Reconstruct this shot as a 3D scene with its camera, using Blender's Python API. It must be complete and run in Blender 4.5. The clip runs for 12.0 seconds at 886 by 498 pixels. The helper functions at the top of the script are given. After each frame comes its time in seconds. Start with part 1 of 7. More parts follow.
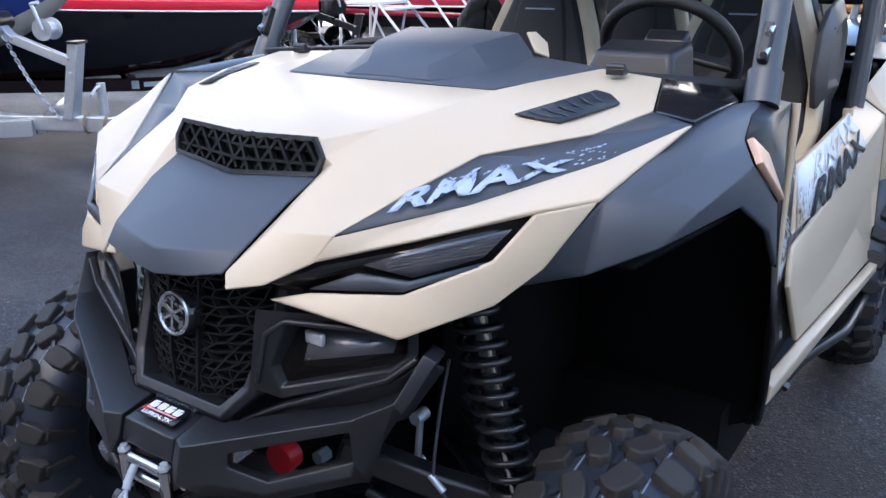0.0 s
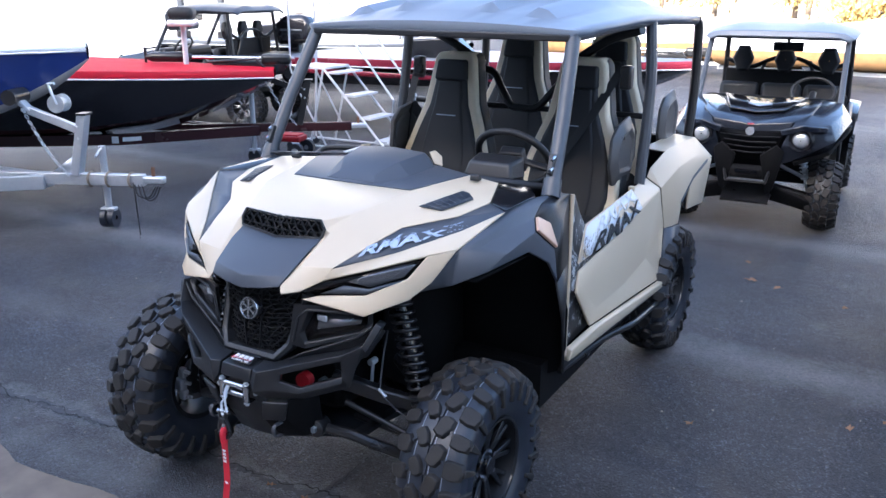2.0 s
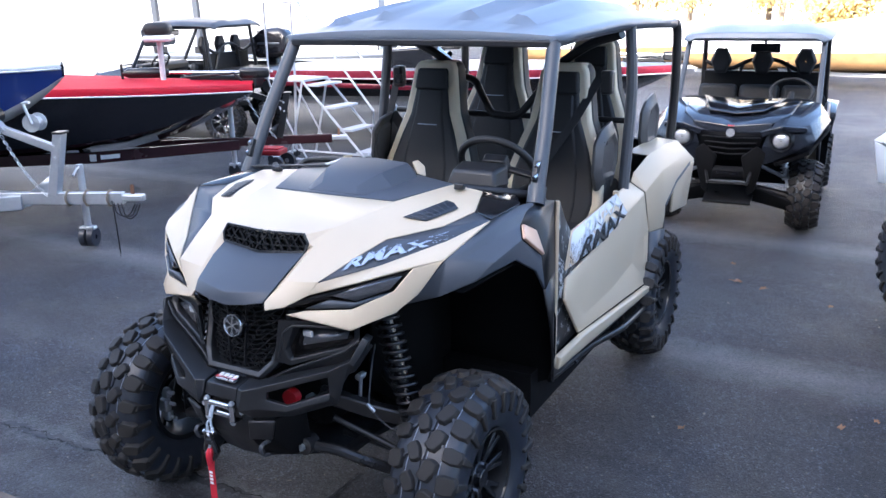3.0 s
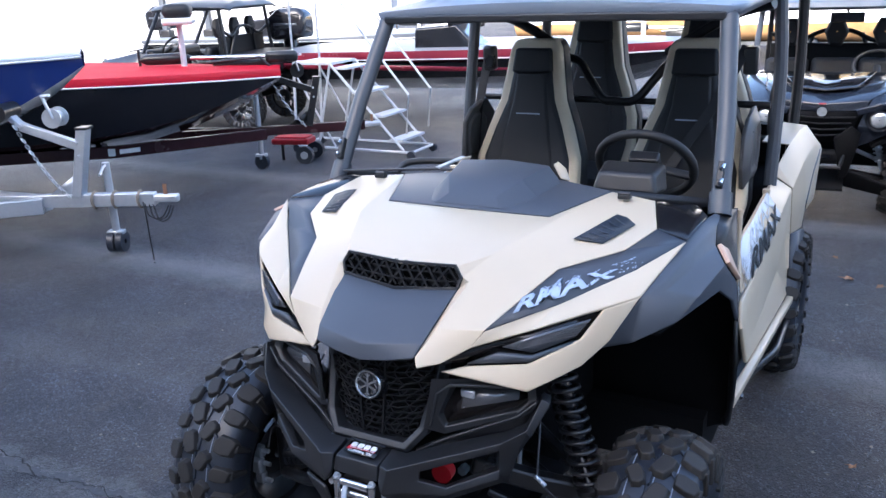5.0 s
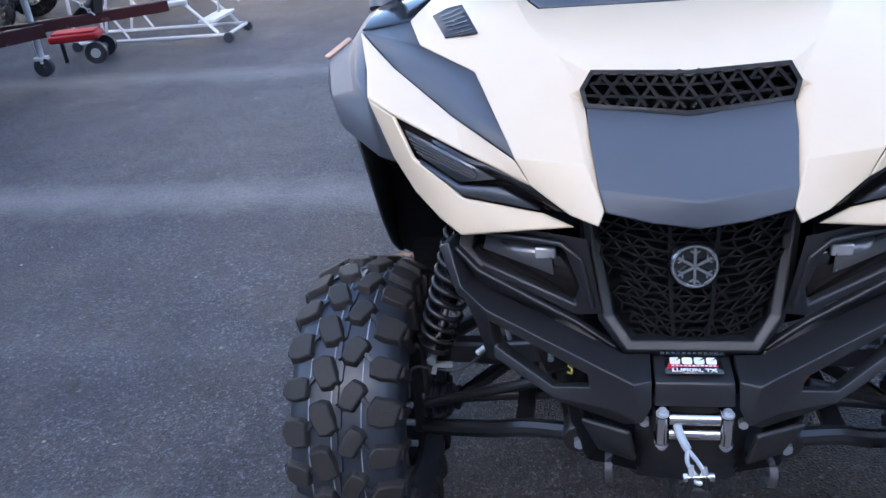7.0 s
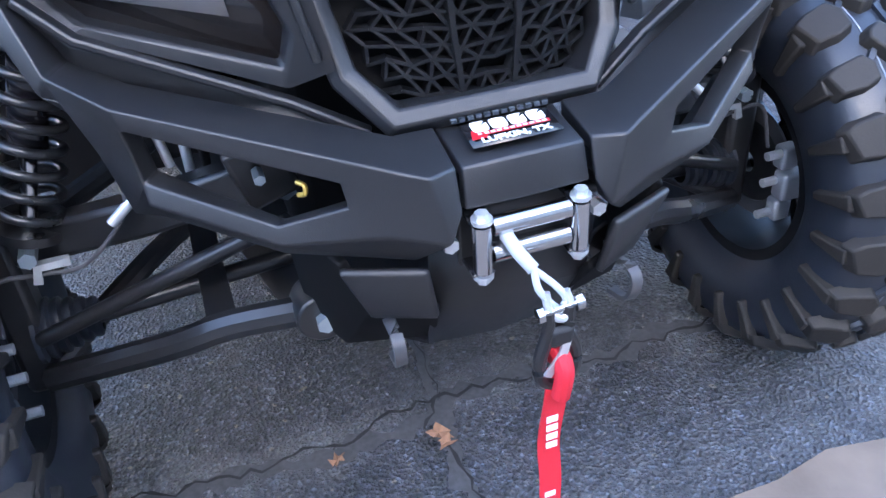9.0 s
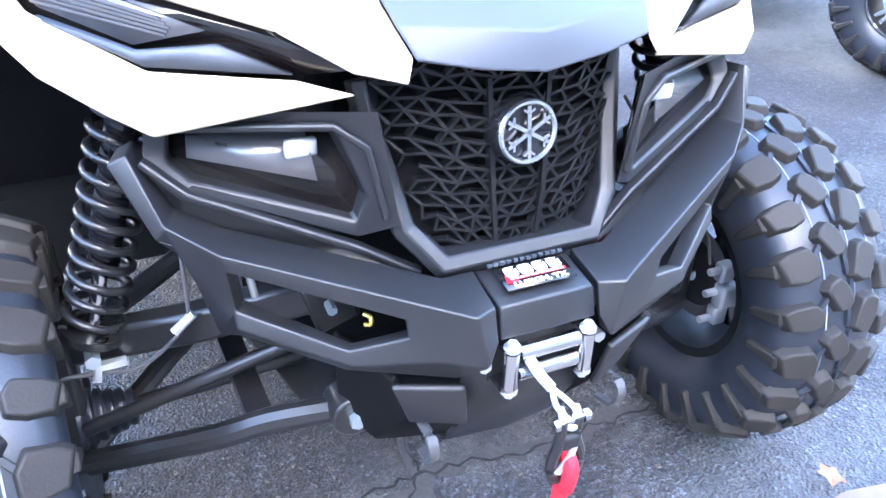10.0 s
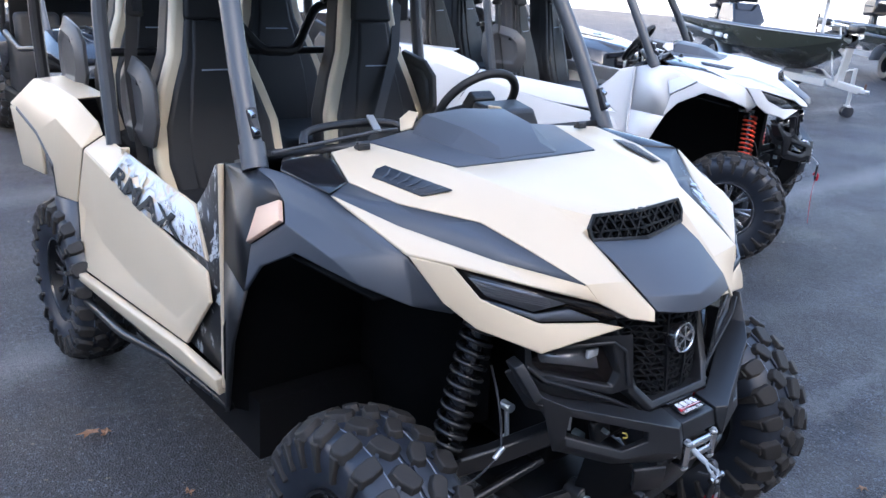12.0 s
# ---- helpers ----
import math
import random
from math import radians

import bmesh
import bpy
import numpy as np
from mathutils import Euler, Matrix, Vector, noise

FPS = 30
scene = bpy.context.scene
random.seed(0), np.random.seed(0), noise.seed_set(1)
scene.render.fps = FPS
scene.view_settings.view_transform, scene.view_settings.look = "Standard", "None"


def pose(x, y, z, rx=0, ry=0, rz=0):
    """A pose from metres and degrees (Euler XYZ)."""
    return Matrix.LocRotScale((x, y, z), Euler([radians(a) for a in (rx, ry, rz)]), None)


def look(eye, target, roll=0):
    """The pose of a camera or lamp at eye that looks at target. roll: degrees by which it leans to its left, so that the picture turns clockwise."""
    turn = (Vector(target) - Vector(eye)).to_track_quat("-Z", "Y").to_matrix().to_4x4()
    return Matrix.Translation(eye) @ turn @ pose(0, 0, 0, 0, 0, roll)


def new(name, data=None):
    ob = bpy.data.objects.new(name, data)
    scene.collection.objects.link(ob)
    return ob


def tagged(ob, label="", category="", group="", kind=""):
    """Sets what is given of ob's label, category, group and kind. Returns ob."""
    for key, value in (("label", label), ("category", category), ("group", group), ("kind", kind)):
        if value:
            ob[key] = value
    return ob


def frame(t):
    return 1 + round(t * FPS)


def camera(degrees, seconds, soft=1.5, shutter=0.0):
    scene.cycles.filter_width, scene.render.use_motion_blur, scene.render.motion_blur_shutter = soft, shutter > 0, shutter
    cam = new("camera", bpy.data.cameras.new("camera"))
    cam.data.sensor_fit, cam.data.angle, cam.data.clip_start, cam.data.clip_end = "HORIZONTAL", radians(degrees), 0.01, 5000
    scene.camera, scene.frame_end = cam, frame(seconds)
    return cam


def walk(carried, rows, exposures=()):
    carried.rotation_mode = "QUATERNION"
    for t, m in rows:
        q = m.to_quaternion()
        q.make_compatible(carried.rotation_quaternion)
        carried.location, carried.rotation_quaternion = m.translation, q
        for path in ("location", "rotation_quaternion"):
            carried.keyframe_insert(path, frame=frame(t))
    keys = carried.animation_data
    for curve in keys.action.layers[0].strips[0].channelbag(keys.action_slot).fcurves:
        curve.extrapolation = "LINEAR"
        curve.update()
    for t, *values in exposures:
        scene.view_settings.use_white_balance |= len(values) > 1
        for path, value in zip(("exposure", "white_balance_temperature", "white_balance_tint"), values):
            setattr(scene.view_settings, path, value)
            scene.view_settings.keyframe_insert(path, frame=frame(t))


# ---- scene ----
cam = camera(56.18, 12.0)
PATH = [
    (0, (1.163, -1.213, 1.538), (0.092, 0.341, 0.876), -0.6),
    (0.5, (1.418, -1.606, 1.735), (0.379, -0.028, 1.077), -0.4),
    (1, (1.683, -1.898, 1.871), (0.645, -0.315, 1.226), -1.0),
    (1.5, (1.884, -2.3, 1.993), (0.901, -0.67, 1.377), -0.5),
    (2, (1.962, -2.4, 2.02), (1.008, -0.746, 1.426), 0.2),
    (2.5, (1.973, -2.409, 2.013), (1.023, -0.75, 1.427), -0.7),
    (4.5, (1.435, -2.097, 2.012), (0.591, -0.364, 1.478), -0.8),
    (5, (1.166, -2.052, 1.99), (0.256, -0.383, 1.369), -2.3),
    (5.5, (0.877, -1.97, 1.949), (0.01, -0.313, 1.24), -2.1),
    (6, (0.497, -1.959, 1.897), (-0.259, -0.323, 1.029), -5.5),
    (6.5, (0.138, -1.834, 1.82), (-0.482, -0.13, 0.977), -6.6),
    (7, (-0.18, -1.691, 1.661), (-0.528, 0.063, 0.766), -5.8),
    (7.5, (-0.324, -1.48, 1.468), (-0.163, 0.269, 0.51), 1.4),
    (9.5, (-0.310, -1.106, 1.147), (0.285, 0.409, -0.015), -1.8),
    (10, (-0.493, -1.173, 1.353), (0.241, 0.364, 0.304), 1.9),
    (10.5, (-0.712, -1.325, 1.542), (0.045, 0.254, 0.577), 2.3),
    (11, (-0.944, -1.318, 1.683), (-0.103, 0.303, 0.867), 4.5),
    (11.5, (-1.308, -1.375, 1.764), (-0.274, 0.18, 1.047), 4.0),
    (12, (-1.755, -1.465, 1.827), (-0.54, -0.019, 1.168), 4.2),
]
EXPOSURES = [(0.0, 2.55, 6200, 12), (0.5, 2.5, 6100, 12), (1.0, 2.5, 5900, 12), (2.5, 2.6, 5900, 12), (4.5, 2.65, 5900, 12), (5.5, 2.4, 5850, 12), (6.0, 2.35, 5850, 12), (7.0, 2.65, 5800, 12), (7.5, 2.7, 5750, 12), (9.3, 4.3, 5650, 12), (10.0, 4.95, 5750, 12), (10.6, 4.95, 6050, 12), (11.0, 4.75, 6200, 12), (11.4, 4.0, 6150, 11), (11.7, 3.2, 6050, 11), (12.0, 2.65, 6050, 11)]
walk(cam, [(t, look(eye, target, roll)) for t, eye, target, roll in PATH], EXPOSURES)

# ---- daylight: a wall added behind the camera, out of view, shades the yard; the far side is sunlit ----
world = bpy.data.worlds.new("sky")
scene.world = world
world.use_nodes = True
_n, _l = world.node_tree.nodes, world.node_tree.links
_sky = _n.new("ShaderNodeTexSky")
_sky.sky_type, _sky.sun_disc = "NISHITA", False
SUN_EL, SUN_AZ = radians(28), radians(188)
_sky.sun_elevation, _sky.sun_rotation = SUN_EL, SUN_AZ
_sky.air_density, _sky.dust_density, _sky.ozone_density = 1.0, 4.0, 1.5
_n["Background"].inputs["Strength"].default_value = 0.15
_l.new(_sky.outputs[0], _n["Background"].inputs["Color"])
_sd = bpy.data.lights.new("sun", "SUN")
_sd.energy, _sd.angle, _sd.color = 3.0, radians(0.6), (1.0, 0.93, 0.84)
sun = new("sun", _sd)
_dir = Vector((math.sin(SUN_AZ) * math.cos(SUN_EL), math.cos(SUN_AZ) * math.cos(SUN_EL), math.sin(SUN_EL)))
sun.matrix_world = look(_dir * 50, (0, 0, 0))


# ---- materials ----
def material(name, color, rough=0.5, metal=0.0, vary=0.12, scale=6.0, grain=0.0, grain_scale=400.0, bump=0.0, coat=0.0, spec=0.5):
    """Principled surface with stains at one scale and grain at another."""
    m = bpy.data.materials.new(name)
    m.use_nodes = True
    nt = m.node_tree
    p = nt.nodes["Principled BSDF"]
    tc = nt.nodes.new("ShaderNodeTexCoord")
    big = nt.nodes.new("ShaderNodeTexNoise")
    big.inputs["Scale"].default_value, big.inputs["Detail"].default_value = scale, 5
    nt.links.new(tc.outputs["Object"], big.inputs["Vector"])
    ramp = nt.nodes.new("ShaderNodeMix")
    ramp.data_type = "RGBA"
    c = Vector(color)
    ramp.inputs["A"].default_value = (*(c * (1 - vary)), 1)
    ramp.inputs["B"].default_value = (*(c * (1 + vary)), 1)
    nt.links.new(big.outputs["Fac"], ramp.inputs["Factor"])
    nt.links.new(ramp.outputs["Result"], p.inputs["Base Color"])
    rr = nt.nodes.new("ShaderNodeMapRange")
    rr.inputs["To Min"].default_value, rr.inputs["To Max"].default_value = max(0.02, rough - 0.08), min(1, rough + 0.08)
    nt.links.new(big.outputs["Fac"], rr.inputs["Value"])
    nt.links.new(rr.outputs["Result"], p.inputs["Roughness"])
    p.inputs["Metallic"].default_value = metal
    p.inputs["Coat Weight"].default_value = coat
    p.inputs["Specular IOR Level"].default_value = spec
    if bump:
        fine = nt.nodes.new("ShaderNodeTexNoise")
        fine.inputs["Scale"].default_value, fine.inputs["Detail"].default_value = grain_scale, 3
        nt.links.new(tc.outputs["Object"], fine.inputs["Vector"])
        bp = nt.nodes.new("ShaderNodeBump")
        bp.inputs["Strength"].default_value, bp.inputs["Distance"].default_value = bump, 0.001
        nt.links.new(fine.outputs["Fac"], bp.inputs["Height"])
        nt.links.new(bp.outputs["Normal"], p.inputs["Normal"])
    return m


M = {
    "tan": material("tan_plastic", (0.60, 0.49, 0.345), 0.36, vary=0.04, bump=0.05, grain_scale=300),
    "white": material("white_plastic", (0.62, 0.63, 0.645), 0.40, vary=0.03),
    "grey": material("dark_grey_plastic", (0.060, 0.068, 0.083), 0.46, vary=0.1, bump=0.12, grain_scale=900),
    "black": material("black_textured_plastic", (0.0115, 0.0120, 0.0138), 0.43, vary=0.15, bump=0.35, grain_scale=700, spec=0.58),
    # black plastic taken down to near-black: the shade of recesses is in its colour
    "liner": material("liner_black_with_recess_shade", (0.004, 0.004, 0.0045), 0.7, vary=0.2, spec=0.15),
    "gloss": material("gloss_black", (0.010, 0.010, 0.012), 0.12, vary=0.1),
    "lens": material("smoked_lens", (0.014, 0.012, 0.012), 0.10, vary=0.1),
    "lamp": material("lamp_reflector", (0.16, 0.16, 0.17), 0.25, metal=0.6),
    "headlamp": material("clear_lamp_glass", (0.55, 0.56, 0.58), 0.12, metal=0.5, vary=0.3, scale=40),
    "tyre": material("tyre_rubber", (0.019, 0.023, 0.032), 0.36, vary=0.35, scale=9, bump=0.3, grain_scale=250),
    "lug": material("tread_rubber", (0.025, 0.0225, 0.0205), 0.6, vary=0.35, scale=12, bump=0.6, grain_scale=200, spec=0.3),
    "hair": material("pale_mould_line", (0.20, 0.23, 0.28), 0.6, vary=0.5, scale=30),
    "cast": material("cast_aluminium", (0.34, 0.36, 0.39), 0.42, metal=0.6, vary=0.2, scale=40),
    "rim": material("black_rim", (0.012, 0.012, 0.013), 0.18, vary=0.1),
    "silver": material("machined_aluminium", (0.62, 0.63, 0.64), 0.25, metal=1.0, vary=0.05),
    "chrome": material("polished_steel", (0.55, 0.55, 0.56), 0.16, metal=1.0, vary=0.05),
    "zinc": material("galvanised_steel", (0.56, 0.58, 0.60), 0.42, metal=0.7, vary=0.12, scale=30),
    "steel": material("black_painted_steel", (0.014, 0.014, 0.015), 0.3, vary=0.15),
    "cage": material("grey_painted_tube", (0.058, 0.066, 0.079), 0.35, vary=0.08),
    "guard": material("grey_guard_plastic", (0.068, 0.067, 0.068), 0.4, vary=0.08, bump=0.15, grain_scale=700),
    "vent": material("dark_vent_plastic", (0.030, 0.035, 0.045), 0.5, vary=0.08, spec=0.35),
    "fabric": material("black_seat_vinyl", (0.011, 0.0115, 0.013), 0.6, vary=0.15, bump=0.3, grain_scale=500),
    "fabric2": material("charcoal_seat_vinyl", (0.015, 0.016, 0.0185), 0.6, vary=0.15, bump=0.3, grain_scale=500),
    "seat_tan": material("tan_seat_vinyl", (0.64, 0.56, 0.41), 0.5, vary=0.05),
    "red": material("red_plastic", (0.45, 0.012, 0.02), 0.35),
    "strap": material("red_webbing", (0.50, 0.010, 0.025), 0.7, bump=0.6, grain_scale=600),
    "spring_red": material("red_spring_paint", (0.60, 0.05, 0.02), 0.3),
    "decal": material("pale_blue_grey_decal", (0.34, 0.40, 0.50), 0.4),
    "print": material("white_print", (0.75, 0.75, 0.75), 0.5),
    "rope": material("grey_winch_rope", (0.36, 0.385, 0.41), 0.8, bump=0.8, grain_scale=300),
    "hose": material("grey_rubber_hose", (0.055, 0.055, 0.06), 0.5),
    "orange": material("orange_insert", (0.62, 0.40, 0.28), 0.4),
    "navy": material("navy_gelcoat", (0.012, 0.028, 0.13), 0.15, coat=0.6),
    "gel_white": material("white_gelcoat", (0.8, 0.8, 0.8), 0.2, coat=0.5, vary=0.02),
    "gel_red": material("red_gelcoat", (0.55, 0.012, 0.03), 0.35, coat=0.15, spec=0.3),
    "gel_black": material("black_gelcoat", (0.008, 0.008, 0.010), 0.12, coat=0.6),
    "gel_green": material("olive_gelcoat", (0.05, 0.055, 0.04), 0.25),
    "gel_maroon": material("maroon_gelcoat", (0.20, 0.018, 0.035), 0.25, coat=0.3),
    "deck_red": material("red_deck_finish", (0.50, 0.012, 0.03), 0.65, vary=0.06, spec=0.12),
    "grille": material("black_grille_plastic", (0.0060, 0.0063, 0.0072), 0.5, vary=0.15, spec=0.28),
    "maroon": material("dark_maroon_steel", (0.030, 0.008, 0.010), 0.25),
    "ladder": material("white_painted_steel", (0.52, 0.53, 0.55), 0.4, vary=0.06),
    "body_black": material("black_body_paint", (0.012, 0.014, 0.020), 0.18, coat=0.5),
    "body_navy": material("dark_blue_grey_paint", (0.013, 0.016, 0.024), 0.22, coat=0.4),
    "roof": material("grey_roof_plastic", (0.16, 0.19, 0.235), 0.38, vary=0.06),
    "wall": material("pale_grey_metal_wall", (0.42, 0.42, 0.43), 0.6, vary=0.05, scale=0.6),
    "sun_block": material("tan_sun_block_wall", (0.30, 0.28, 0.26), 0.7, vary=0.1, scale=0.5),
    "tarp": material("orange_shrink_wrap", (0.40, 0.23, 0.10), 0.6, vary=0.45, scale=4, bump=1.0, grain_scale=20),
    "wood_leaf": material("dry_leaf", (0.30, 0.16, 0.09), 0.8, vary=0.4, scale=40),
    "trunk": material("bark", (0.24, 0.19, 0.14), 0.9, vary=0.3, scale=20),
    "leaf_y": material("yellow_autumn_leaf", (0.60, 0.43, 0.16), 0.6, vary=0.35, scale=5),
    "amber": material("amber_reflector", (0.7, 0.12, 0.02), 0.25),
    "rust": material("rusty_steel", (0.16, 0.08, 0.045), 0.8, vary=0.4, scale=40),
}


def splatter(name, ground_color, fleck, scale, lo, hi, rough=0.35):
    """A printed surface: ragged flecks of one colour scattered over another."""
    m = bpy.data.materials.new(name)
    m.use_nodes = True
    nt = m.node_tree
    p = nt.nodes["Principled BSDF"]
    tc = nt.nodes.new("ShaderNodeTexCoord")
    mp = nt.nodes.new("ShaderNodeMapping")
    mp.inputs["Scale"].default_value = (1, 1, 0.55)
    mp.inputs["Rotation"].default_value = (0.5, 0, 0)
    nt.links.new(tc.outputs["Object"], mp.inputs["Vector"])
    n = nt.nodes.new("ShaderNodeTexNoise")
    n.inputs["Scale"].default_value, n.inputs["Detail"].default_value, n.inputs["Roughness"].default_value = scale, 8, 0.75
    nt.links.new(mp.outputs["Vector"], n.inputs["Vector"])
    r = nt.nodes.new("ShaderNodeValToRGB")
    r.color_ramp.elements[0].position, r.color_ramp.elements[0].color = lo, (*ground_color, 1)
    r.color_ramp.elements[1].position, r.color_ramp.elements[1].color = hi, (*fleck, 1)
    nt.links.new(n.outputs["Fac"], r.inputs[0])
    nt.links.new(r.outputs[0], p.inputs["Base Color"])
    p.inputs["Roughness"].default_value = rough
    return m


M["splat_dark"] = splatter("black_panel_with_pale_flecks", (0.010, 0.011, 0.013), (0.55, 0.56, 0.56), 24, 0.555, 0.585)
M["splat_pale"] = splatter("tan_panel_with_pale_blue_smear", (0.60, 0.49, 0.345), (0.66, 0.71, 0.77), 9, 0.38, 0.48)
M["worn_decal"] = splatter("worn_pale_blue_decal", (0.42, 0.49, 0.60), (0.075, 0.09, 0.12), 38, 0.545, 0.585, 0.4)
M["ghost"] = splatter("pale_blue_ghost_print", (0.50, 0.55, 0.60), (0.63, 0.64, 0.63), 22, 0.44, 0.54, 0.6)
M["worn_black"] = splatter("torn_black_print", (0.008, 0.009, 0.010), (0.60, 0.52, 0.40), 30, 0.62, 0.65, 0.75)
M["bolt"] = material("blue_zinc_bolt", (0.45, 0.53, 0.58), 0.3, metal=0.8, vary=0.1, scale=60)
M["brass"] = material("yellow_zinc", (0.55, 0.40, 0.10), 0.35, metal=0.7, vary=0.1, scale=60)


# ---- mesh helpers ----
def finish(me, mat, smooth=35):
    me.materials.append(mat)
    if smooth:
        me.shade_smooth()
        me.set_sharp_from_angle(angle=radians(smooth))


def part(name, bm, mat, parent, label="", smooth=35, bevel=0.0, solid=0.0, seg=2, offset=-1.0):
    """One mesh object under a thing or a part."""
    me = bpy.data.meshes.new(name)
    bmesh.ops.recalc_face_normals(bm, faces=bm.faces)
    bm.to_mesh(me)
    bm.free()
    finish(me, mat, smooth)
    ob = new(name, me)
    ob.parent = parent
    if label:
        ob["label"] = label
    if solid:
        s = ob.modifiers.new("thickness", "SOLIDIFY")
        s.thickness, s.offset = solid, offset
    if bevel:
        b = ob.modifiers.new("edges", "BEVEL")
        b.width, b.segments, b.limit_method, b.angle_limit = bevel, seg, "ANGLE", radians(22)
    return ob


def thing(name, label, category, m=None, group="", kind=""):
    ob = new(name)
    ob.empty_display_size = 0.1
    if m is not None:
        ob.matrix_world = m
    return tagged(ob, label, category, group, kind)


def faces_bm(verts, faces, mirror=False, sx=1):
    bm = bmesh.new()
    vs = [bm.verts.new((x * sx, y, z)) for x, y, z in verts]
    for f in faces:
        bm.faces.new([vs[i] for i in f])
    if mirror:
        ws = [bm.verts.new((-x * sx, y, z)) for x, y, z in verts]
        for f in faces:
            bm.faces.new([ws[i] for i in reversed(f)])
        bmesh.ops.remove_doubles(bm, verts=bm.verts, dist=0.0015)
    for v in [v for v in bm.verts if not v.link_faces]:
        bm.verts.remove(v)
    return bm


def box_bm(c, s, bm=None, rot=None):
    bm = bm or bmesh.new()
    m = Matrix.Translation(c) @ (rot.to_4x4() if rot else Matrix()) @ Matrix.Diagonal((*s, 1))
    bmesh.ops.create_cube(bm, size=1, matrix=m)
    return bm


def rod_bm(p, q, r, bm=None, n=12, r2=None):
    bm = bm or bmesh.new()
    p, q = Vector(p), Vector(q)
    d = q - p
    m = Matrix.Translation((p + q) / 2) @ d.to_track_quat("Z", "Y").to_matrix().to_4x4()
    bmesh.ops.create_cone(bm, cap_ends=True, segments=n, radius1=r, radius2=r if r2 is None else r2, depth=d.length, matrix=m)
    return bm


def curve_pts(pts, steps=6):
    """Catmull-Rom through the points."""
    P = [Vector(p) for p in pts]
    P = [P[0] * 2 - P[1]] + P + [P[-1] * 2 - P[-2]]
    out = []
    for i in range(1, len(P) - 2):
        a, b, c, d = P[i - 1], P[i], P[i + 1], P[i + 2]
        for k in range(steps):
            t = k / steps
            out.append(0.5 * ((2 * b) + (c - a) * t + (2 * a - 5 * b + 4 * c - d) * t * t + (3 * b - a - 3 * c + d) * t ** 3))
    return out + [P[-2]]


def sweep_bm(pts, prof, bm=None, up=(0, 0, 1), closed=False):
    """Sweep a closed 2D profile along a polyline, mitred."""
    bm = bm or bmesh.new()
    P = [Vector(p) for p in pts]
    rings = []
    n = len(P)
    run = (P[-1] - P[0])
    if not closed and tuple(up) == (0, 0, 1) and abs(run.z) > 0.8 * run.length:
        up = (1, 0, 0) if abs(run.x) < abs(run.y) else (0, 1, 0)
    for i, p in enumerate(P):
        a = P[(i - 1) % n] if closed or i else p
        b = P[(i + 1) % n] if closed or i < n - 1 else p
        t1 = (p - a).normalized() if (p - a).length > 1e-9 else None
        t2 = (b - p).normalized() if (b - p).length > 1e-9 else None
        t = ((t1 or t2) + (t2 or t1)).normalized()
        s = t.cross(Vector(up))
        s = s.normalized() if s.length > 1e-6 else Vector((1, 0, 0))
        u = s.cross(t).normalized()
        k = 1.0
        if t1 and t2:
            k = 1 / max(0.5, math.sqrt((1 + t1.dot(t2)) / 2))
        rings.append([bm.verts.new(p + s * x * k + u * y) for x, y in prof])
    m = len(prof)
    for i in range(n if closed else n - 1):
        r, q = rings[i], rings[(i + 1) % n]
        for j in range(m):
            bm.faces.new((r[j], r[(j + 1) % m], q[(j + 1) % m], q[j]))
    if not closed:
        bm.faces.new(rings[0])
        bm.faces.new(list(reversed(rings[-1])))
    return bm


def ring_prof(r, n=10):
    return [(r * math.cos(2 * math.pi * i / n), r * math.sin(2 * math.pi * i / n)) for i in range(n)]


def rect_prof(w, h):
    return [(-w / 2, -h / 2), (w / 2, -h / 2), (w / 2, h / 2), (-w / 2, h / 2)]


def tube_bm(pts, r, smooth=0, bm=None, n=10):
    return sweep_bm(curve_pts(pts, smooth) if smooth else pts, ring_prof(r, n), bm)


def lathe_bm(prof, n=48, axis="X"):
    """prof: (along axis, radius)."""
    bm = bmesh.new()
    rings = []
    for i in range(n):
        a = 2 * math.pi * i / n
        rings.append([bm.verts.new((s, r * math.cos(a), r * math.sin(a))) for s, r in prof])
    for i in range(n):
        r, q = rings[i], rings[(i + 1) % n]
        for j in range(len(prof) - 1):
            bm.faces.new((r[j], r[j + 1], q[j + 1], q[j]))
    bmesh.ops.remove_doubles(bm, verts=bm.verts, dist=1e-5)
    return bm


def text_part(body, size, m, mat, parent, label, depth=0.0008, name="lettering", bold=0.0, shear=0.0):
    cu = bpy.data.curves.new(name, "FONT")
    cu.body, cu.size, cu.extrude, cu.align_x, cu.align_y, cu.offset, cu.shear = body, size, depth, "CENTER", "CENTER", bold, shear
    tmp = new("tmp_text", cu)
    dg = bpy.context.evaluated_depsgraph_get()
    me = bpy.data.meshes.new_from_object(tmp.evaluated_get(dg))
    bpy.data.objects.remove(tmp)
    me.materials.clear()
    me.materials.append(mat)
    me.name = name
    ob = new(name, me)
    ob.parent = parent
    ob.matrix_local = m
    if label:
        ob["label"] = label
    return ob


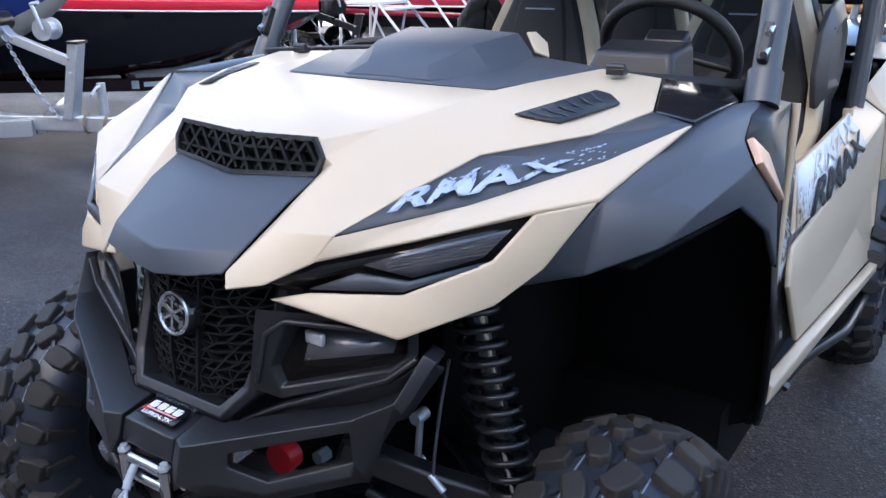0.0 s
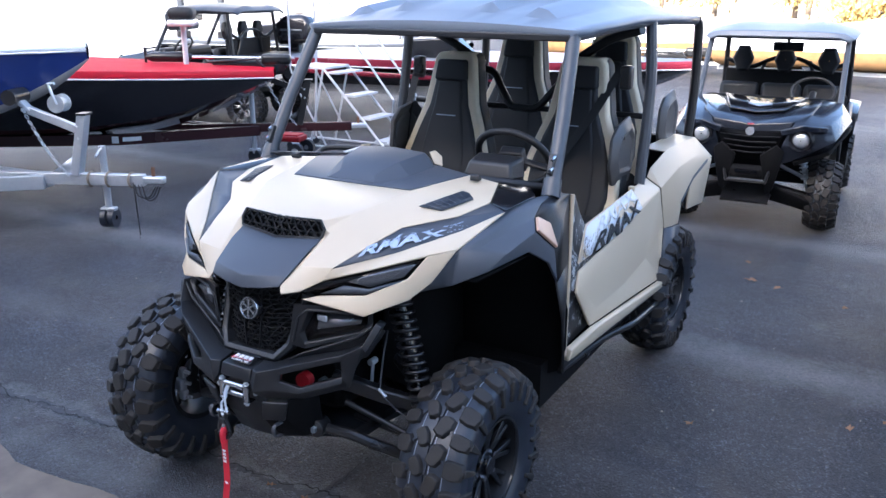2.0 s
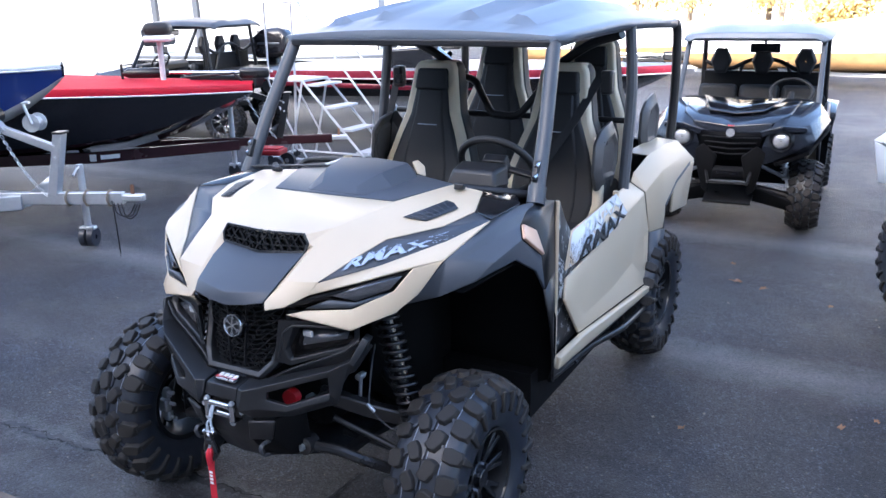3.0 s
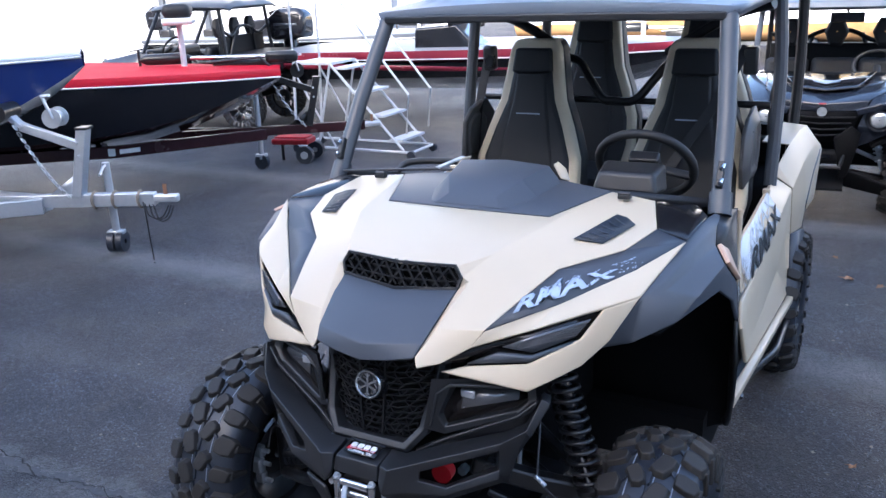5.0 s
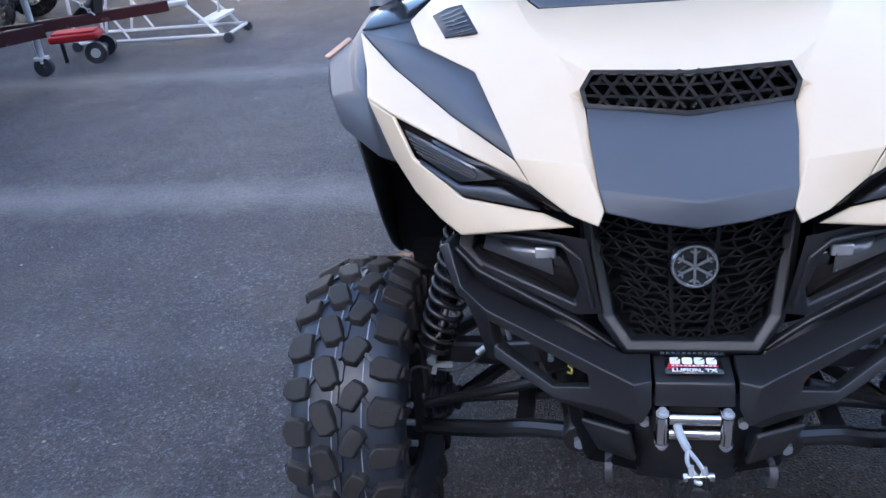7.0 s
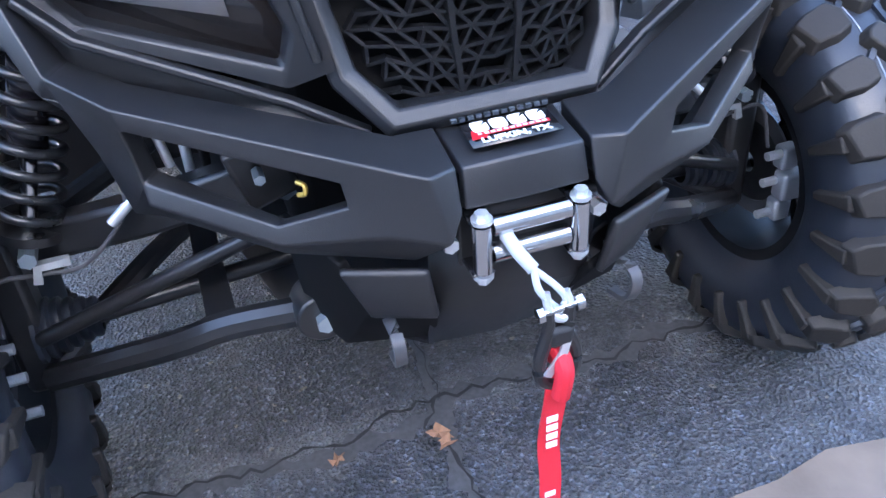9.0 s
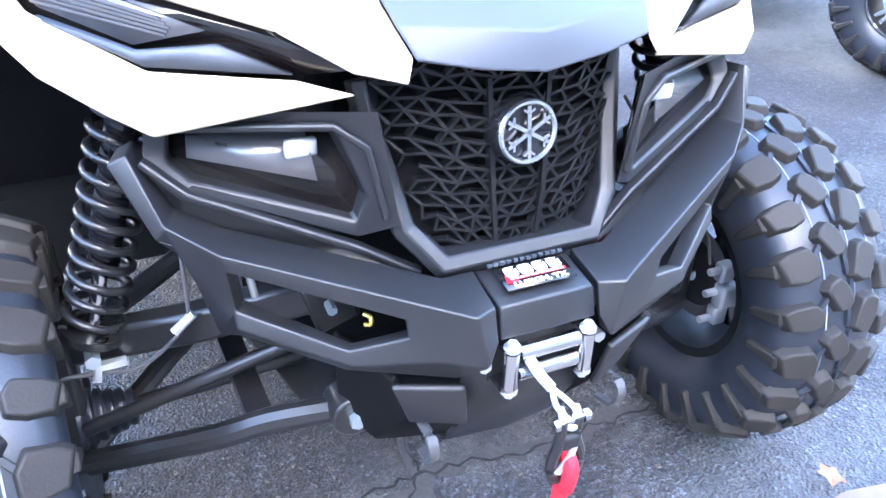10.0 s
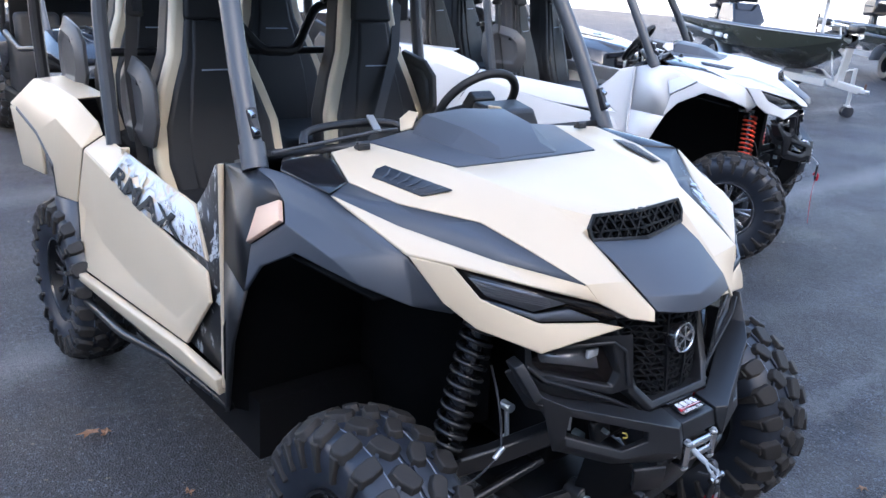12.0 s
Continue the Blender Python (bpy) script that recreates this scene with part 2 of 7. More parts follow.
def text_on_strip(body, low, high, mat, parent, label, lift, bold=0.0, shear=0.0, flip=False, name="lettering"):
    """Lettering laid over a bent strip between a lower and an upper edge of equally many points."""
    cu = bpy.data.curves.new(name, "FONT")
    cu.body, cu.size, cu.offset, cu.shear = body, 1.0, bold, shear
    tmp = new("tmp_text", cu)
    src = bpy.data.meshes.new_from_object(tmp.evaluated_get(bpy.context.evaluated_depsgraph_get()))
    bpy.data.objects.remove(tmp)
    bm = bmesh.new()
    bm.from_mesh(src)
    bpy.data.meshes.remove(src)
    xs, ys = [v.co.x for v in bm.verts], [v.co.y for v in bm.verts]
    x0, y0, w, h = min(xs), min(ys), max(xs) - min(xs), max(ys) - min(ys)
    n = len(low) - 1
    for k in range(1, 4 * n):
        bmesh.ops.bisect_plane(bm, geom=bm.verts[:] + bm.edges[:] + bm.faces[:], plane_co=(x0 + w * k / (4 * n), 0, 0), plane_no=(1, 0, 0))
    for v in bm.verts:
        u, t = (v.co.x - x0) / w, (v.co.y - y0) / h
        u = (1 - u if flip else u) * n
        i = min(n - 1, int(u))
        a, b = Vector(low[i]).lerp(Vector(low[i + 1]), u - i), Vector(high[i]).lerp(Vector(high[i + 1]), u - i)
        v.co = a.lerp(b, t) + Vector(lift)
    return part(name, bm, mat, parent, label, smooth=0, solid=0.0008)


def basis(o, xdir, ydir):
    """A pose at o whose x runs along xdir and whose y lies towards ydir."""
    x = Vector(xdir).normalized()
    z = x.cross(Vector(ydir)).normalized()
    y = z.cross(x)
    m = Matrix((x, y, z)).transposed().to_4x4()
    m.translation = o
    return m


# ---- wheel ----
def lug_shape(bm, cs, ang, w, l, h, skew, R, crown):
    """A tread block on the tyre: cs across, ang round; its top is smaller than its foot."""
    outline = [(-0.5, -0.36), (-0.2, -0.5), (0.32, -0.5), (0.5, -0.12), (0.42, 0.4), (0.05, 0.5), (-0.4, 0.42)]
    lo, hi = [], []
    for u, v in outline:
        for f, store, k in ((0, lo, 1.12), (1, hi, 0.9)):
            x0 = cs + (u * math.cos(skew) * w - v * math.sin(skew) * l) * k
            a = ang + (u * math.sin(skew) * w + v * math.cos(skew) * l) * k / R
            r, nx = crown(x0)
            r += h * f if f else -0.004
            store.append(bm.verts.new((x0 + nx * h * f, r * math.cos(a), r * math.sin(a))))
    bm.faces.new(hi)
    for i in range(len(lo)):
        j = (i + 1) % len(lo)
        bm.faces.new((lo[i], lo[j], hi[j], hi[i]))


def wheel(parent, name, x, y, z, side, R=0.378, W=0.25, rim_mat=None, detail=1, turn=0.0):
    """A wheel as a part with its tyre, rim and tread as sub-parts. side: +1 faces +x."""
    rim_mat = rim_mat or M["rim"]
    hub = new(name)
    hub.empty_display_size = 0.1
    hub.parent = parent
    hub.matrix_local = pose(x, y, z, 0, 0, turn) @ Matrix.Diagonal((side, 1, 1, 1))
    Rc = R - 0.022
    hw = W / 2

    def crown(s):
        q = min(1.0, abs(s) / hw)
        return Rc - 0.035 * q ** 3, 0.25 * (q ** 3) * (1 if s > 0 else -1)

    prof = [(-hw * 0.72, 0.185), (-hw * 0.95, 0.215), (-hw * 1.02, 0.275), (-hw * 1.0, Rc - 0.055)]
    prof += [(s * hw, crown(s * hw)[0]) for s in (-0.93, -0.75, -0.5, -0.2, 0.2, 0.5, 0.75, 0.93)]
    prof += [(hw * 1.0, Rc - 0.055), (hw * 1.02, 0.275), (hw * 0.95, 0.215), (hw * 0.72, 0.185)]
    tyre = part("tyre", lathe_bm(prof, 56), M["tyre"], hub, "black rubber off-road tyre", smooth=50)
    bm = bmesh.new()
    rng = random.Random(5)
    n = 23
    for i in range(n):
        a = 2 * math.pi * i / n
        for s in (-1, 1):
            ph = a + (0.5 if s > 0 else 0) * 2 * math.pi / n
            lug_shape(bm, s * 0.031, ph, 0.047 + 0.008 * (s > 0), 0.070 + 0.010 * (s > 0), 0.019, s * 0.45, R, crown)
            lug_shape(bm, s * 0.097, ph + 0.10, 0.066, 0.056 + 0.014 * (i % 2), 0.018, s * 0.12, R, crown)
            # shoulder bar running down the sidewall
            b = ph + 0.10
            for k in range(2):
                lo = []
                for da, xx, rr in ((-0.05, 1.0, -0.028), (0.05, 1.0, -0.028), (0.034, 1.01, -0.104), (-0.034, 1.01, -0.104)):
                    lo.append((s * (hw * xx + (0.012 if k else -0.004)), (Rc + rr) * math.cos(b + da * (0.8 if k else 1)), (Rc + rr) * math.sin(b + da * (0.8 if k else 1))))
                if not k:
                    base = [bm.verts.new(v) for v in lo]
                else:
                    top = [bm.verts.new(v) for v in lo]
                    bm.faces.new(top)
                    for q in range(4):
                        bm.faces.new((base[q], base[(q + 1) % 4], top[(q + 1) % 4], top[q]))
    rib = bmesh.new()
    for i in range(n):
        a = 2 * math.pi * i / n
        for s in (-1, 1):
            ph = a + (0.5 if s > 0 else 0) * 2 * math.pi / n
            lug_shape(rib, s * 0.066, ph + 0.055, 0.060, 0.011, 0.007, s * 0.9, R, crown)
            lug_shape(rib, s * 0.004, ph + 0.13, 0.011, 0.050, 0.006, 0, R, crown)
    tagged(part("tread_rib", rib, M["tyre"], tyre, "", smooth=0), kind="stuff")
    part("tread", bm, M["lug"], tyre, "chunky rubber tread blocks", smooth=30 if detail else 0, bevel=0.0035 if detail else 0.0)
    for sq in (-0.052, 0.014, 0.066):
        rq = crown(sq)[0] + 0.0006
        tagged(part("tread_line", lathe_bm([(sq, rq - 0.004), (sq, rq), (sq + 0.0028, rq), (sq + 0.0028, rq - 0.004)], 56), M["hair"], tyre, "thin pale moulding line", smooth=50), kind="")
    rp = [(-hw * 0.72, 0.19), (-hw * 0.70, 0.165), (hw * 0.55, 0.165), (hw * 0.78, 0.178), (hw * 0.80, 0.192), (hw * 0.70, 0.195), (-hw * 0.72, 0.19)]
    rim = part("rim", lathe_bm(rp, 48), M["grille"], hub, "black rim barrel")
    bm = bmesh.new()
    for i in range(8):
        a = 2 * math.pi * i / 8
        for da in (-0.13, 0.13):
            p = Vector((hw * 0.42, 0.045 * math.cos(a), 0.045 * math.sin(a)))
            q = Vector((hw * 0.58, 0.172 * math.cos(a + da), 0.172 * math.sin(a + da)))
            sweep_bm([p, q], rect_prof(0.020, 0.022), bm, up=(1, 0, 0))
    part("spoke", bm, rim_mat, rim, "forked spokes", bevel=0.003)
    part("rim_ring", lathe_bm([(hw * 0.70, 0.176), (hw * 0.84, 0.180), (hw * 0.85, 0.189), (hw * 0.74, 0.193)], 48), rim_mat, rim, "rim edge ring")
    bm = rod_bm((hw * 0.30, 0, 0), (hw * 0.55, 0, 0), 0.062, n=24)
    rod_bm((hw * 0.5, 0, 0), (hw * 0.68, 0, 0), 0.034, bm, n=20)
    part("hub_cap", bm, M["gloss"], rim, bevel=0.004)
    for i in range(4):
        a = 2 * math.pi * (i + 0.5) / 4
        part("lug_nut", rod_bm((hw * 0.5, 0.048 * math.cos(a), 0.048 * math.sin(a)), (hw * 0.64, 0.048 * math.cos(a), 0.048 * math.sin(a)), 0.010, n=6), M["chrome"], rim)
    dk = part("brake_disc", lathe_bm([(-hw * 0.45, 0.078), (-hw * 0.45, 0.105), (-hw * 0.41, 0.105), (-hw * 0.41, 0.078), (-hw * 0.45, 0.078)], 40), M["hose"], hub, "steel brake disc")
    part("disc_carrier", lathe_bm([(-hw * 0.52, 0.02), (-hw * 0.50, 0.06), (-hw * 0.42, 0.08), (-hw * 0.38, 0.08)], 24), M["steel"], dk)
    bm = box_bm((-hw * 0.52, -0.112, 0.012), (0.046, 0.034, 0.055))
    box_bm((-hw * 0.56, -0.100, 0.062), (0.036, 0.030, 0.044), bm)
    box_bm((-hw * 0.56, -0.104, -0.040), (0.036, 0.030, 0.044), bm)
    cp = part("brake_caliper", bm, M["cast"], hub, "cast brake caliper", bevel=0.008, seg=3)
    for zz in (0.072, 0.020, -0.045):
        part("caliper_bolt", rod_bm((-hw * 0.92, -0.104, zz), (-hw * 0.6, -0.104, zz), 0.008, n=8), M["zinc"], cp)
    return hub


# ---- the four-seat utility vehicle; local y runs to its rear, x to its left side, front axle at y = -0.03 ----
def hood(car, c):
    # centre hood with the two forked ridges that end in fangs
    a0, a1 = (0, 0.236, 1.284), (0.288, 0.244, 1.283)
    b0, b1, bm_, bb = (0, -0.166, 1.232), (0.173, -0.159, 1.240), (0.192, -0.164, 1.214), (0.186, -0.170, 1.186)
    c0, c1a, c1, c2, c3, c4 = (0.395, 0.535, 1.302), (0.345, 0.30, 1.297), (0.305, 0.10, 1.284), (0.238, -0.06, 1.252), (0.214, -0.165, 1.204), (0.186, -0.30, 1.115)
    fang, pb = (0.166, -0.388, 1.036), (0.156, -0.376, 1.060)
    o0, o1, o2, o3 = (0.551, 0.482, 1.298), (0.601, 0.312, 1.261), (0.552, 0.155, 1.238), (0.411, -0.005, 1.214)
    o4, o5, o6, o7 = (0.362, -0.145, 1.172), (0.312, -0.283, 1.125), (0.284, -0.305, 1.080), (0.215, -0.352, 1.042)
    a0m, a1m = (0, 0.04, 1.262), (0.232, 0.045, 1.266)
    v = [a0, a1, b0, b1, bm_, bb, c0, c1a, c1, c2, c3, c4, fang, pb, o0, o1, o2, o3, o4, o5, o6, o7, a0m, a1m]
    f = [(0, 1, 23, 22), (22, 23, 3, 2), (1, 6, 7), (1, 7, 8, 23), (23, 8, 9, 3), (3, 9, 4), (4, 9, 10), (4, 10, 5), (5, 10, 11, 13), (13, 11, 12),
         (6, 14, 15, 7), (7, 15, 16, 8), (8, 16, 17, 9), (9, 17, 18, 10), (10, 18, 19, 11), (11, 19, 20, 21), (11, 21, 12)]
    h = part("hood", faces_bm(v, f, True), c["body"], car, c["body_name"] + " plastic hood with two forked ridges", smooth=34, bevel=0.014, solid=0.006, seg=3)
    # nose panel below the scoop
    v = [(0, -0.206, 1.170), (0.183, -0.176, 1.183), (0.178, -0.25, 1.150), (0, -0.280, 1.140), (0.164, -0.350, 1.088), (0, -0.392, 1.079), (0.152, -0.382, 1.058), (0, -0.402, 1.034), (0.082, -0.374, 1.084), (0.080, -0.396, 1.044)]
    f = [(0, 1, 2, 3), (3, 2, 4, 8, 5), (5, 8, 9, 7), (8, 4, 6, 9)]
    part("nose_panel", faces_bm(v, f, True), M["grey"], car, "matt dark grey nose panel", smooth=30, bevel=0.004, solid=0.006)
    # scoop opening: a near-black sheet for the throat's shade, a lattice in front of it
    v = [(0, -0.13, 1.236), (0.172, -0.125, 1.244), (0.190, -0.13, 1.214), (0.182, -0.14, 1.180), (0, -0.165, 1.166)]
    part("scoop_shade_sheet", faces_bm(v, [(0, 1, 2, 3, 4)], True), M["liner"], h)
    bm = bmesh.new()
    for i in range(-7, 8):
        for k in (-1, 1):
            x0 = i * 0.034
            p0, p1 = Vector((x0 - k * 0.028, -0.188 + 0.10 * abs(x0), 1.172 + 0.05 * abs(x0)), ), Vector((x0 + k * 0.020, -0.160, 1.238))
            for q0, q1 in ((0, 0.34), (0.34, 0.68), (0.68, 1)):
                a, b = p0.lerp(p1, q0), p0.lerp(p1, q1)
                if max(abs(a.x), abs(b.x)) < 0.186 and not (k > 0 and q0 == 0.34 and i % 2):
                    sweep_bm([a, b], rect_prof(0.0062, 0.013), bm, up=(0, -1, 0.3))
    for zz, yy, bow in ((1.196, -0.176, 0.010), (1.217, -0.166, 0.005)):
        sweep_bm([(-0.186, yy + 0.012, zz + 0.003), (0, yy - bow, zz - 0.004), (0.186, yy + 0.012, zz + 0.003)], rect_prof(0.005, 0.012), bm, up=(0, -1, 0.3))
    part("scoop_lattice", bm, M["grille"], h, "black diamond lattice in the hood scoop", smooth=0)
    loop = [(0, -0.17, 1.236), (0.172, -0.163, 1.243), (0.191, -0.168, 1.212), (0.183, -0.178, 1.184), (0, -0.208, 1.172)]
    loop = loop + [(-x, y, z) for x, y, z in reversed(loop[1:-1])]
    part("scoop_rim", sweep_bm(loop, rect_prof(0.008, 0.008), closed=True, up=(0, -1, 0.3)), M["black"], h, smooth=0)
    # cowl panel with its raised hump
    v = [(0, 0.238, 1.288), (0.286, 0.247, 1.287), (0.392, 0.535, 1.305), (0.20, 0.60, 1.312), (0, 0.61, 1.314)]
    cowl = part("cowl_panel", faces_bm(v, [(0, 1, 2, 3, 4)], True), M["grey"], car, "matt dark grey cowl panel with a raised hump", bevel=0.004, solid=0.006)
    v = [(0, 0.262, 1.291), (0.112, 0.256, 1.291), (0.085, 0.30, 1.314), (0, 0.30, 1.312), (0.135, 0.40, 1.352), (0, 0.39, 1.354), (0.165, 0.56, 1.368), (0, 0.58, 1.374),
         (0.185, 0.40, 1.300), (0.20, 0.57, 1.318), (0.135, 0.27, 1.291), (0.155, 0.64, 1.318), (0, 0.66, 1.318), (0.215, 0.57, 1.30), (0.2, 0.38, 1.292)]
    f = [(0, 1, 2, 3), (3, 2, 4, 5), (5, 4, 6, 7), (1, 10, 8, 4, 2), (4, 8, 9, 6), (7, 6, 11, 12), (6, 9, 11), (10, 14, 8), (8, 14, 13, 9)]
    part("hump", faces_bm(v, f, True), M["grey"], cowl, "", smooth=40, bevel=0.018, solid=0.005, seg=4)
    for sx in (1, -1):
        v = [(0.172, 0.585, 1.366), (0.203, 0.572, 1.322), (0.225, 0.60, 1.308), (0.19, 0.655, 1.335), (0.165, 0.64, 1.362)]
        part("hump_cap", faces_bm(v, [(0, 1, 2, 3, 4)], sx=sx), c["body"], cowl, c["body_name"] + " trim cap", solid=0.006, bevel=0.002)
        # side vent: dark plate with slats
        v = [(0.413, 0.112, 1.2665), (0.490, 0.140, 1.2530), (0.541, 0.292, 1.2715), (0.474, 0.330, 1.2865), (0.508, 0.322, 1.2820)]
        vt = part("side_vent", faces_bm(v, [(0, 1, 2, 4, 3)], sx=sx), M["vent"], car, "dark louvred hood vent", solid=0.003, offset=0.0)
        for i in range(6):
            t = 0.10 + i * 0.155
            p = Vector(v[0]).lerp(Vector(v[3]), t) + Vector((0.008, 0, 0.0012))
            q = Vector(v[1]).lerp(Vector(v[2]), t) + Vector((-0.008, 0, 0.0012))
            k = p.lerp(q, 0.5) + Vector((0, -0.008, 0.0008))
            part("louvre", sweep_bm([(w.x * sx, w.y, w.z) for w in (p, k, q)], rect_prof(0.006, 0.0008)), M["cage"], vt, smooth=0)
        # rubber hood latch
        bm = box_bm((0.456 * sx, 0.470, 1.307), (0.040, 0.026, 0.014))
        rod_bm((0.436 * sx, 0.466, 1.317), (0.476 * sx, 0.466, 1.317), 0.008, bm)
        part("hood_latch", bm, M["black"], car, "black rubber hood latch", bevel=0.003)
        # dark side panel carrying the lettering
        v = [(0.312, -0.281, 1.124), (0.362, -0.143, 1.169), (0.411, -0.003, 1.211), (0.552, 0.157, 1.235), (0.601, 0.314, 1.257), (0.70, 0.235, 1.256), (0.60, 0.09, 1.205), (0.45, -0.10, 1.152), (0.52, 0.09, 1.205)]
        part("side_panel", faces_bm(v, [(0, 7, 1), (1, 7, 2), (2, 7, 6, 8), (2, 8, 3), (8, 6, 5, 3), (3, 5, 4)], sx=sx), c["panel"], car, c["fender_name"] + " side panel", smooth=80, solid=0.006)
        # gloss black corner panel by the windscreen pillar
        v = [(0.604, 0.314, 1.254), (0.553, 0.484, 1.292), (0.67, 0.54, 1.276), (0.715, 0.47, 1.262), (0.703, 0.24, 1.256)]
        part("corner_panel", faces_bm(v, [(0, 1, 2, 3, 4)], sx=sx), M["gloss"], car, "gloss black corner panel", solid=0.006, bevel=0.003)
        # brow strip over the headlight
        v = [(0.286, -0.308, 1.083), (0.314, -0.287, 1.124), (0.45, -0.105, 1.153), (0.60, 0.085, 1.206), (0.705, 0.228, 1.260), (0.644, -0.014, 1.172), (0.575, -0.098, 1.163), (0.42, -0.215, 1.118), (0.665, 0.09, 1.205)]
        part("brow", faces_bm(v, [(0, 1, 2, 7), (7, 2, 3, 6), (6, 3, 8, 5), (3, 4, 8)], sx=sx), c["body"], car, c["body_name"] + " brow above the headlight", smooth=30, solid=0.010, bevel=0.004)
        # headlight surround
        v = [(0.644, -0.016, 1.166), (0.585, -0.085, 1.060), (0.53, -0.15, 1.005), (0.424, -0.270, 0.965), (0.206, -0.336, 1.010),
             (0.265, -0.298, 1.022), (0.419, -0.248, 1.034), (0.530, -0.155, 1.084), (0.575, -0.098, 1.156), (0.47, -0.235, 0.985)]
        part("headlight_surround", faces_bm(v, [(0, 8, 7, 1), (1, 7, 2), (2, 7, 6, 9), (9, 6, 3), (3, 6, 5, 4)], sx=sx), c["body"], car, c["body_name"] + " headlight surround", smooth=30, solid=0.010, bevel=0.006, seg=3)
        # headlight: dark housing, lamp strip, fin
        v = [(0.572, -0.085, 1.156), (0.528, -0.138, 1.080), (0.418, -0.228, 1.030), (0.262, -0.285, 1.022), (0.215, -0.338, 1.040), (0.286, -0.290, 1.080), (0.42, -0.198, 1.116)]
        hl = part("headlight", faces_bm(v, [(0, 1, 2, 6), (6, 2, 3, 5), (5, 3, 4)], sx=sx), M["lens"], car, "smoked headlight with a clear lamp strip", smooth=30, solid=0.03)
        v = [(0.545, -0.122, 1.132), (0.512, -0.155, 1.088), (0.425, -0.228, 1.058), (0.352, -0.262, 1.076), (0.43, -0.212, 1.103)]
        part("lamp_strip", faces_bm(v, [(0, 1, 2, 3, 4)], sx=sx), M["lamp"], hl, "ribbed clear lamp", solid=0.006)
        bm = bmesh.new()
        for k in range(5):
            t = 0.15 + 0.17 * k
            p0, p1 = Vector(v[0]).lerp(Vector(v[1]), t), Vector(v[4]).lerp(Vector(v[2]), t).lerp(Vector(v[3]), 0.55 - 0.25 * abs(t - 0.5))
            sweep_bm([(p0.x * sx, p0.y - 0.004, p0.z), (p1.x * sx, p1.y - 0.004, p1.z)], rect_prof(0.003, 0.003), bm)
        part("lamp_rib", bm, M["lamp"], hl, "", smooth=0)
        v = [(0.52, -0.160, 1.078), (0.418, -0.246, 1.038), (0.27, -0.303, 1.030), (0.345, -0.272, 1.062), (0.428, -0.240, 1.053)]
        part("fin", faces_bm(v, [(0, 1, 4), (1, 2, 3, 4)], sx=sx), M["grey"], hl, "", solid=0.010)


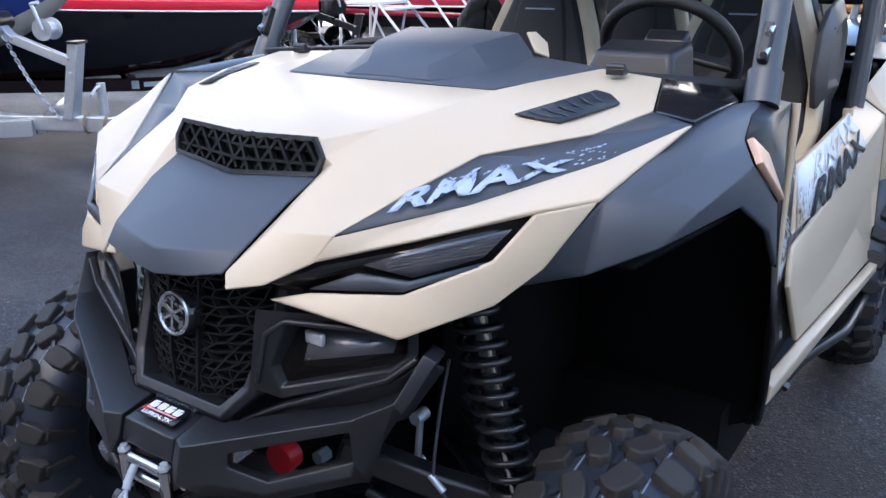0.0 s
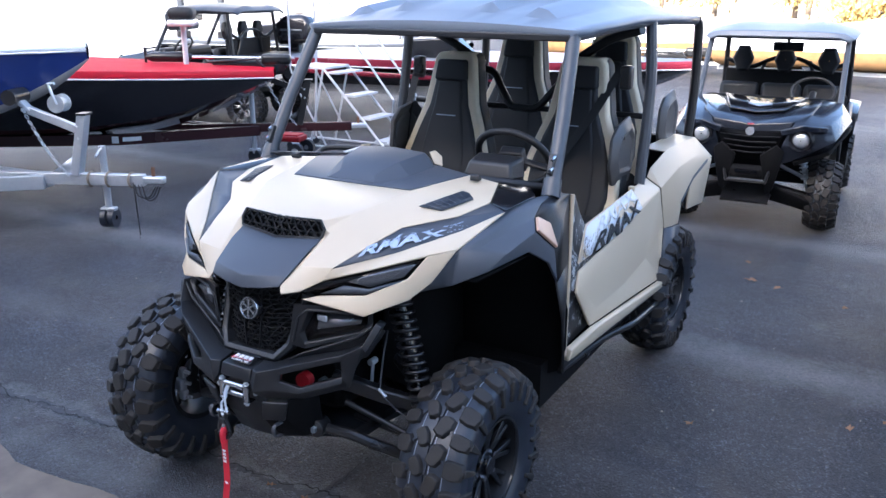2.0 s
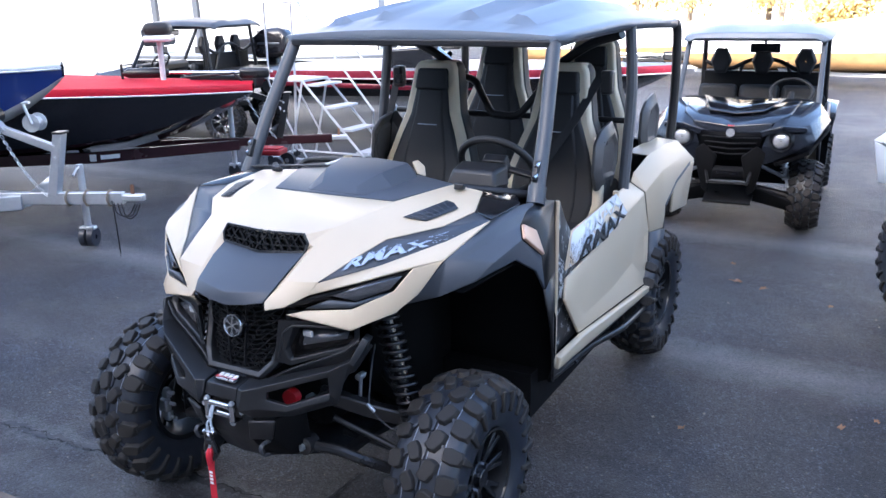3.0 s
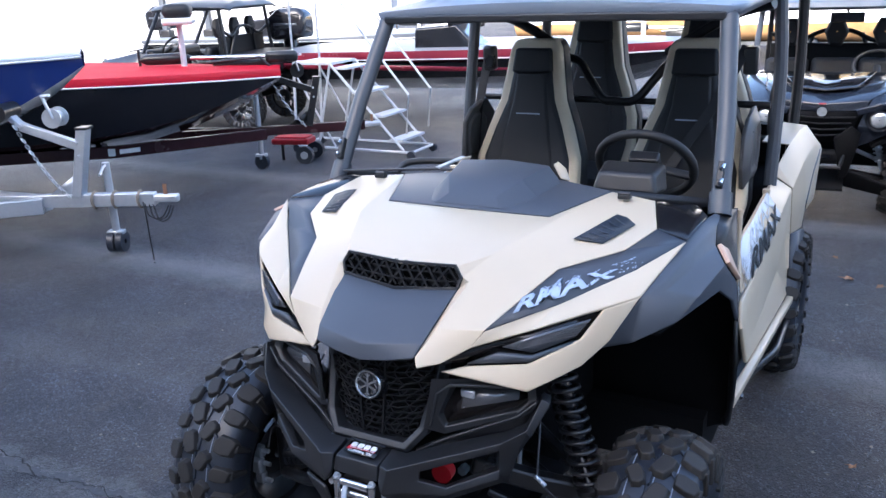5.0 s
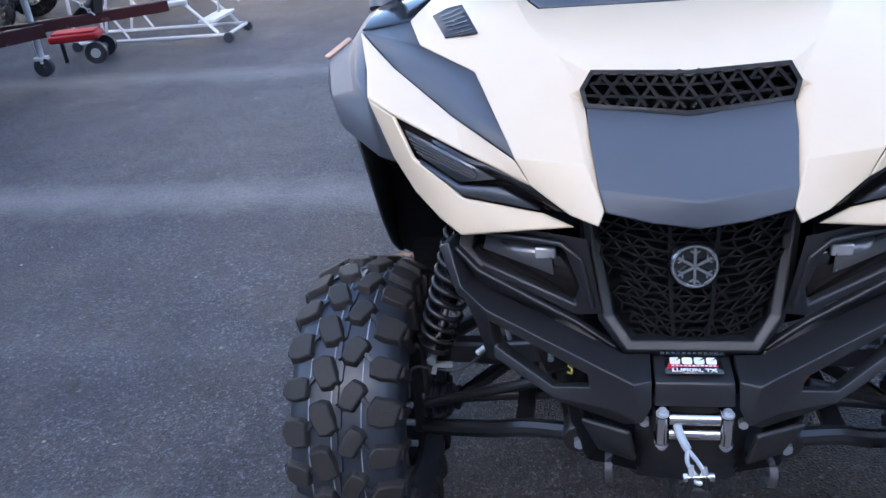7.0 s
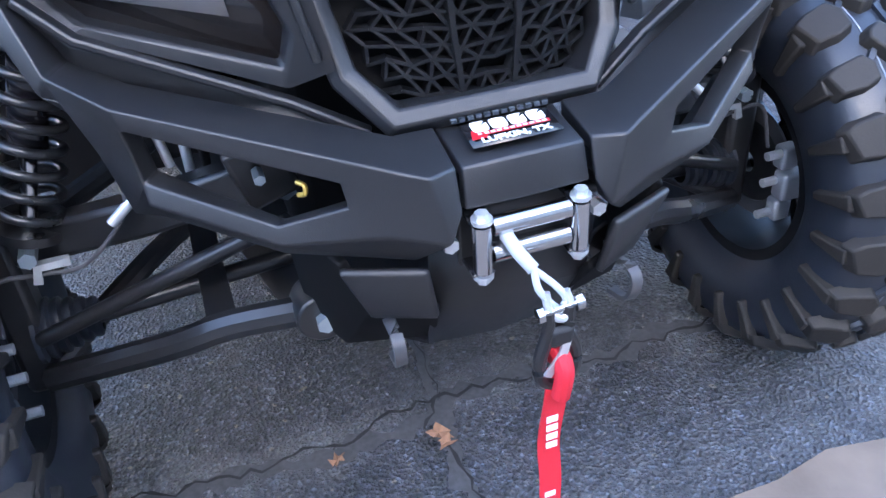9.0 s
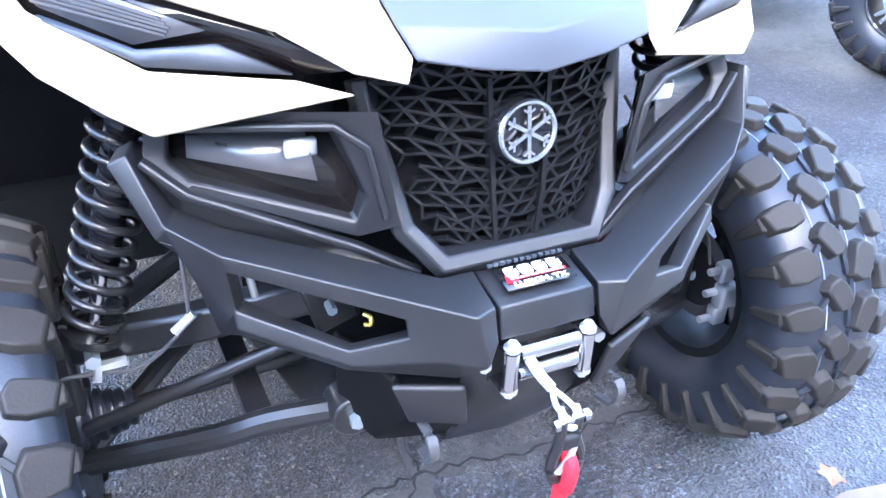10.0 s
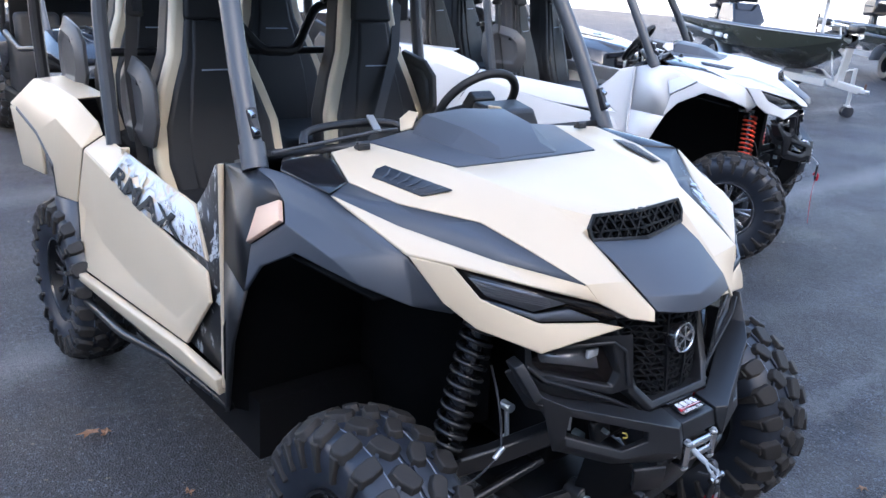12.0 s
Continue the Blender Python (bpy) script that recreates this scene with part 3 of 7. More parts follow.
def fender(car, c, sx):
    tip, s1, s2, s3, s4 = (0.646, -0.007, 1.167), (0.668, 0.09, 1.204), (0.690, 0.285, 1.257), (0.712, 0.45, 1.264), (0.732, 0.63, 1.254)
    r1, r2, r3, r4 = (0.694, 0.09, 1.194), (0.726, 0.265, 1.237), (0.748, 0.46, 1.246), (0.766, 0.700, 1.234)
    f1, f2, nt = (0.692, 0.055, 1.164), (0.734, 0.20, 1.196), (0.765, 0.362, 1.213)
    nl, ib, it = (0.808, 0.277, 1.188), (0.819, 0.440, 1.082), (0.771, 0.472, 1.163)
    e0, e1, e2, e3 = (0.497, -0.030, 0.990), (0.630, -0.026, 1.036), (0.725, 0.050, 1.080), (0.806, 0.228, 1.121)
    a1, a2, a3 = (0.822, 0.385, 1.036), (0.828, 0.462, 0.940), (0.826, 0.550, 0.750)
    bk, b2, b4 = (0.768, 0.60, 1.10), (0.776, 0.702, 0.95), (0.780, 0.698, 0.45)
    m1 = (0.768, 0.125, 1.136)
    v = [tip, s1, s2, s3, s4, r1, r2, r3, r4, f1, f2, nt, nl, ib, it, e0, e1, e2, e3, a1, a2, a3, bk, b2, (0.575, -0.090, 1.050), m1]
    f = [(0, 1, 5), (1, 2, 6, 5), (2, 3, 7, 6), (3, 4, 8, 7), (0, 5, 9), (5, 6, 10, 9), (6, 7, 11, 10),
         (0, 9, 25, 17), (0, 17, 16), (0, 16, 15, 24), (9, 10, 25), (10, 11, 12, 25), (25, 12, 18, 17), (12, 19, 18), (12, 13, 19), (13, 20, 19)]
    fd = part("front_fender", faces_bm(v, f, sx=sx), c["fender"], car, c["fender_name"] + " flared front fender", smooth=38, solid=0.014, bevel=0.007, seg=3)
    part("fender_insert", faces_bm([nt, nl, ib, it], [(0, 1, 2, 3)], sx=sx), c["insert"], fd, "pale tan insert on the flare", solid=0.014, bevel=0.003)
    part("fender_back", faces_bm([s4, r4, r3, nt, it, ib, a2, b2], [(0, 1, 2), (1, 3, 2), (1, 4, 3), (1, 5, 4), (1, 6, 5), (1, 7, 6)], sx=sx), M["black"] if c["letters"] else c["fender"], fd, "", smooth=60, solid=0.004)
    part("fender_skirt", faces_bm([a2, a3, (0.818, 0.595, 0.60), (0.806, 0.632, 0.50), (0.794, 0.668, 0.455), b4, b2], [(0, 1, 2, 3, 4, 5, 6)], sx=sx), M["black"] if c["letters"] else c["fender"], fd, "skirt behind the wheel", solid=0.012)
    # wheel arch liner, near-black so that the cavity's shade is in its colour
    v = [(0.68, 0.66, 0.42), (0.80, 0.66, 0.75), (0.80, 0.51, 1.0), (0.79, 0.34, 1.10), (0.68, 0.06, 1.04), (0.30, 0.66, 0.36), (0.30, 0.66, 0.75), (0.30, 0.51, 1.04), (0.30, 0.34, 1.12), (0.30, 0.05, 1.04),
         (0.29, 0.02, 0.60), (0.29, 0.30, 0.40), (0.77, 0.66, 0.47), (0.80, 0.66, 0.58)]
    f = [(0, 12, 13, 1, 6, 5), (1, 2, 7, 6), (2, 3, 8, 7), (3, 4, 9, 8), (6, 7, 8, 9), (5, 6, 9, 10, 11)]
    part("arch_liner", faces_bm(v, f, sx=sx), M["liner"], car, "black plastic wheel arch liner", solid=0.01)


def grille(car, c):
    # near-black sheet that stands for the shaded depth behind the mesh
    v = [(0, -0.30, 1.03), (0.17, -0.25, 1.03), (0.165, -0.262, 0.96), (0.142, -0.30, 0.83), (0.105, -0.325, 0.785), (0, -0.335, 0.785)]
    g = part("grille_shade_sheet", faces_bm(v, [(0, 1, 2, 3, 4, 5)], True), M["liner"], car)
    bm = bmesh.new()
    rng = random.Random(3)
    rows, cols = 14, 11

    def at(i, j):
        z = 0.790 + 0.235 * j / rows
        w = 0.108 + 0.062 * min(1, (z - 0.785) / 0.16)
        x = (i / cols * 2 - 1) * w
        y = -0.352 + 0.055 * (abs(x) / 0.17) ** 2 + 0.10 * max(0, z - 0.80) - 0.004
        return Vector((x, y, z + 0.012 * abs(x) / 0.17))
    nod = {(i, j): at(i + 0.5 * (j % 2) + rng.uniform(-0.14, 0.14), j + 0.22 * (i % 2) + rng.uniform(-0.10, 0.10)) for i in range(cols + 1) for j in range(rows + 1)}
    for (i, j), p in nod.items():
        for k in ((i + 1, j), (i + (j % 2), j + 1), (i - 1 + (j % 2), j + 1)):
            if k in nod and rng.random() > (0.03 if k[1] == j else 0.34) and abs(nod[k].x) < 0.178 and abs(p.x) < 0.178:
                sweep_bm([p, nod[k]], rect_prof(0.0038, 0.012), bm, up=(0, -1, 0))
    for x in (-0.036, 0.036):
        sweep_bm([(x * 0.8, -0.356, 0.785), (x, -0.353, 0.86), (x * 1.15, -0.334, 1.01)], rect_prof(0.006, 0.016), bm, up=(0, -1, 0))
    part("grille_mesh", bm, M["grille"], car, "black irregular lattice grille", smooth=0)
    # U-shaped frame
    path = [(0.178, -0.262, 1.00), (0.172, -0.285, 0.93), (0.150, -0.335, 0.822), (0.110, -0.368, 0.780), (-0.110, -0.368, 0.780), (-0.150, -0.335, 0.822), (-0.172, -0.285, 0.93), (-0.178, -0.262, 1.00)]
    part("grille_frame", sweep_bm(path, [(-0.012, -0.03), (0.012, -0.03), (0.016, 0.012), (0.0, 0.022), (-0.014, 0.012)], up=(0, -1, 0)), M["black"], car, "black grille frame", bevel=0.003)
    # round emblem: plain disc with three crossed bars
    em = part("emblem", lathe_bm([(0, 0.0), (0.006, 0.030), (0.008, 0.036), (0.010, 0.040), (0.004, 0.044), (-0.02, 0.046), (-0.02, 0.0)], 40), M["gloss"], car, "round emblem in a silver ring")
    em.matrix_local = basis((0, -0.362, 0.946), (0, -1, 0.15), (1, 0, 0))
    bm = lathe_bm([(0.009, 0.034), (0.012, 0.036), (0.012, 0.039), (0.009, 0.041)], 40)
    for i in range(3):
        a = math.pi * i / 3 + math.pi / 2
        sweep_bm([(0.010, 0.033 * math.cos(a), 0.033 * math.sin(a)), (0.010, -0.033 * math.cos(a), -0.033 * math.sin(a))], rect_prof(0.005, 0.004), bm, up=(1, 0, 0))
        for b in (a, a + math.pi):
            q = Vector((0.010, 0.024 * math.cos(b), 0.024 * math.sin(b)))
            for d in (0.6, -0.6):
                sweep_bm([q, q * 0 + Vector((0.010, 0.030 * math.cos(b + d * 0.45), 0.030 * math.sin(b + d * 0.45)))], rect_prof(0.003, 0.004), bm, up=(1, 0, 0))
    part("emblem_ring", bm, M["silver"], em, "bright silver ring and bars", smooth=0)
    for sx in (1, -1):
        # fog lamp pod: deep recess, slanting lens, bar above and ledge below
        o = [(0.425, -0.215, 0.975), (0.185, -0.345, 0.990), (0.160, -0.352, 0.840), (0.205, -0.322, 0.818), (0.402, -0.255, 0.890), (0.436, -0.232, 0.925)]
        i_ = [(0.402, -0.215, 0.950), (0.228, -0.322, 0.962), (0.196, -0.336, 0.880), (0.206, -0.325, 0.840), (0.386, -0.250, 0.894), (0.410, -0.232, 0.916)]
        back = [(0.396, -0.180, 0.946), (0.230, -0.280, 0.958), (0.199, -0.312, 0.880), (0.208, -0.308, 0.845), (0.380, -0.232, 0.896), (0.404, -0.212, 0.916)]
        n = len(o)
        f = [(k, (k + 1) % n, n + (k + 1) % n, n + k) for k in range(n)] + [(n + k, n + (k + 1) % n, 2 * n + (k + 1) % n, 2 * n + k) for k in range(n)]
        bz = part("fog_lamp_bezel", faces_bm(o + i_ + back, f, sx=sx), M["black"], car, "black fog lamp pod", bevel=0.004)
        part("fog_lamp_lens", faces_bm(back, [tuple(range(n))], sx=sx), M["lens"], bz, "smoked lens", solid=0.004)
        B = [Vector(q) for q in back]
        lift = Vector((0.008, -0.012, 0.008))
        v = [B[0].lerp(B[3], 0.12) + lift, B[1].lerp(B[4], 0.12) + lift, B[2].lerp(B[5], 0.20) + lift, B[5].lerp(B[2], 0.12) + lift]
        part("fog_lamp_reflector", faces_bm([tuple(q) for q in v], [(0, 1, 2, 3)], sx=sx), M["lamp"], bz, "grey reflector bowl", solid=0.003)
        part("fog_lamp_bulb", box_bm((0.262 * sx, -0.288, 0.935), (0.040, 0.012, 0.024)), M["headlamp"], bz, "small clear projector", bevel=0.004)
        part("pod_bar", sweep_bm([(0.410 * sx, -0.232, 0.958), (0.232 * sx, -0.326, 0.972), (0.196 * sx, -0.338, 0.945), (0.176 * sx, -0.348, 0.850)], rect_prof(0.010, 0.010)), M["black"], bz, bevel=0.003)
        part("pod_ledge", sweep_bm([(0.440 * sx, -0.240, 0.925), (0.395 * sx, -0.262, 0.884), (0.205 * sx, -0.322, 0.803), (0.132 * sx, -0.352, 0.765)], rect_prof(0.016, 0.010)), M["black"], bz, bevel=0.003)
        # cheek between pod and bumper
        v = [(0.129, -0.340, 0.757), (0.205, -0.305, 0.798), (0.395, -0.250, 0.880), (0.440, -0.225, 0.920), (0.450, -0.180, 0.890), (0.400, -0.215, 0.795), (0.360, -0.245, 0.780), (0.120, -0.360, 0.750)]
        part("bumper_cheek", faces_bm(v, [(0, 1, 6, 7), (1, 2, 5, 6), (2, 3, 4, 5)], sx=sx), M["black"], car, solid=0.01, bevel=0.004)


def bumper(car, c):
    # moulded shell with an opening on each side
    v = [(0.455, -0.245, 0.938), (0.430, -0.295, 0.864), (0.379, -0.340, 0.840), (0.128, -0.458, 0.768), (0.074, -0.452, 0.760),
         (0.440, -0.195, 0.935), (0.405, -0.225, 0.858), (0.362, -0.258, 0.832), (0.120, -0.388, 0.776), (0.073, -0.385, 0.774),
         (0.374, -0.340, 0.816), (0.188, -0.437, 0.762), (0.367, -0.328, 0.750), (0.252, -0.412, 0.716), (0.184, -0.438, 0.734),
         (0.404, -0.295, 0.776), (0.386, -0.308, 0.706), (0.358, -0.302, 0.692), (0.246, -0.380, 0.660), (0.120, -0.445, 0.655), (0.090, -0.478, 0.686), (0.074, -0.468, 0.716), (0.108, -0.470, 0.764),
         (0.369, -0.334, 0.728), (0.250, -0.420, 0.695), (0.150, -0.459, 0.702)]
    f = [(5, 0, 1, 6), (6, 1, 2, 7), (7, 2, 3, 8), (8, 3, 22, 4, 9), (1, 15, 10, 2), (2, 10, 11, 3), (15, 16, 12, 10), (16, 17, 23, 12), (12, 23, 24, 13), (23, 17, 18, 24), (13, 24, 25, 14), (24, 18, 19, 25), (11, 14, 25, 3), (3, 25, 20, 22), (25, 19, 20), (22, 20, 21, 4)]
    b = part("bumper_shell", faces_bm(v, f, False), M["black"], car, "black textured plastic front bumper", smooth=18, solid=0.026, bevel=0.008, seg=3)
    part("bumper_shell", faces_bm(v, f, False, sx=-1), M["black"], b, "", smooth=18, solid=0.026, bevel=0.008, seg=3)
    part("bumper_plate", faces_bm([(0.068, -0.372, 0.768), (0.068, -0.452, 0.757), (0.070, -0.464, 0.715), (0, -0.372, 0.770), (0, -0.454, 0.759), (0, -0.466, 0.715)], [(0, 1, 4, 3), (1, 2, 5, 4)], True), M["black"], b, solid=0.02, bevel=0.003)
    for sx in (1, -1):
        v = [(0.198, -0.415, 0.652), (0.108, -0.448, 0.648), (0.096, -0.436, 0.572), (0.165, -0.396, 0.566), (0.19, -0.33, 0.47), (0.08, -0.36, 0.47), (0.24, -0.30, 0.66), (0.22, -0.25, 0.47)]
        part("skid_block", faces_bm(v, [(0, 1, 2, 3)], sx=sx), M["black"], b, solid=0.012, bevel=0.005)
        # lower cheek in near-black, which puts the recess's shade into its colour
        part("skid_cheek", faces_bm(v, [(3, 2, 5, 4), (0, 3, 4, 7, 6)], sx=sx), M["liner"], b, solid=0.012, bevel=0.004)
        # tow loop
        loop = [(0.148 * sx, -0.40, 0.552), (0.150 * sx, -0.436, 0.556), (0.150 * sx, -0.448, 0.540), (0.148 * sx, -0.436, 0.512), (0.146 * sx, -0.40, 0.50)]
        part("tow_loop", sweep_bm(curve_pts(loop, 4), rect_prof(0.014, 0.006), up=(0, 0, 1)), M["hose"], b, "dull steel tow loop")
    v = [(0.10, -0.43, 0.66), (0.10, -0.41, 0.55), (0.09, -0.36, 0.46), (0.24, -0.1, 0.37), (0.36, 0.55, 0.33), (0, -0.43, 0.66), (0, -0.41, 0.55), (0, -0.37, 0.46), (0, -0.1, 0.37), (0, 0.55, 0.33)]
    part("skid_plate", faces_bm(v, [(0, 1, 6, 5), (1, 2, 7, 6), (2, 3, 8, 7), (3, 4, 9, 8)], True), M["black"], car, "black skid plate", solid=0.008)
    # dealer sticker on the plate
    st = part("sticker", faces_bm([(0.050, -0.398, 0.7745), (0.050, -0.440, 0.7690), (-0.050, -0.440, 0.7690), (-0.050, -0.398, 0.7745)], [(0, 1, 2, 3)]), M["gloss"], b, "black dealer sticker lettered in white and red", solid=0.001)
    ax, ay = Vector((1, 0, 0)), Vector((0, 0.042, 0.0055)).normalized()
    mid = Vector((0, -0.418, 0.7736))
    wide = Matrix.Diagonal((1.35, 1, 1, 1))
    for k in range(4):
        bm = bmesh.new()
        o2 = mid + ay * 0.0085 + ax * (-0.0315 + 0.021 * k) + Vector((0, 0, 0.0008))
        ring = [o2 + ax * 0.0092 * math.copysign(abs(math.cos(q)) ** 0.45, math.cos(q)) + ay * 0.0092 * math.copysign(abs(math.sin(q)) ** 0.45, math.sin(q)) for q in [2 * math.pi * n / 20 for n in range(20)]]
        hole = [o2 + (p - o2) * 0.06 for p in ring]
        vs, ws = [bm.verts.new(p) for p in ring], [bm.verts.new(p) for p in hole]
        for n in range(20):
            if not (k != 1 and n in (1, 2)):
                bm.faces.new((vs[n], vs[(n + 1) % 20], ws[(n + 1) % 20], ws[n]))
        part("name_block", bm, M["print"], st, "bold white block", smooth=0, solid=0.0004)
    text_part("LUFKIN, TX", 0.0110, basis(mid - ay * 0.0155, ax, ay) @ wide, M["print"], st, "", bold=0.0003)
    part("red_flag", faces_bm([tuple(mid - ay * y2 + ax * x + Vector((0, 0, 0.0004))) for x, y2 in ((-0.047, 0.012), (-0.030, 0.012), (-0.026, -0.004), (-0.043, -0.004))], [(0, 1, 2, 3)]), M["red"], st)
    bm = bmesh.new()
    for k in range(11):
        box_bm(mid - ay * 0.0045 + ax * (-0.036 + 0.0072 * k) + Vector((0, 0, 0.0010)), (0.0048, 0.0036, 0.0003), bm)
    part("small_print", bm, M["print"], st, "row of small white bars", smooth=0)
    part("red_stripe", faces_bm([tuple(mid - ay * 0.0045 + ax * x + ay * y + Vector((0, 0, 0.0006))) for x, y in ((-0.042, -0.003), (0.042, -0.003), (0.042, 0.003), (-0.042, 0.003))], [(0, 1, 2, 3)]), M["red"], st)
    # winch fairlead
    fl = part("fairlead_plate", box_bm((0, -0.436, 0.672), (0.142, 0.008, 0.088)), M["steel"], car, "winch fairlead with polished rollers", bevel=0.003)
    for zz in (0.690, 0.657):
        part("roller", rod_bm((-0.044, -0.466, zz), (0.044, -0.466, zz), 0.0115, n=24), M["chrome"], fl, "polished steel roller")
    for sx in (1, -1):
        part("roller", rod_bm((0.056 * sx, -0.470, 0.640), (0.056 * sx, -0.470, 0.698), 0.0108, n=24), M["chrome"], fl, "polished steel roller")
        for zz, up in ((0.701, 1), (0.637, -1)):
            part("fairlead_tab", box_bm((0.056 * sx, -0.455, zz), (0.026, 0.038, 0.005)), M["gloss"], fl, bevel=0.003)
            bm = rod_bm((0.056 * sx, -0.470, zz), (0.056 * sx, -0.470, zz + 0.005 * up), 0.0115, n=20)
            rod_bm((0.056 * sx, -0.470, zz), (0.056 * sx, -0.470, zz + 0.012 * up), 0.0075, bm, n=6)
            part("fairlead_bolt", bm, M["zinc"], fl)
        part("plate_bolt", rod_bm((0.086 * sx, -0.446, 0.672), (0.086 * sx, -0.460, 0.672), 0.009, n=6), M["zinc"], fl)
    for zz, mat in ((0.712, M["orange"]), (0.634, M["spring_red"])):
        part("warning_label", box_bm((0.006, -0.4415, zz), (0.050, 0.0015, 0.008)), mat, fl, "orange and white warning label")
    # moulded mark behind the sticker, and what shows through the openings
    bm = bmesh.new()
    for k in range(12):
        box_bm((-0.052 + 0.0095 * k, -0.386, 0.7765), (0.006, 0.010, 0.004), bm)
    part("moulded_mark", bm, M["grey"], b, "row of small raised marks", smooth=0)
    for sx in (-1,):
        part("shell_bolt", rod_bm((0.256 * sx, -0.350, 0.748), (0.256 * sx, -0.368, 0.746), 0.0065, n=6), M["bolt"], b, "blue zinc bolt")
        part("cable_hook", tube_bm([(0.222 * sx, -0.385, 0.745), (0.216 * sx, -0.393, 0.744), (0.217 * sx, -0.396, 0.736), (0.223 * sx, -0.390, 0.733)], 0.0028, 3), M["brass"], b, "small yellow hook")
        part("inner_bracket", box_bm((0.250 * sx, -0.335, 0.740), (0.060, 0.020, 0.075), rot=Euler((0, 0.3 * sx, 0)).to_matrix()), M["steel"], b, bevel=0.006)
        part("stay_rod", rod_bm((0.345 * sx, -0.315, 0.800), (0.338 * sx, -0.310, 0.755), 0.005), M["zinc"], b, "bright stay rod")


def winch_hook(car):
    h = part("winch_rope", tube_bm([(-0.032, -0.44, 0.672), (-0.029, -0.474, 0.678), (-0.022, -0.490, 0.664)], 0.005, 4), M["rope"], car, "grey synthetic winch rope")
    part("rope_splice", tube_bm([(-0.030, -0.470, 0.679), (-0.024, -0.488, 0.666), (-0.014, -0.505, 0.652)], 0.0075, 4, n=12), M["rope"], h)
    for d in (0.010, -0.008):
        part("rope_loop", tube_bm([(-0.014, -0.505, 0.652), (-0.008 + d, -0.520, 0.638), (0.001 + d, -0.529, 0.624), (0.004, -0.532, 0.612)], 0.004, 4), M["rope"], h)
    part("thimble", tube_bm([(-0.010, -0.524, 0.634), (-0.008, -0.532, 0.614), (0.004, -0.535, 0.604), (0.015, -0.532, 0.614), (0.012, -0.526, 0.632)], 0.005, 4), M["zinc"], h, "steel thimble in the rope's eye")
    bm = rod_bm((-0.020, -0.532, 0.613), (0.026, -0.532, 0.617), 0.0045)
    rod_bm((-0.023, -0.532, 0.613), (-0.016, -0.532, 0.6135), 0.0085, bm, n=6)
    rod_bm((0.020, -0.532, 0.6165), (0.029, -0.532, 0.617), 0.0085, bm, n=12)
    part("clevis_pin", bm, M["chrome"], h)
    bm = tube_bm([(-0.011, -0.532, 0.616), (-0.012, -0.533, 0.582), (-0.020, -0.533, 0.550), (-0.017, -0.533, 0.522), (0.004, -0.533, 0.512), (0.021, -0.533, 0.528), (0.022, -0.533, 0.556), (0.013, -0.533, 0.584), (0.013, -0.532, 0.618)], 0.008, 4)
    hk = part("hook", bm, M["steel"], h, "black forged hook")
    part("hook_latch", sweep_bm([(0.013, -0.538, 0.588), (0.004, -0.541, 0.560), (-0.014, -0.540, 0.532)], rect_prof(0.010, 0.003), up=(0, -1, 0)), M["zinc"], hk, "sprung steel latch")
    part("hook_grip", box_bm((0.003, -0.533, 0.582), (0.030, 0.018, 0.026)), M["fabric"], hk, "black rubber thumb piece", bevel=0.006)
    pts = curve_pts([(0.004, -0.532, 0.534), (-0.001, -0.536, 0.49), (-0.006, -0.532, 0.42), (-0.004, -0.536, 0.34), (-0.012, -0.542, 0.26), (-0.02, -0.548, 0.19)], 6)
    stp = part("pull_strap", sweep_bm(pts, rect_prof(0.028, 0.0025), up=(0, 1, 0)), M["strap"], h, "red pull strap with white lettering", smooth=60)
    part("strap_loop", tube_bm([(0.004, -0.519, 0.540), (0.004, -0.533, 0.552), (0.004, -0.546, 0.536), (0.002, -0.542, 0.500)], 0.011, 4), M["strap"], h)
    for zz in (0.44, 0.31):
        for k in range(4):
            part("strap_mark", box_bm((-0.005, -0.5378, zz - 0.021 + 0.014 * k), (0.014, 0.0012, 0.009)), M["print"], stp, "plain white mark", smooth=0)



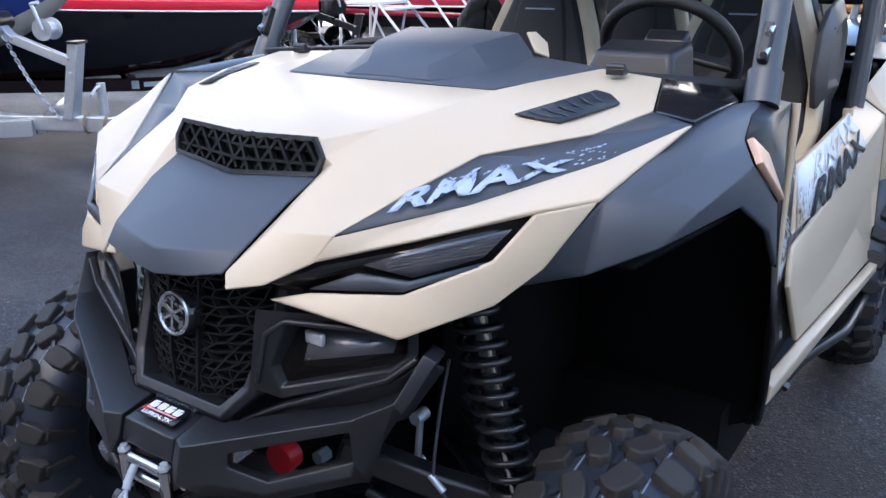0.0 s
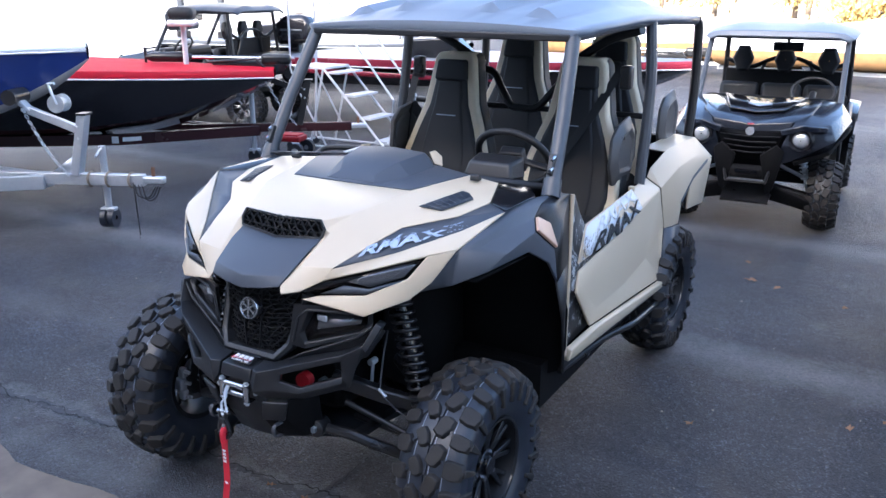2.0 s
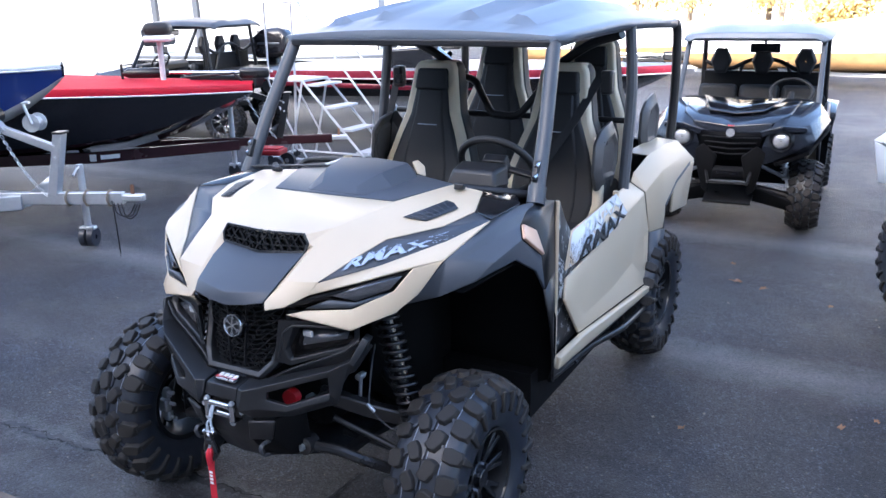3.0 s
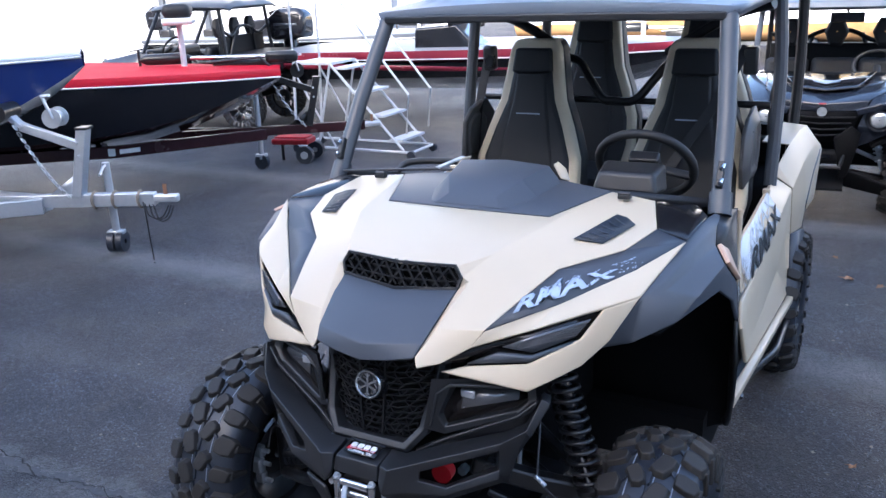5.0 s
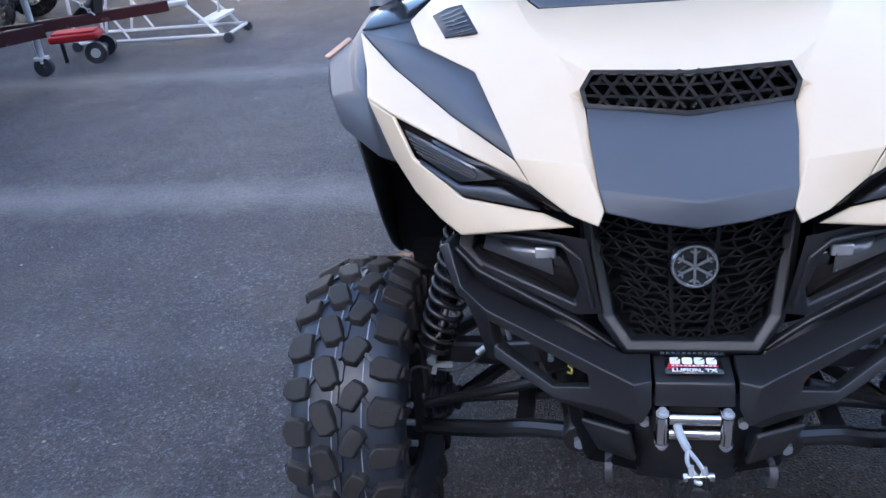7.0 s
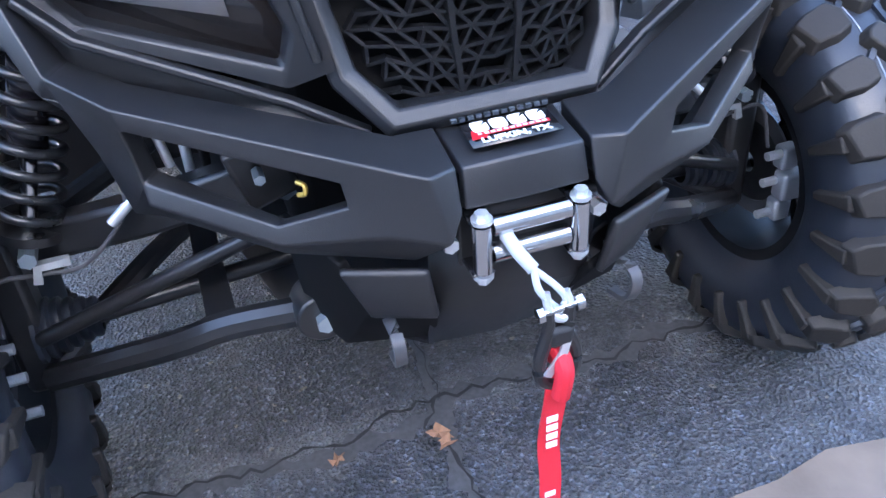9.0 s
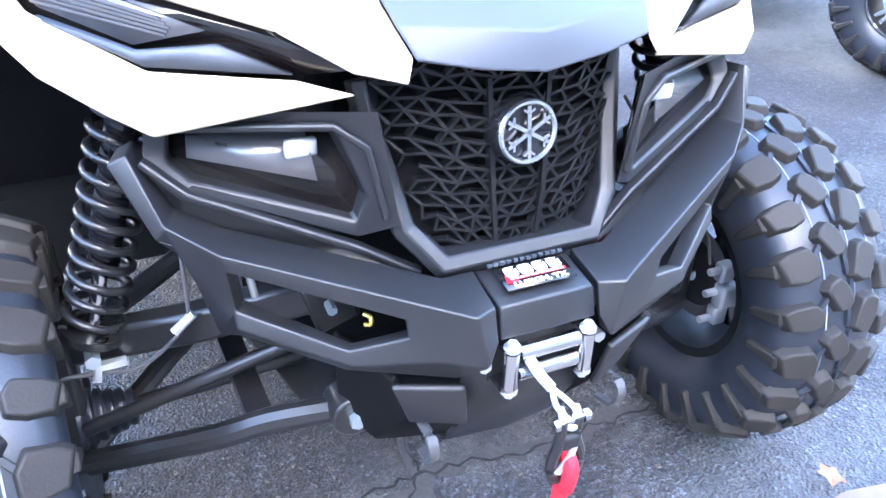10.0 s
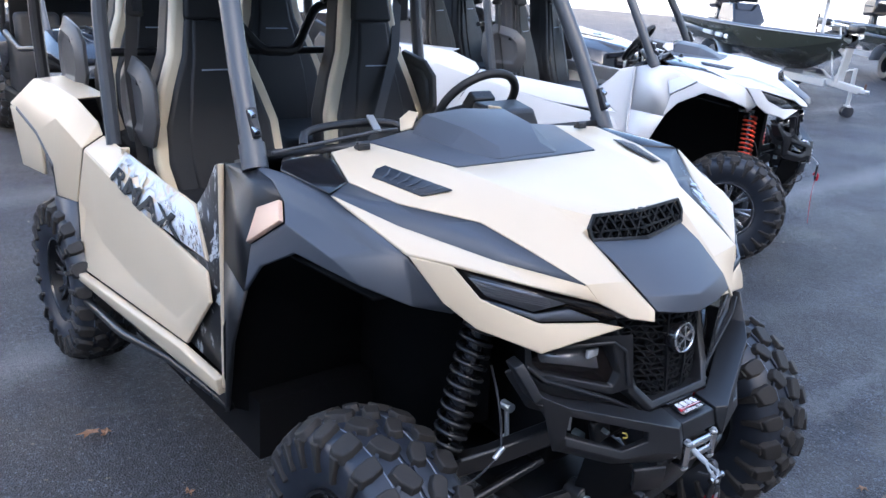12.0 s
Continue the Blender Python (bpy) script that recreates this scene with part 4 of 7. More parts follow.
def suspension(car, c, sx):
    def S(p):
        return (p[0] * sx, p[1], p[2])
    sp = new("shock_absorber")
    sp.empty_display_size, sp.parent = 0.1, car
    sp["label"] = c["spring_name"] + " coil-over shock"
    lo, hi = Vector(S((0.545, -0.075, 0.570))), Vector(S((0.416, -0.05, 0.985)))
    d = (hi - lo)
    part("shock_body", rod_bm(lo + d * 0.30, hi, 0.024, n=20), M["gloss"], sp)
    part("shock_rod", rod_bm(lo, lo + d * 0.35, 0.011, n=12), M["chrome"], sp, "chrome rod")
    side = d.normalized().cross(Vector((0, 1, 0))).normalized()
    oth = side.cross(d.normalized())
    pts = []
    turns, n = 12.0, 216
    for i in range(n + 1):
        t = i / n
        a = 2 * math.pi * turns * t
        pts.append(lo + d * (0.06 + 0.86 * t) + (side * math.cos(a) + oth * math.sin(a)) * 0.041)
    part("coil_spring", sweep_bm(pts, ring_prof(0.0066, 8), up=d.normalized()), c["spring"], sp, c["spring_name"] + " coil spring", smooth=60)
    part("spring_seat", rod_bm(lo + d * 0.03, lo + d * 0.06, 0.045, n=24), M["steel"], sp)
    part("spring_seat", rod_bm(hi - d * 0.09, hi - d * 0.06, 0.045, n=24), M["steel"], sp)
    part("shock_bolt", rod_bm(S((0.44, -0.075, 0.99)), S((0.44, 0.03, 0.99)), 0.013, n=6), M["chrome"], sp)
    part("shock_bolt", rod_bm(S((0.545, -0.125, 0.570)), S((0.545, -0.02, 0.570)), 0.012, n=6), M["bolt"], sp)
    la = part("lower_arm", tube_bm([S((0.208, -0.262, 0.486)), S((0.32, -0.225, 0.466)), S((0.40, -0.19, 0.43)), S((0.585, -0.07, 0.335))], 0.021, 4), M["steel"], car, "black tubular lower control arm")
    part("arm_tube", tube_bm([S((0.19, 0.22, 0.45)), S((0.38, 0.12, 0.41)), S((0.585, -0.04, 0.335))], 0.019, 4), M["steel"], la)
    part("arm_brace", sweep_bm([S((0.33, -0.215, 0.455)), S((0.33, 0.15, 0.43))], rect_prof(0.04, 0.02)), M["steel"], la)
    part("pivot_bolt", rod_bm(S((0.206, -0.306, 0.488)), S((0.206, -0.285, 0.488)), 0.013, n=6), M["bolt"], la)
    part("pivot_lobe", rod_bm(S((0.206, -0.292, 0.488)), S((0.206, -0.235, 0.488)), 0.036, n=20), M["steel"], la, bevel=0.004)
    bm = sweep_bm([S((0.225, -0.2, 0.665)), S((0.40, -0.12, 0.60)), S((0.585, -0.03, 0.545))], rect_prof(0.045, 0.055))
    ua = part("upper_arm", bm, M["steel"], car, "black boxed upper control arm", bevel=0.008)
    part("arm_tube", tube_bm([S((0.225, 0.15, 0.66)), S((0.40, 0.06, 0.60)), S((0.585, -0.03, 0.545))], 0.018), M["steel"], ua)
    part("pivot_bolt", rod_bm(S((0.221, -0.262, 0.668)), S((0.221, -0.235, 0.668)), 0.014, n=6), M["bolt"], ua)
    part("tie_rod", rod_bm(S((0.26, -0.17, 0.56)), S((0.58, -0.075, 0.41)), 0.012), M["steel"], car)
    part("drive_shaft", rod_bm(S((0.2, -0.03, 0.42)), S((0.62, -0.03, 0.39)), 0.014), M["steel"], car)
    bt = lathe_bm([(0.50 + 0.016 * k + dx, 0.024 + 0.004 * k + dr) for k in range(6) for dx, dr in ((0, 0), (0.004, 0.007), (0.011, 0.007))], 20)
    part("axle_boot", bt, M["tyre"], car, "ribbed rubber boot").matrix_local = pose(0, -0.03, 0.396) @ Matrix.Diagonal((sx, 1, 1, 1))
    part("knuckle", box_bm(S((0.60, -0.03, 0.44)), (0.055, 0.07, 0.27)), M["steel"], car, bevel=0.012)
    # brake hose and its bracket
    hs = part("brake_hose", tube_bm([S((0.38, -0.06, 0.83)), S((0.40, -0.12, 0.76)), S((0.405, -0.15, 0.66)), S((0.415, -0.155, 0.62)), S((0.48, -0.13, 0.55)), S((0.54, -0.105, 0.535)), S((0.60, -0.10, 0.53)), S((0.61, -0.12, 0.46))], 0.0032, 5), M["hose"], car, "thin grey brake hose")
    part("hose_bracket", sweep_bm([S((0.50, -0.105, 0.548)), S((0.540, -0.108, 0.550)), S((0.546, -0.108, 0.525))], rect_prof(0.010, 0.012)), M["zinc"], hs)
    part("hose_clip", rod_bm(S((0.40, -0.155, 0.64)), S((0.43, -0.155, 0.615)), 0.007), M["zinc"], hs)
    ln = part("sway_bar_link", rod_bm(S((0.322, -0.09, 0.60)), S((0.322, -0.075, 0.70)), 0.007), M["zinc"], car)
    part("link_joint", rod_bm(S((0.322, -0.095, 0.70)), S((0.322, -0.06, 0.70)), 0.013, n=16), M["zinc"], ln)
    part("link_joint", rod_bm(S((0.322, -0.11, 0.60)), S((0.322, -0.075, 0.60)), 0.013, n=16), M["zinc"], ln)


def side_body(car, c, sx):
    dr = new("door")
    dr.empty_display_size, dr.parent = 0.1, car
    dr["label"] = c["body_name"] + " and black door with faded lettering"
    # black front skin with its swept rear edge, running on behind the proud lower panel
    v = [(0.768, 0.716, 1.234), (0.754, 0.800, 1.208), (0.737, 0.985, 1.032), (0.785, 0.785, 0.917), (0.782, 1.10, 0.88), (0.780, 1.10, 0.57), (0.770, 0.716, 0.550), (0.768, 0.716, 0.930), (0.745, 0.885, 1.118)]
    part("door_front_skin", faces_bm(v, [(0, 7, 8, 1), (7, 3, 2, 8), (7, 6, 5, 4, 3)], sx=sx), c["door_front"], dr, "black front skin with pale speckle", smooth=20, solid=0.02, bevel=0.004)
    # tilted band under the sill, with a crease along its foot
    t0, t1, t2 = (0.738, 0.985, 1.032), (0.750, 1.585, 1.075), (0.752, 1.830, 1.088)
    l0, l1, l2 = (0.792, 0.785, 0.915), (0.806, 1.25, 0.930), (0.826, 1.850, 1.035)
    part("door_skin", faces_bm([t0, t1, t2, l0, l1, l2, (0.748, 1.25, 1.052), (0.812, 1.585, 0.985)], [(0, 3, 4, 6), (6, 4, 7, 1), (1, 7, 5, 2)], sx=sx), c["body"], dr, "", smooth=26, solid=0.02, bevel=0.005, seg=3)
    # proud lower panel: hollow face over a flange that widens to the rear
    v = [(0.806, 0.742, 0.797), (0.792, 0.795, 0.880), (0.806, 1.25, 0.928), (0.826, 1.850, 1.033), (0.824, 1.985, 0.800), (0.806, 1.940, 0.760), (0.800, 1.760, 0.668), (0.797, 1.42, 0.632), (0.800, 1.02, 0.640),
         (0.808, 0.930, 0.583), (0.836, 1.45, 0.560), (0.847, 1.92, 0.522), (0.812, 1.585, 0.983), (0.812, 0.80, 0.790)]
    f = [(0, 1, 13), (0, 13, 9), (13, 8, 9), (1, 2, 8, 13), (2, 12, 7, 8), (12, 3, 6, 7), (3, 4, 5), (3, 5, 6), (8, 7, 10, 9), (7, 6, 11, 10), (6, 5, 11), (5, 4, 11)]
    part("door_bulge", faces_bm(v, f, sx=sx), c["body"], dr, "", smooth=28, solid=0.014, bevel=0.008, seg=3)
    part("door_edge_trim", tube_bm([(0.776 * sx, 0.708, 1.232), (0.778 * sx, 0.704, 0.9), (0.776 * sx, 0.706, 0.52)], 0.009), c["body"], dr)
    part("door_hinge_pin", rod_bm((0.748 * sx, 1.60, 1.066), (0.748 * sx, 1.60, 1.086), 0.016, n=14), c["body"], dr)
    if c["letters"]:
        out = Vector((0.0035, 0, 0.002))
        low = [Vector(l0) + Vector((0, 0.014, 0.006)), Vector(l1), Vector((0.812, 1.585, 0.985))]
        high = [Vector(t0) + Vector((0, 0.012, -0.006)), Vector((0.748, 1.25, 1.052)), Vector(t1)]

        def on_band(along, up):
            k = min(1, int(along * 2))
            f = along * 2 - k
            p = low[k].lerp(low[k + 1], f).lerp(high[k].lerp(high[k + 1], f), up)
            return Vector((p.x * sx, p.y, p.z))

        def edge_at(a0, a1, up):
            return [on_band(a0 + (a1 - a0) * k / 4, up) for k in range(5)]
        o1 = Vector((out.x * sx, 0, out.z))
        w = edge_at(0.0, 1.0, 0.0) + list(reversed(edge_at(0.0, 1.0, 1.0)))
        part("smear_print", faces_bm([tuple(p + o1 * 0.8) for p in w], [(k, k + 1, 8 - k, 9 - k) for k in range(4)]), M["splat_pale"], dr, "pale blue smear print", solid=0.0008)
        text_on_strip("RMAX", edge_at(0.12, 0.98, -0.02), edge_at(0.22, 1.0, 0.48), M["worn_black"], dr, "torn black slanted lettering", o1 * 2.2, 0.03, 0.2, sx < 0)
        text_on_strip("RMAX", edge_at(0.20, 0.98, 0.50), edge_at(0.26, 1.0, 0.94), M["ghost"], dr, "pale blue ghost of the lettering", o1 * 1.7, 0.01, 0.2, sx < 0)
        # torn streaks trailing from the print towards the wheel
        rng_s = random.Random(8 + sx)
        bm = bmesh.new()
        for k in range(120):
            a, q = 0.36 * rng_s.random() ** 1.2, rng_s.uniform(0.02, 0.6)
            p = on_band(a, q)
            d = (on_band(a + 0.05, q) - p).normalized() * rng_s.uniform(-0.004, 0.010) + (on_band(a, q + 0.1) - p).normalized() * rng_s.uniform(0.006, 0.024)
            e = d.cross(Vector((sx, 0, 0.4))).normalized() * rng_s.uniform(0.0008, 0.0022)
            bm.faces.new([bm.verts.new(c2 + o1 * 2.0) for c2 in (p - e, p + d, p + e, p - d * 0.4)])
        tagged(part("streak_print", bm, M["black"], dr, "torn black streaks of the print", smooth=0), kind="stuff")
    # rocker strip, guard and side step
    v = [(0.778, 0.710, 0.556), (0.806, 0.935, 0.582), (0.848, 1.925, 0.520), (0.768, 0.706, 0.500), (0.846, 1.93, 0.488)]
    part("rocker", faces_bm(v, [(0, 3, 4, 2, 1)], sx=sx), c["body"], car, c["body_name"] + " rocker panel", solid=0.03, bevel=0.006)
    part("rocker_guard", sweep_bm([(0.742 * sx, 0.715, 0.468), (0.812 * sx, 1.92, 0.462)], rect_prof(0.05, 0.05)), M["steel"], car, bevel=0.006)
    part("nerf_bar", tube_bm([(0.752 * sx, 0.72, 0.437), (0.790 * sx, 1.12, 0.437), (0.806 * sx, 1.20, 0.436), (0.852 * sx, 1.40, 0.430), (0.858 * sx, 1.46, 0.428), (0.852 * sx, 1.90, 0.396)], 0.016, n=12), M["steel"], car, "black tubular side step", smooth=60)
    for yy in (0.95, 1.40, 1.80):
        part("step_bracket", sweep_bm([(0.76 * sx, yy, 0.450), (0.80 * sx, yy, 0.432)], rect_prof(0.03, 0.012)), M["steel"], car)
    # rear quarter
    S0, S1, S2, S3, S4, E = (0.753, 1.838, 1.090), (0.757, 1.872, 1.132), (0.780, 2.05, 1.196), (0.790, 2.36, 1.206), (0.800, 2.63, 1.188), (0.866, 2.825, 1.048)
    K0, K1, K2 = (0.828, 1.858, 1.036), (0.842, 2.15, 1.100), (0.852, 2.56, 1.112)
    A0, A1, A2, A3, Fd = (0.858, 2.165, 0.772), (0.868, 2.150, 0.905), (0.872, 2.360, 1.000), (0.872, 2.68, 1.050), (0.826, 1.992, 0.782)
    v = [S0, S1, S2, S3, S4, E, K0, K1, K2, A0, A1, A2, A3, Fd, (0.70, 2.84, 1.13), (0.66, 2.05, 1.205), (0.66, 2.64, 1.200)]
    f = [(0, 1, 6), (1, 2, 7, 6), (2, 3, 8, 7), (3, 4, 8), (4, 5, 8), (6, 7, 10, 9, 13), (7, 11, 10), (7, 8, 12, 11), (8, 5, 12), (4, 14, 5), (2, 15, 16, 3), (3, 16, 4)]
    rf = part("rear_fender", faces_bm(v, f, sx=sx), c["body"], car, c["body_name"] + " rear quarter panel", smooth=30, solid=0.006, bevel=0.008, seg=3)
    part("arch_lip", sweep_bm([((x - 0.004) * sx, y, z) for x, y, z in (A0, A1, A2, A3)], rect_prof(0.012, 0.018)), M["grey"], rf, "dark grey lip along the wheel arch", bevel=0.003)
    v = [(0.850, 2.34, 0.985), (0.852, 2.52, 1.025), (0.858, 2.80, 1.045), (0.850, 2.69, 0.783), (0.846, 2.33, 0.820)]
    part("arch_flap", faces_bm(v, [(0, 1, 2, 3, 4)], sx=sx), c["body"], rf, "", solid=0.015, bevel=0.006)
    part("rear_arch_panel", faces_bm([(0.818, 1.985, 0.784), (0.852, 2.160, 0.768), (0.848, 2.07, 0.60), (0.838, 1.985, 0.505), (0.830, 1.93, 0.525)], [(0, 1, 2, 3, 4)], sx=sx), M["grey"], car, "dark grey panel before the rear wheel", solid=0.02)
    # near-black again, with the rear arch's shade in the colour
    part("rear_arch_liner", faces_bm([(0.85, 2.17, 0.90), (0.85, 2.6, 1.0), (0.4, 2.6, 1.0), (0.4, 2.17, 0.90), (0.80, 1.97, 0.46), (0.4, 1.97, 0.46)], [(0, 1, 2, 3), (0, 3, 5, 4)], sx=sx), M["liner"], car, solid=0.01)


def cage(car, c):
    for sx in (1, -1):
        a = part("front_pillar", tube_bm([(0.730 * sx, 0.588, 1.250), (0.708 * sx, 0.735, 1.52), (0.664 * sx, 0.925, 1.845)], 0.030, n=16), M["cage"], car, "grey steel windscreen pillar", smooth=60)
        bm = tube_bm([(0.731 * sx, 0.582, 1.240), (0.725 * sx, 0.618, 1.305)], 0.037, n=16)
        part("pillar_clamp", bm, M["cage"], a, smooth=60)
        bm = box_bm((0.721 * sx, 0.612, 1.365), (0.022, 0.030, 0.085), rot=Euler((radians(-29), 0, 0)).to_matrix())
        part("pillar_bracket", bm, M["black"], a, bevel=0.004)
        for k in (0, 1):
            part("bracket_bolt", rod_bm((0.726 * sx, 0.577 + 0.022 * k, 1.345 + 0.042 * k), (0.726 * sx, 0.602 + 0.022 * k, 1.355 + 0.042 * k), 0.008, n=10), M["silver"], a)
        part("roof_rail", tube_bm([(0.664 * sx, 0.93, 1.845), (0.69 * sx, 1.4, 1.87), (0.70 * sx, 2.0, 1.88), (0.70 * sx, 2.78, 1.86)], 0.028, 4), M["cage"], car)
        part("middle_pillar", tube_bm([(0.712 * sx, 1.85, 1.88), (0.738 * sx, 1.83, 1.55), (0.744 * sx, 1.735, 1.07)], 0.028, 3), M["cage"], car, "grey steel middle pillar")
        part("rear_pillar", tube_bm([(0.705 * sx, 2.80, 1.86), (0.715 * sx, 2.83, 1.80), (0.722 * sx, 2.82, 1.45), (0.72 * sx, 2.76, 1.12)], 0.028, 3), M["steel"], car, "dark steel rear pillar")
        part("rear_brace", tube_bm([(0.70 * sx, 1.75, 1.84), (0.5 * sx, 1.83, 1.78), (0.24 * sx, 1.88, 1.62)], 0.024, 3), M["steel"], car)
    part("windscreen_bar", sweep_bm([(-0.69, 0.565, 1.288), (-0.3, 0.625, 1.310), (-0.22, 0.628, 1.311)], rect_prof(0.012, 0.010)), M["hose"], car, "dull metal strip along the cowl", bevel=0.003)
    part("grab_bar", tube_bm([(-0.42, 1.93, 1.60), (-0.22, 1.93, 1.585), (-0.14, 1.90, 1.50), (-0.06, 1.86, 1.41), (0.0, 1.85, 1.40), (0.10, 1.86, 1.405), (0.18, 1.90, 1.50), (0.26, 1.93, 1.585), (0.42, 1.93, 1.60)], 0.021, 4), M["steel"], car, "black bent grab bar behind the front seats")
    part("cross_bar", rod_bm((-0.70, 1.90, 1.395), (0.70, 1.90, 1.395), 0.016), M["steel"], car)
    # moulded roof
    secs = []
    for y, w, z, crown in ((0.885, 0.655, 1.835, 0.0), (0.90, 0.70, 1.865, 0.035), (1.00, 0.715, 1.873, 0.072), (1.04, 0.72, 1.877, 0.085), (1.50, 0.742, 1.895, 0.145), (1.56, 0.743, 1.897, 0.148), (1.7, 0.745, 1.90, 0.155), (2.3, 0.745, 1.89, 0.13), (2.86, 0.72, 1.875, 0.03)):
        row = []
        for k in range(33):
            u = k / 16 - 1
            ridge = 0.032 * min(1.0, max(0.0, (0.74 - abs(u)) / 0.06)) * min(1.0, max(0.0, (abs(u) - 0.22) / 0.06)) * (y > 1.02)
            sunk = 0.034 if 1.02 < y < 1.53 and 0.33 < abs(u) < 0.60 else 0.0
            row.append((u * w, y - 0.05 * (1 - u * u) * (1 if y < 1 else 0), z + 0.86 * crown * (1 - u * u) + ridge - sunk))
        secs.append(row)
    v = [p for r in secs for p in r]
    f = [(i * 33 + k, i * 33 + k + 1, (i + 1) * 33 + k + 1, (i + 1) * 33 + k) for i in range(len(secs) - 1) for k in range(32)]
    rf = part("roof", faces_bm(v, f), M["roof"], car, "grey moulded plastic roof with two sunken front panels", smooth=26, solid=0.03)
    part("roof_lip", sweep_bm([(-0.66, 0.90, 1.835), (-0.3, 0.85, 1.84), (0.3, 0.85, 1.84), (0.66, 0.90, 1.835)], rect_prof(0.035, 0.03)), M["black"], rf, bevel=0.006)


def seat(car, x, y, z, c, name="seat"):
    s = new(name)
    s.empty_display_size, s.parent = 0.1, car
    s.matrix_local = pose(x, y, z)
    s["label"] = c["seat_name"]
    # outline of the backrest in its own plane: half width at height
    hw = [(0.0, 0.24), (0.15, 0.27), (0.30, 0.262), (0.45, 0.215), (0.58, 0.165), (0.72, 0.142), (0.84, 0.125), (0.88, 0.10)]

    def slab(k, d0, d1, inset=0.0, lo=0, hi=None):
        pts = [(w * k - inset, h) for h, w in hw[lo:hi]]
        bm = bmesh.new()
        rings = []
        for d in (d0, d1):
            ring = [(px, ph) for px, ph in pts] + [(-px, ph) for px, ph in reversed(pts)]
            rings.append([bm.verts.new((px, 0.28 * ph + d - 0.05 * (ph / 0.9) ** 2, ph * 0.94)) for px, ph in ring])
        n = len(rings[0])
        for i in range(n):
            bm.faces.new((rings[0][i], rings[0][(i + 1) % n], rings[1][(i + 1) % n], rings[1][i]))
        bm.faces.new(rings[0])
        bm.faces.new(list(reversed(rings[1])))
        return bm
    part("backrest", slab(1.03, 0.02, 0.13), M["fabric"], s, "black moulded backrest", bevel=0.025, seg=3)
    part("backrest_edge", slab(1.0, -0.018, 0.09), c["seat_edge"], s, "edging of " + c["edge_name"], bevel=0.014, seg=3)
    part("back_bolster", slab(1.0, -0.034, 0.05, 0.043, 0, -1), M["fabric2"], s, "charcoal bolsters", bevel=0.018, seg=3)
    part("back_insert", slab(0.52, -0.044, 0.03, 0.0, 0, -2), M["fabric"], s, "black centre insert", bevel=0.012, seg=3)
    part("head_pad", slab(0.72, -0.046, 0.03, 0.0, -3, -1), M["fabric"], s, "black head pad", bevel=0.014, seg=3)
    part("seat_band", box_bm((0, -0.047 + 0.28 * 0.52 - 0.016, 0.49), (0.120, 0.006, 0.005), rot=Euler((radians(-15), 0, 0)).to_matrix()), M["decal"], s, "small pale mark")
    bm = box_bm((0, -0.22, -0.02), (0.50, 0.50, 0.14))
    part("cushion", bm, M["fabric"], s, "black seat cushion", bevel=0.04, seg=3)
    return s


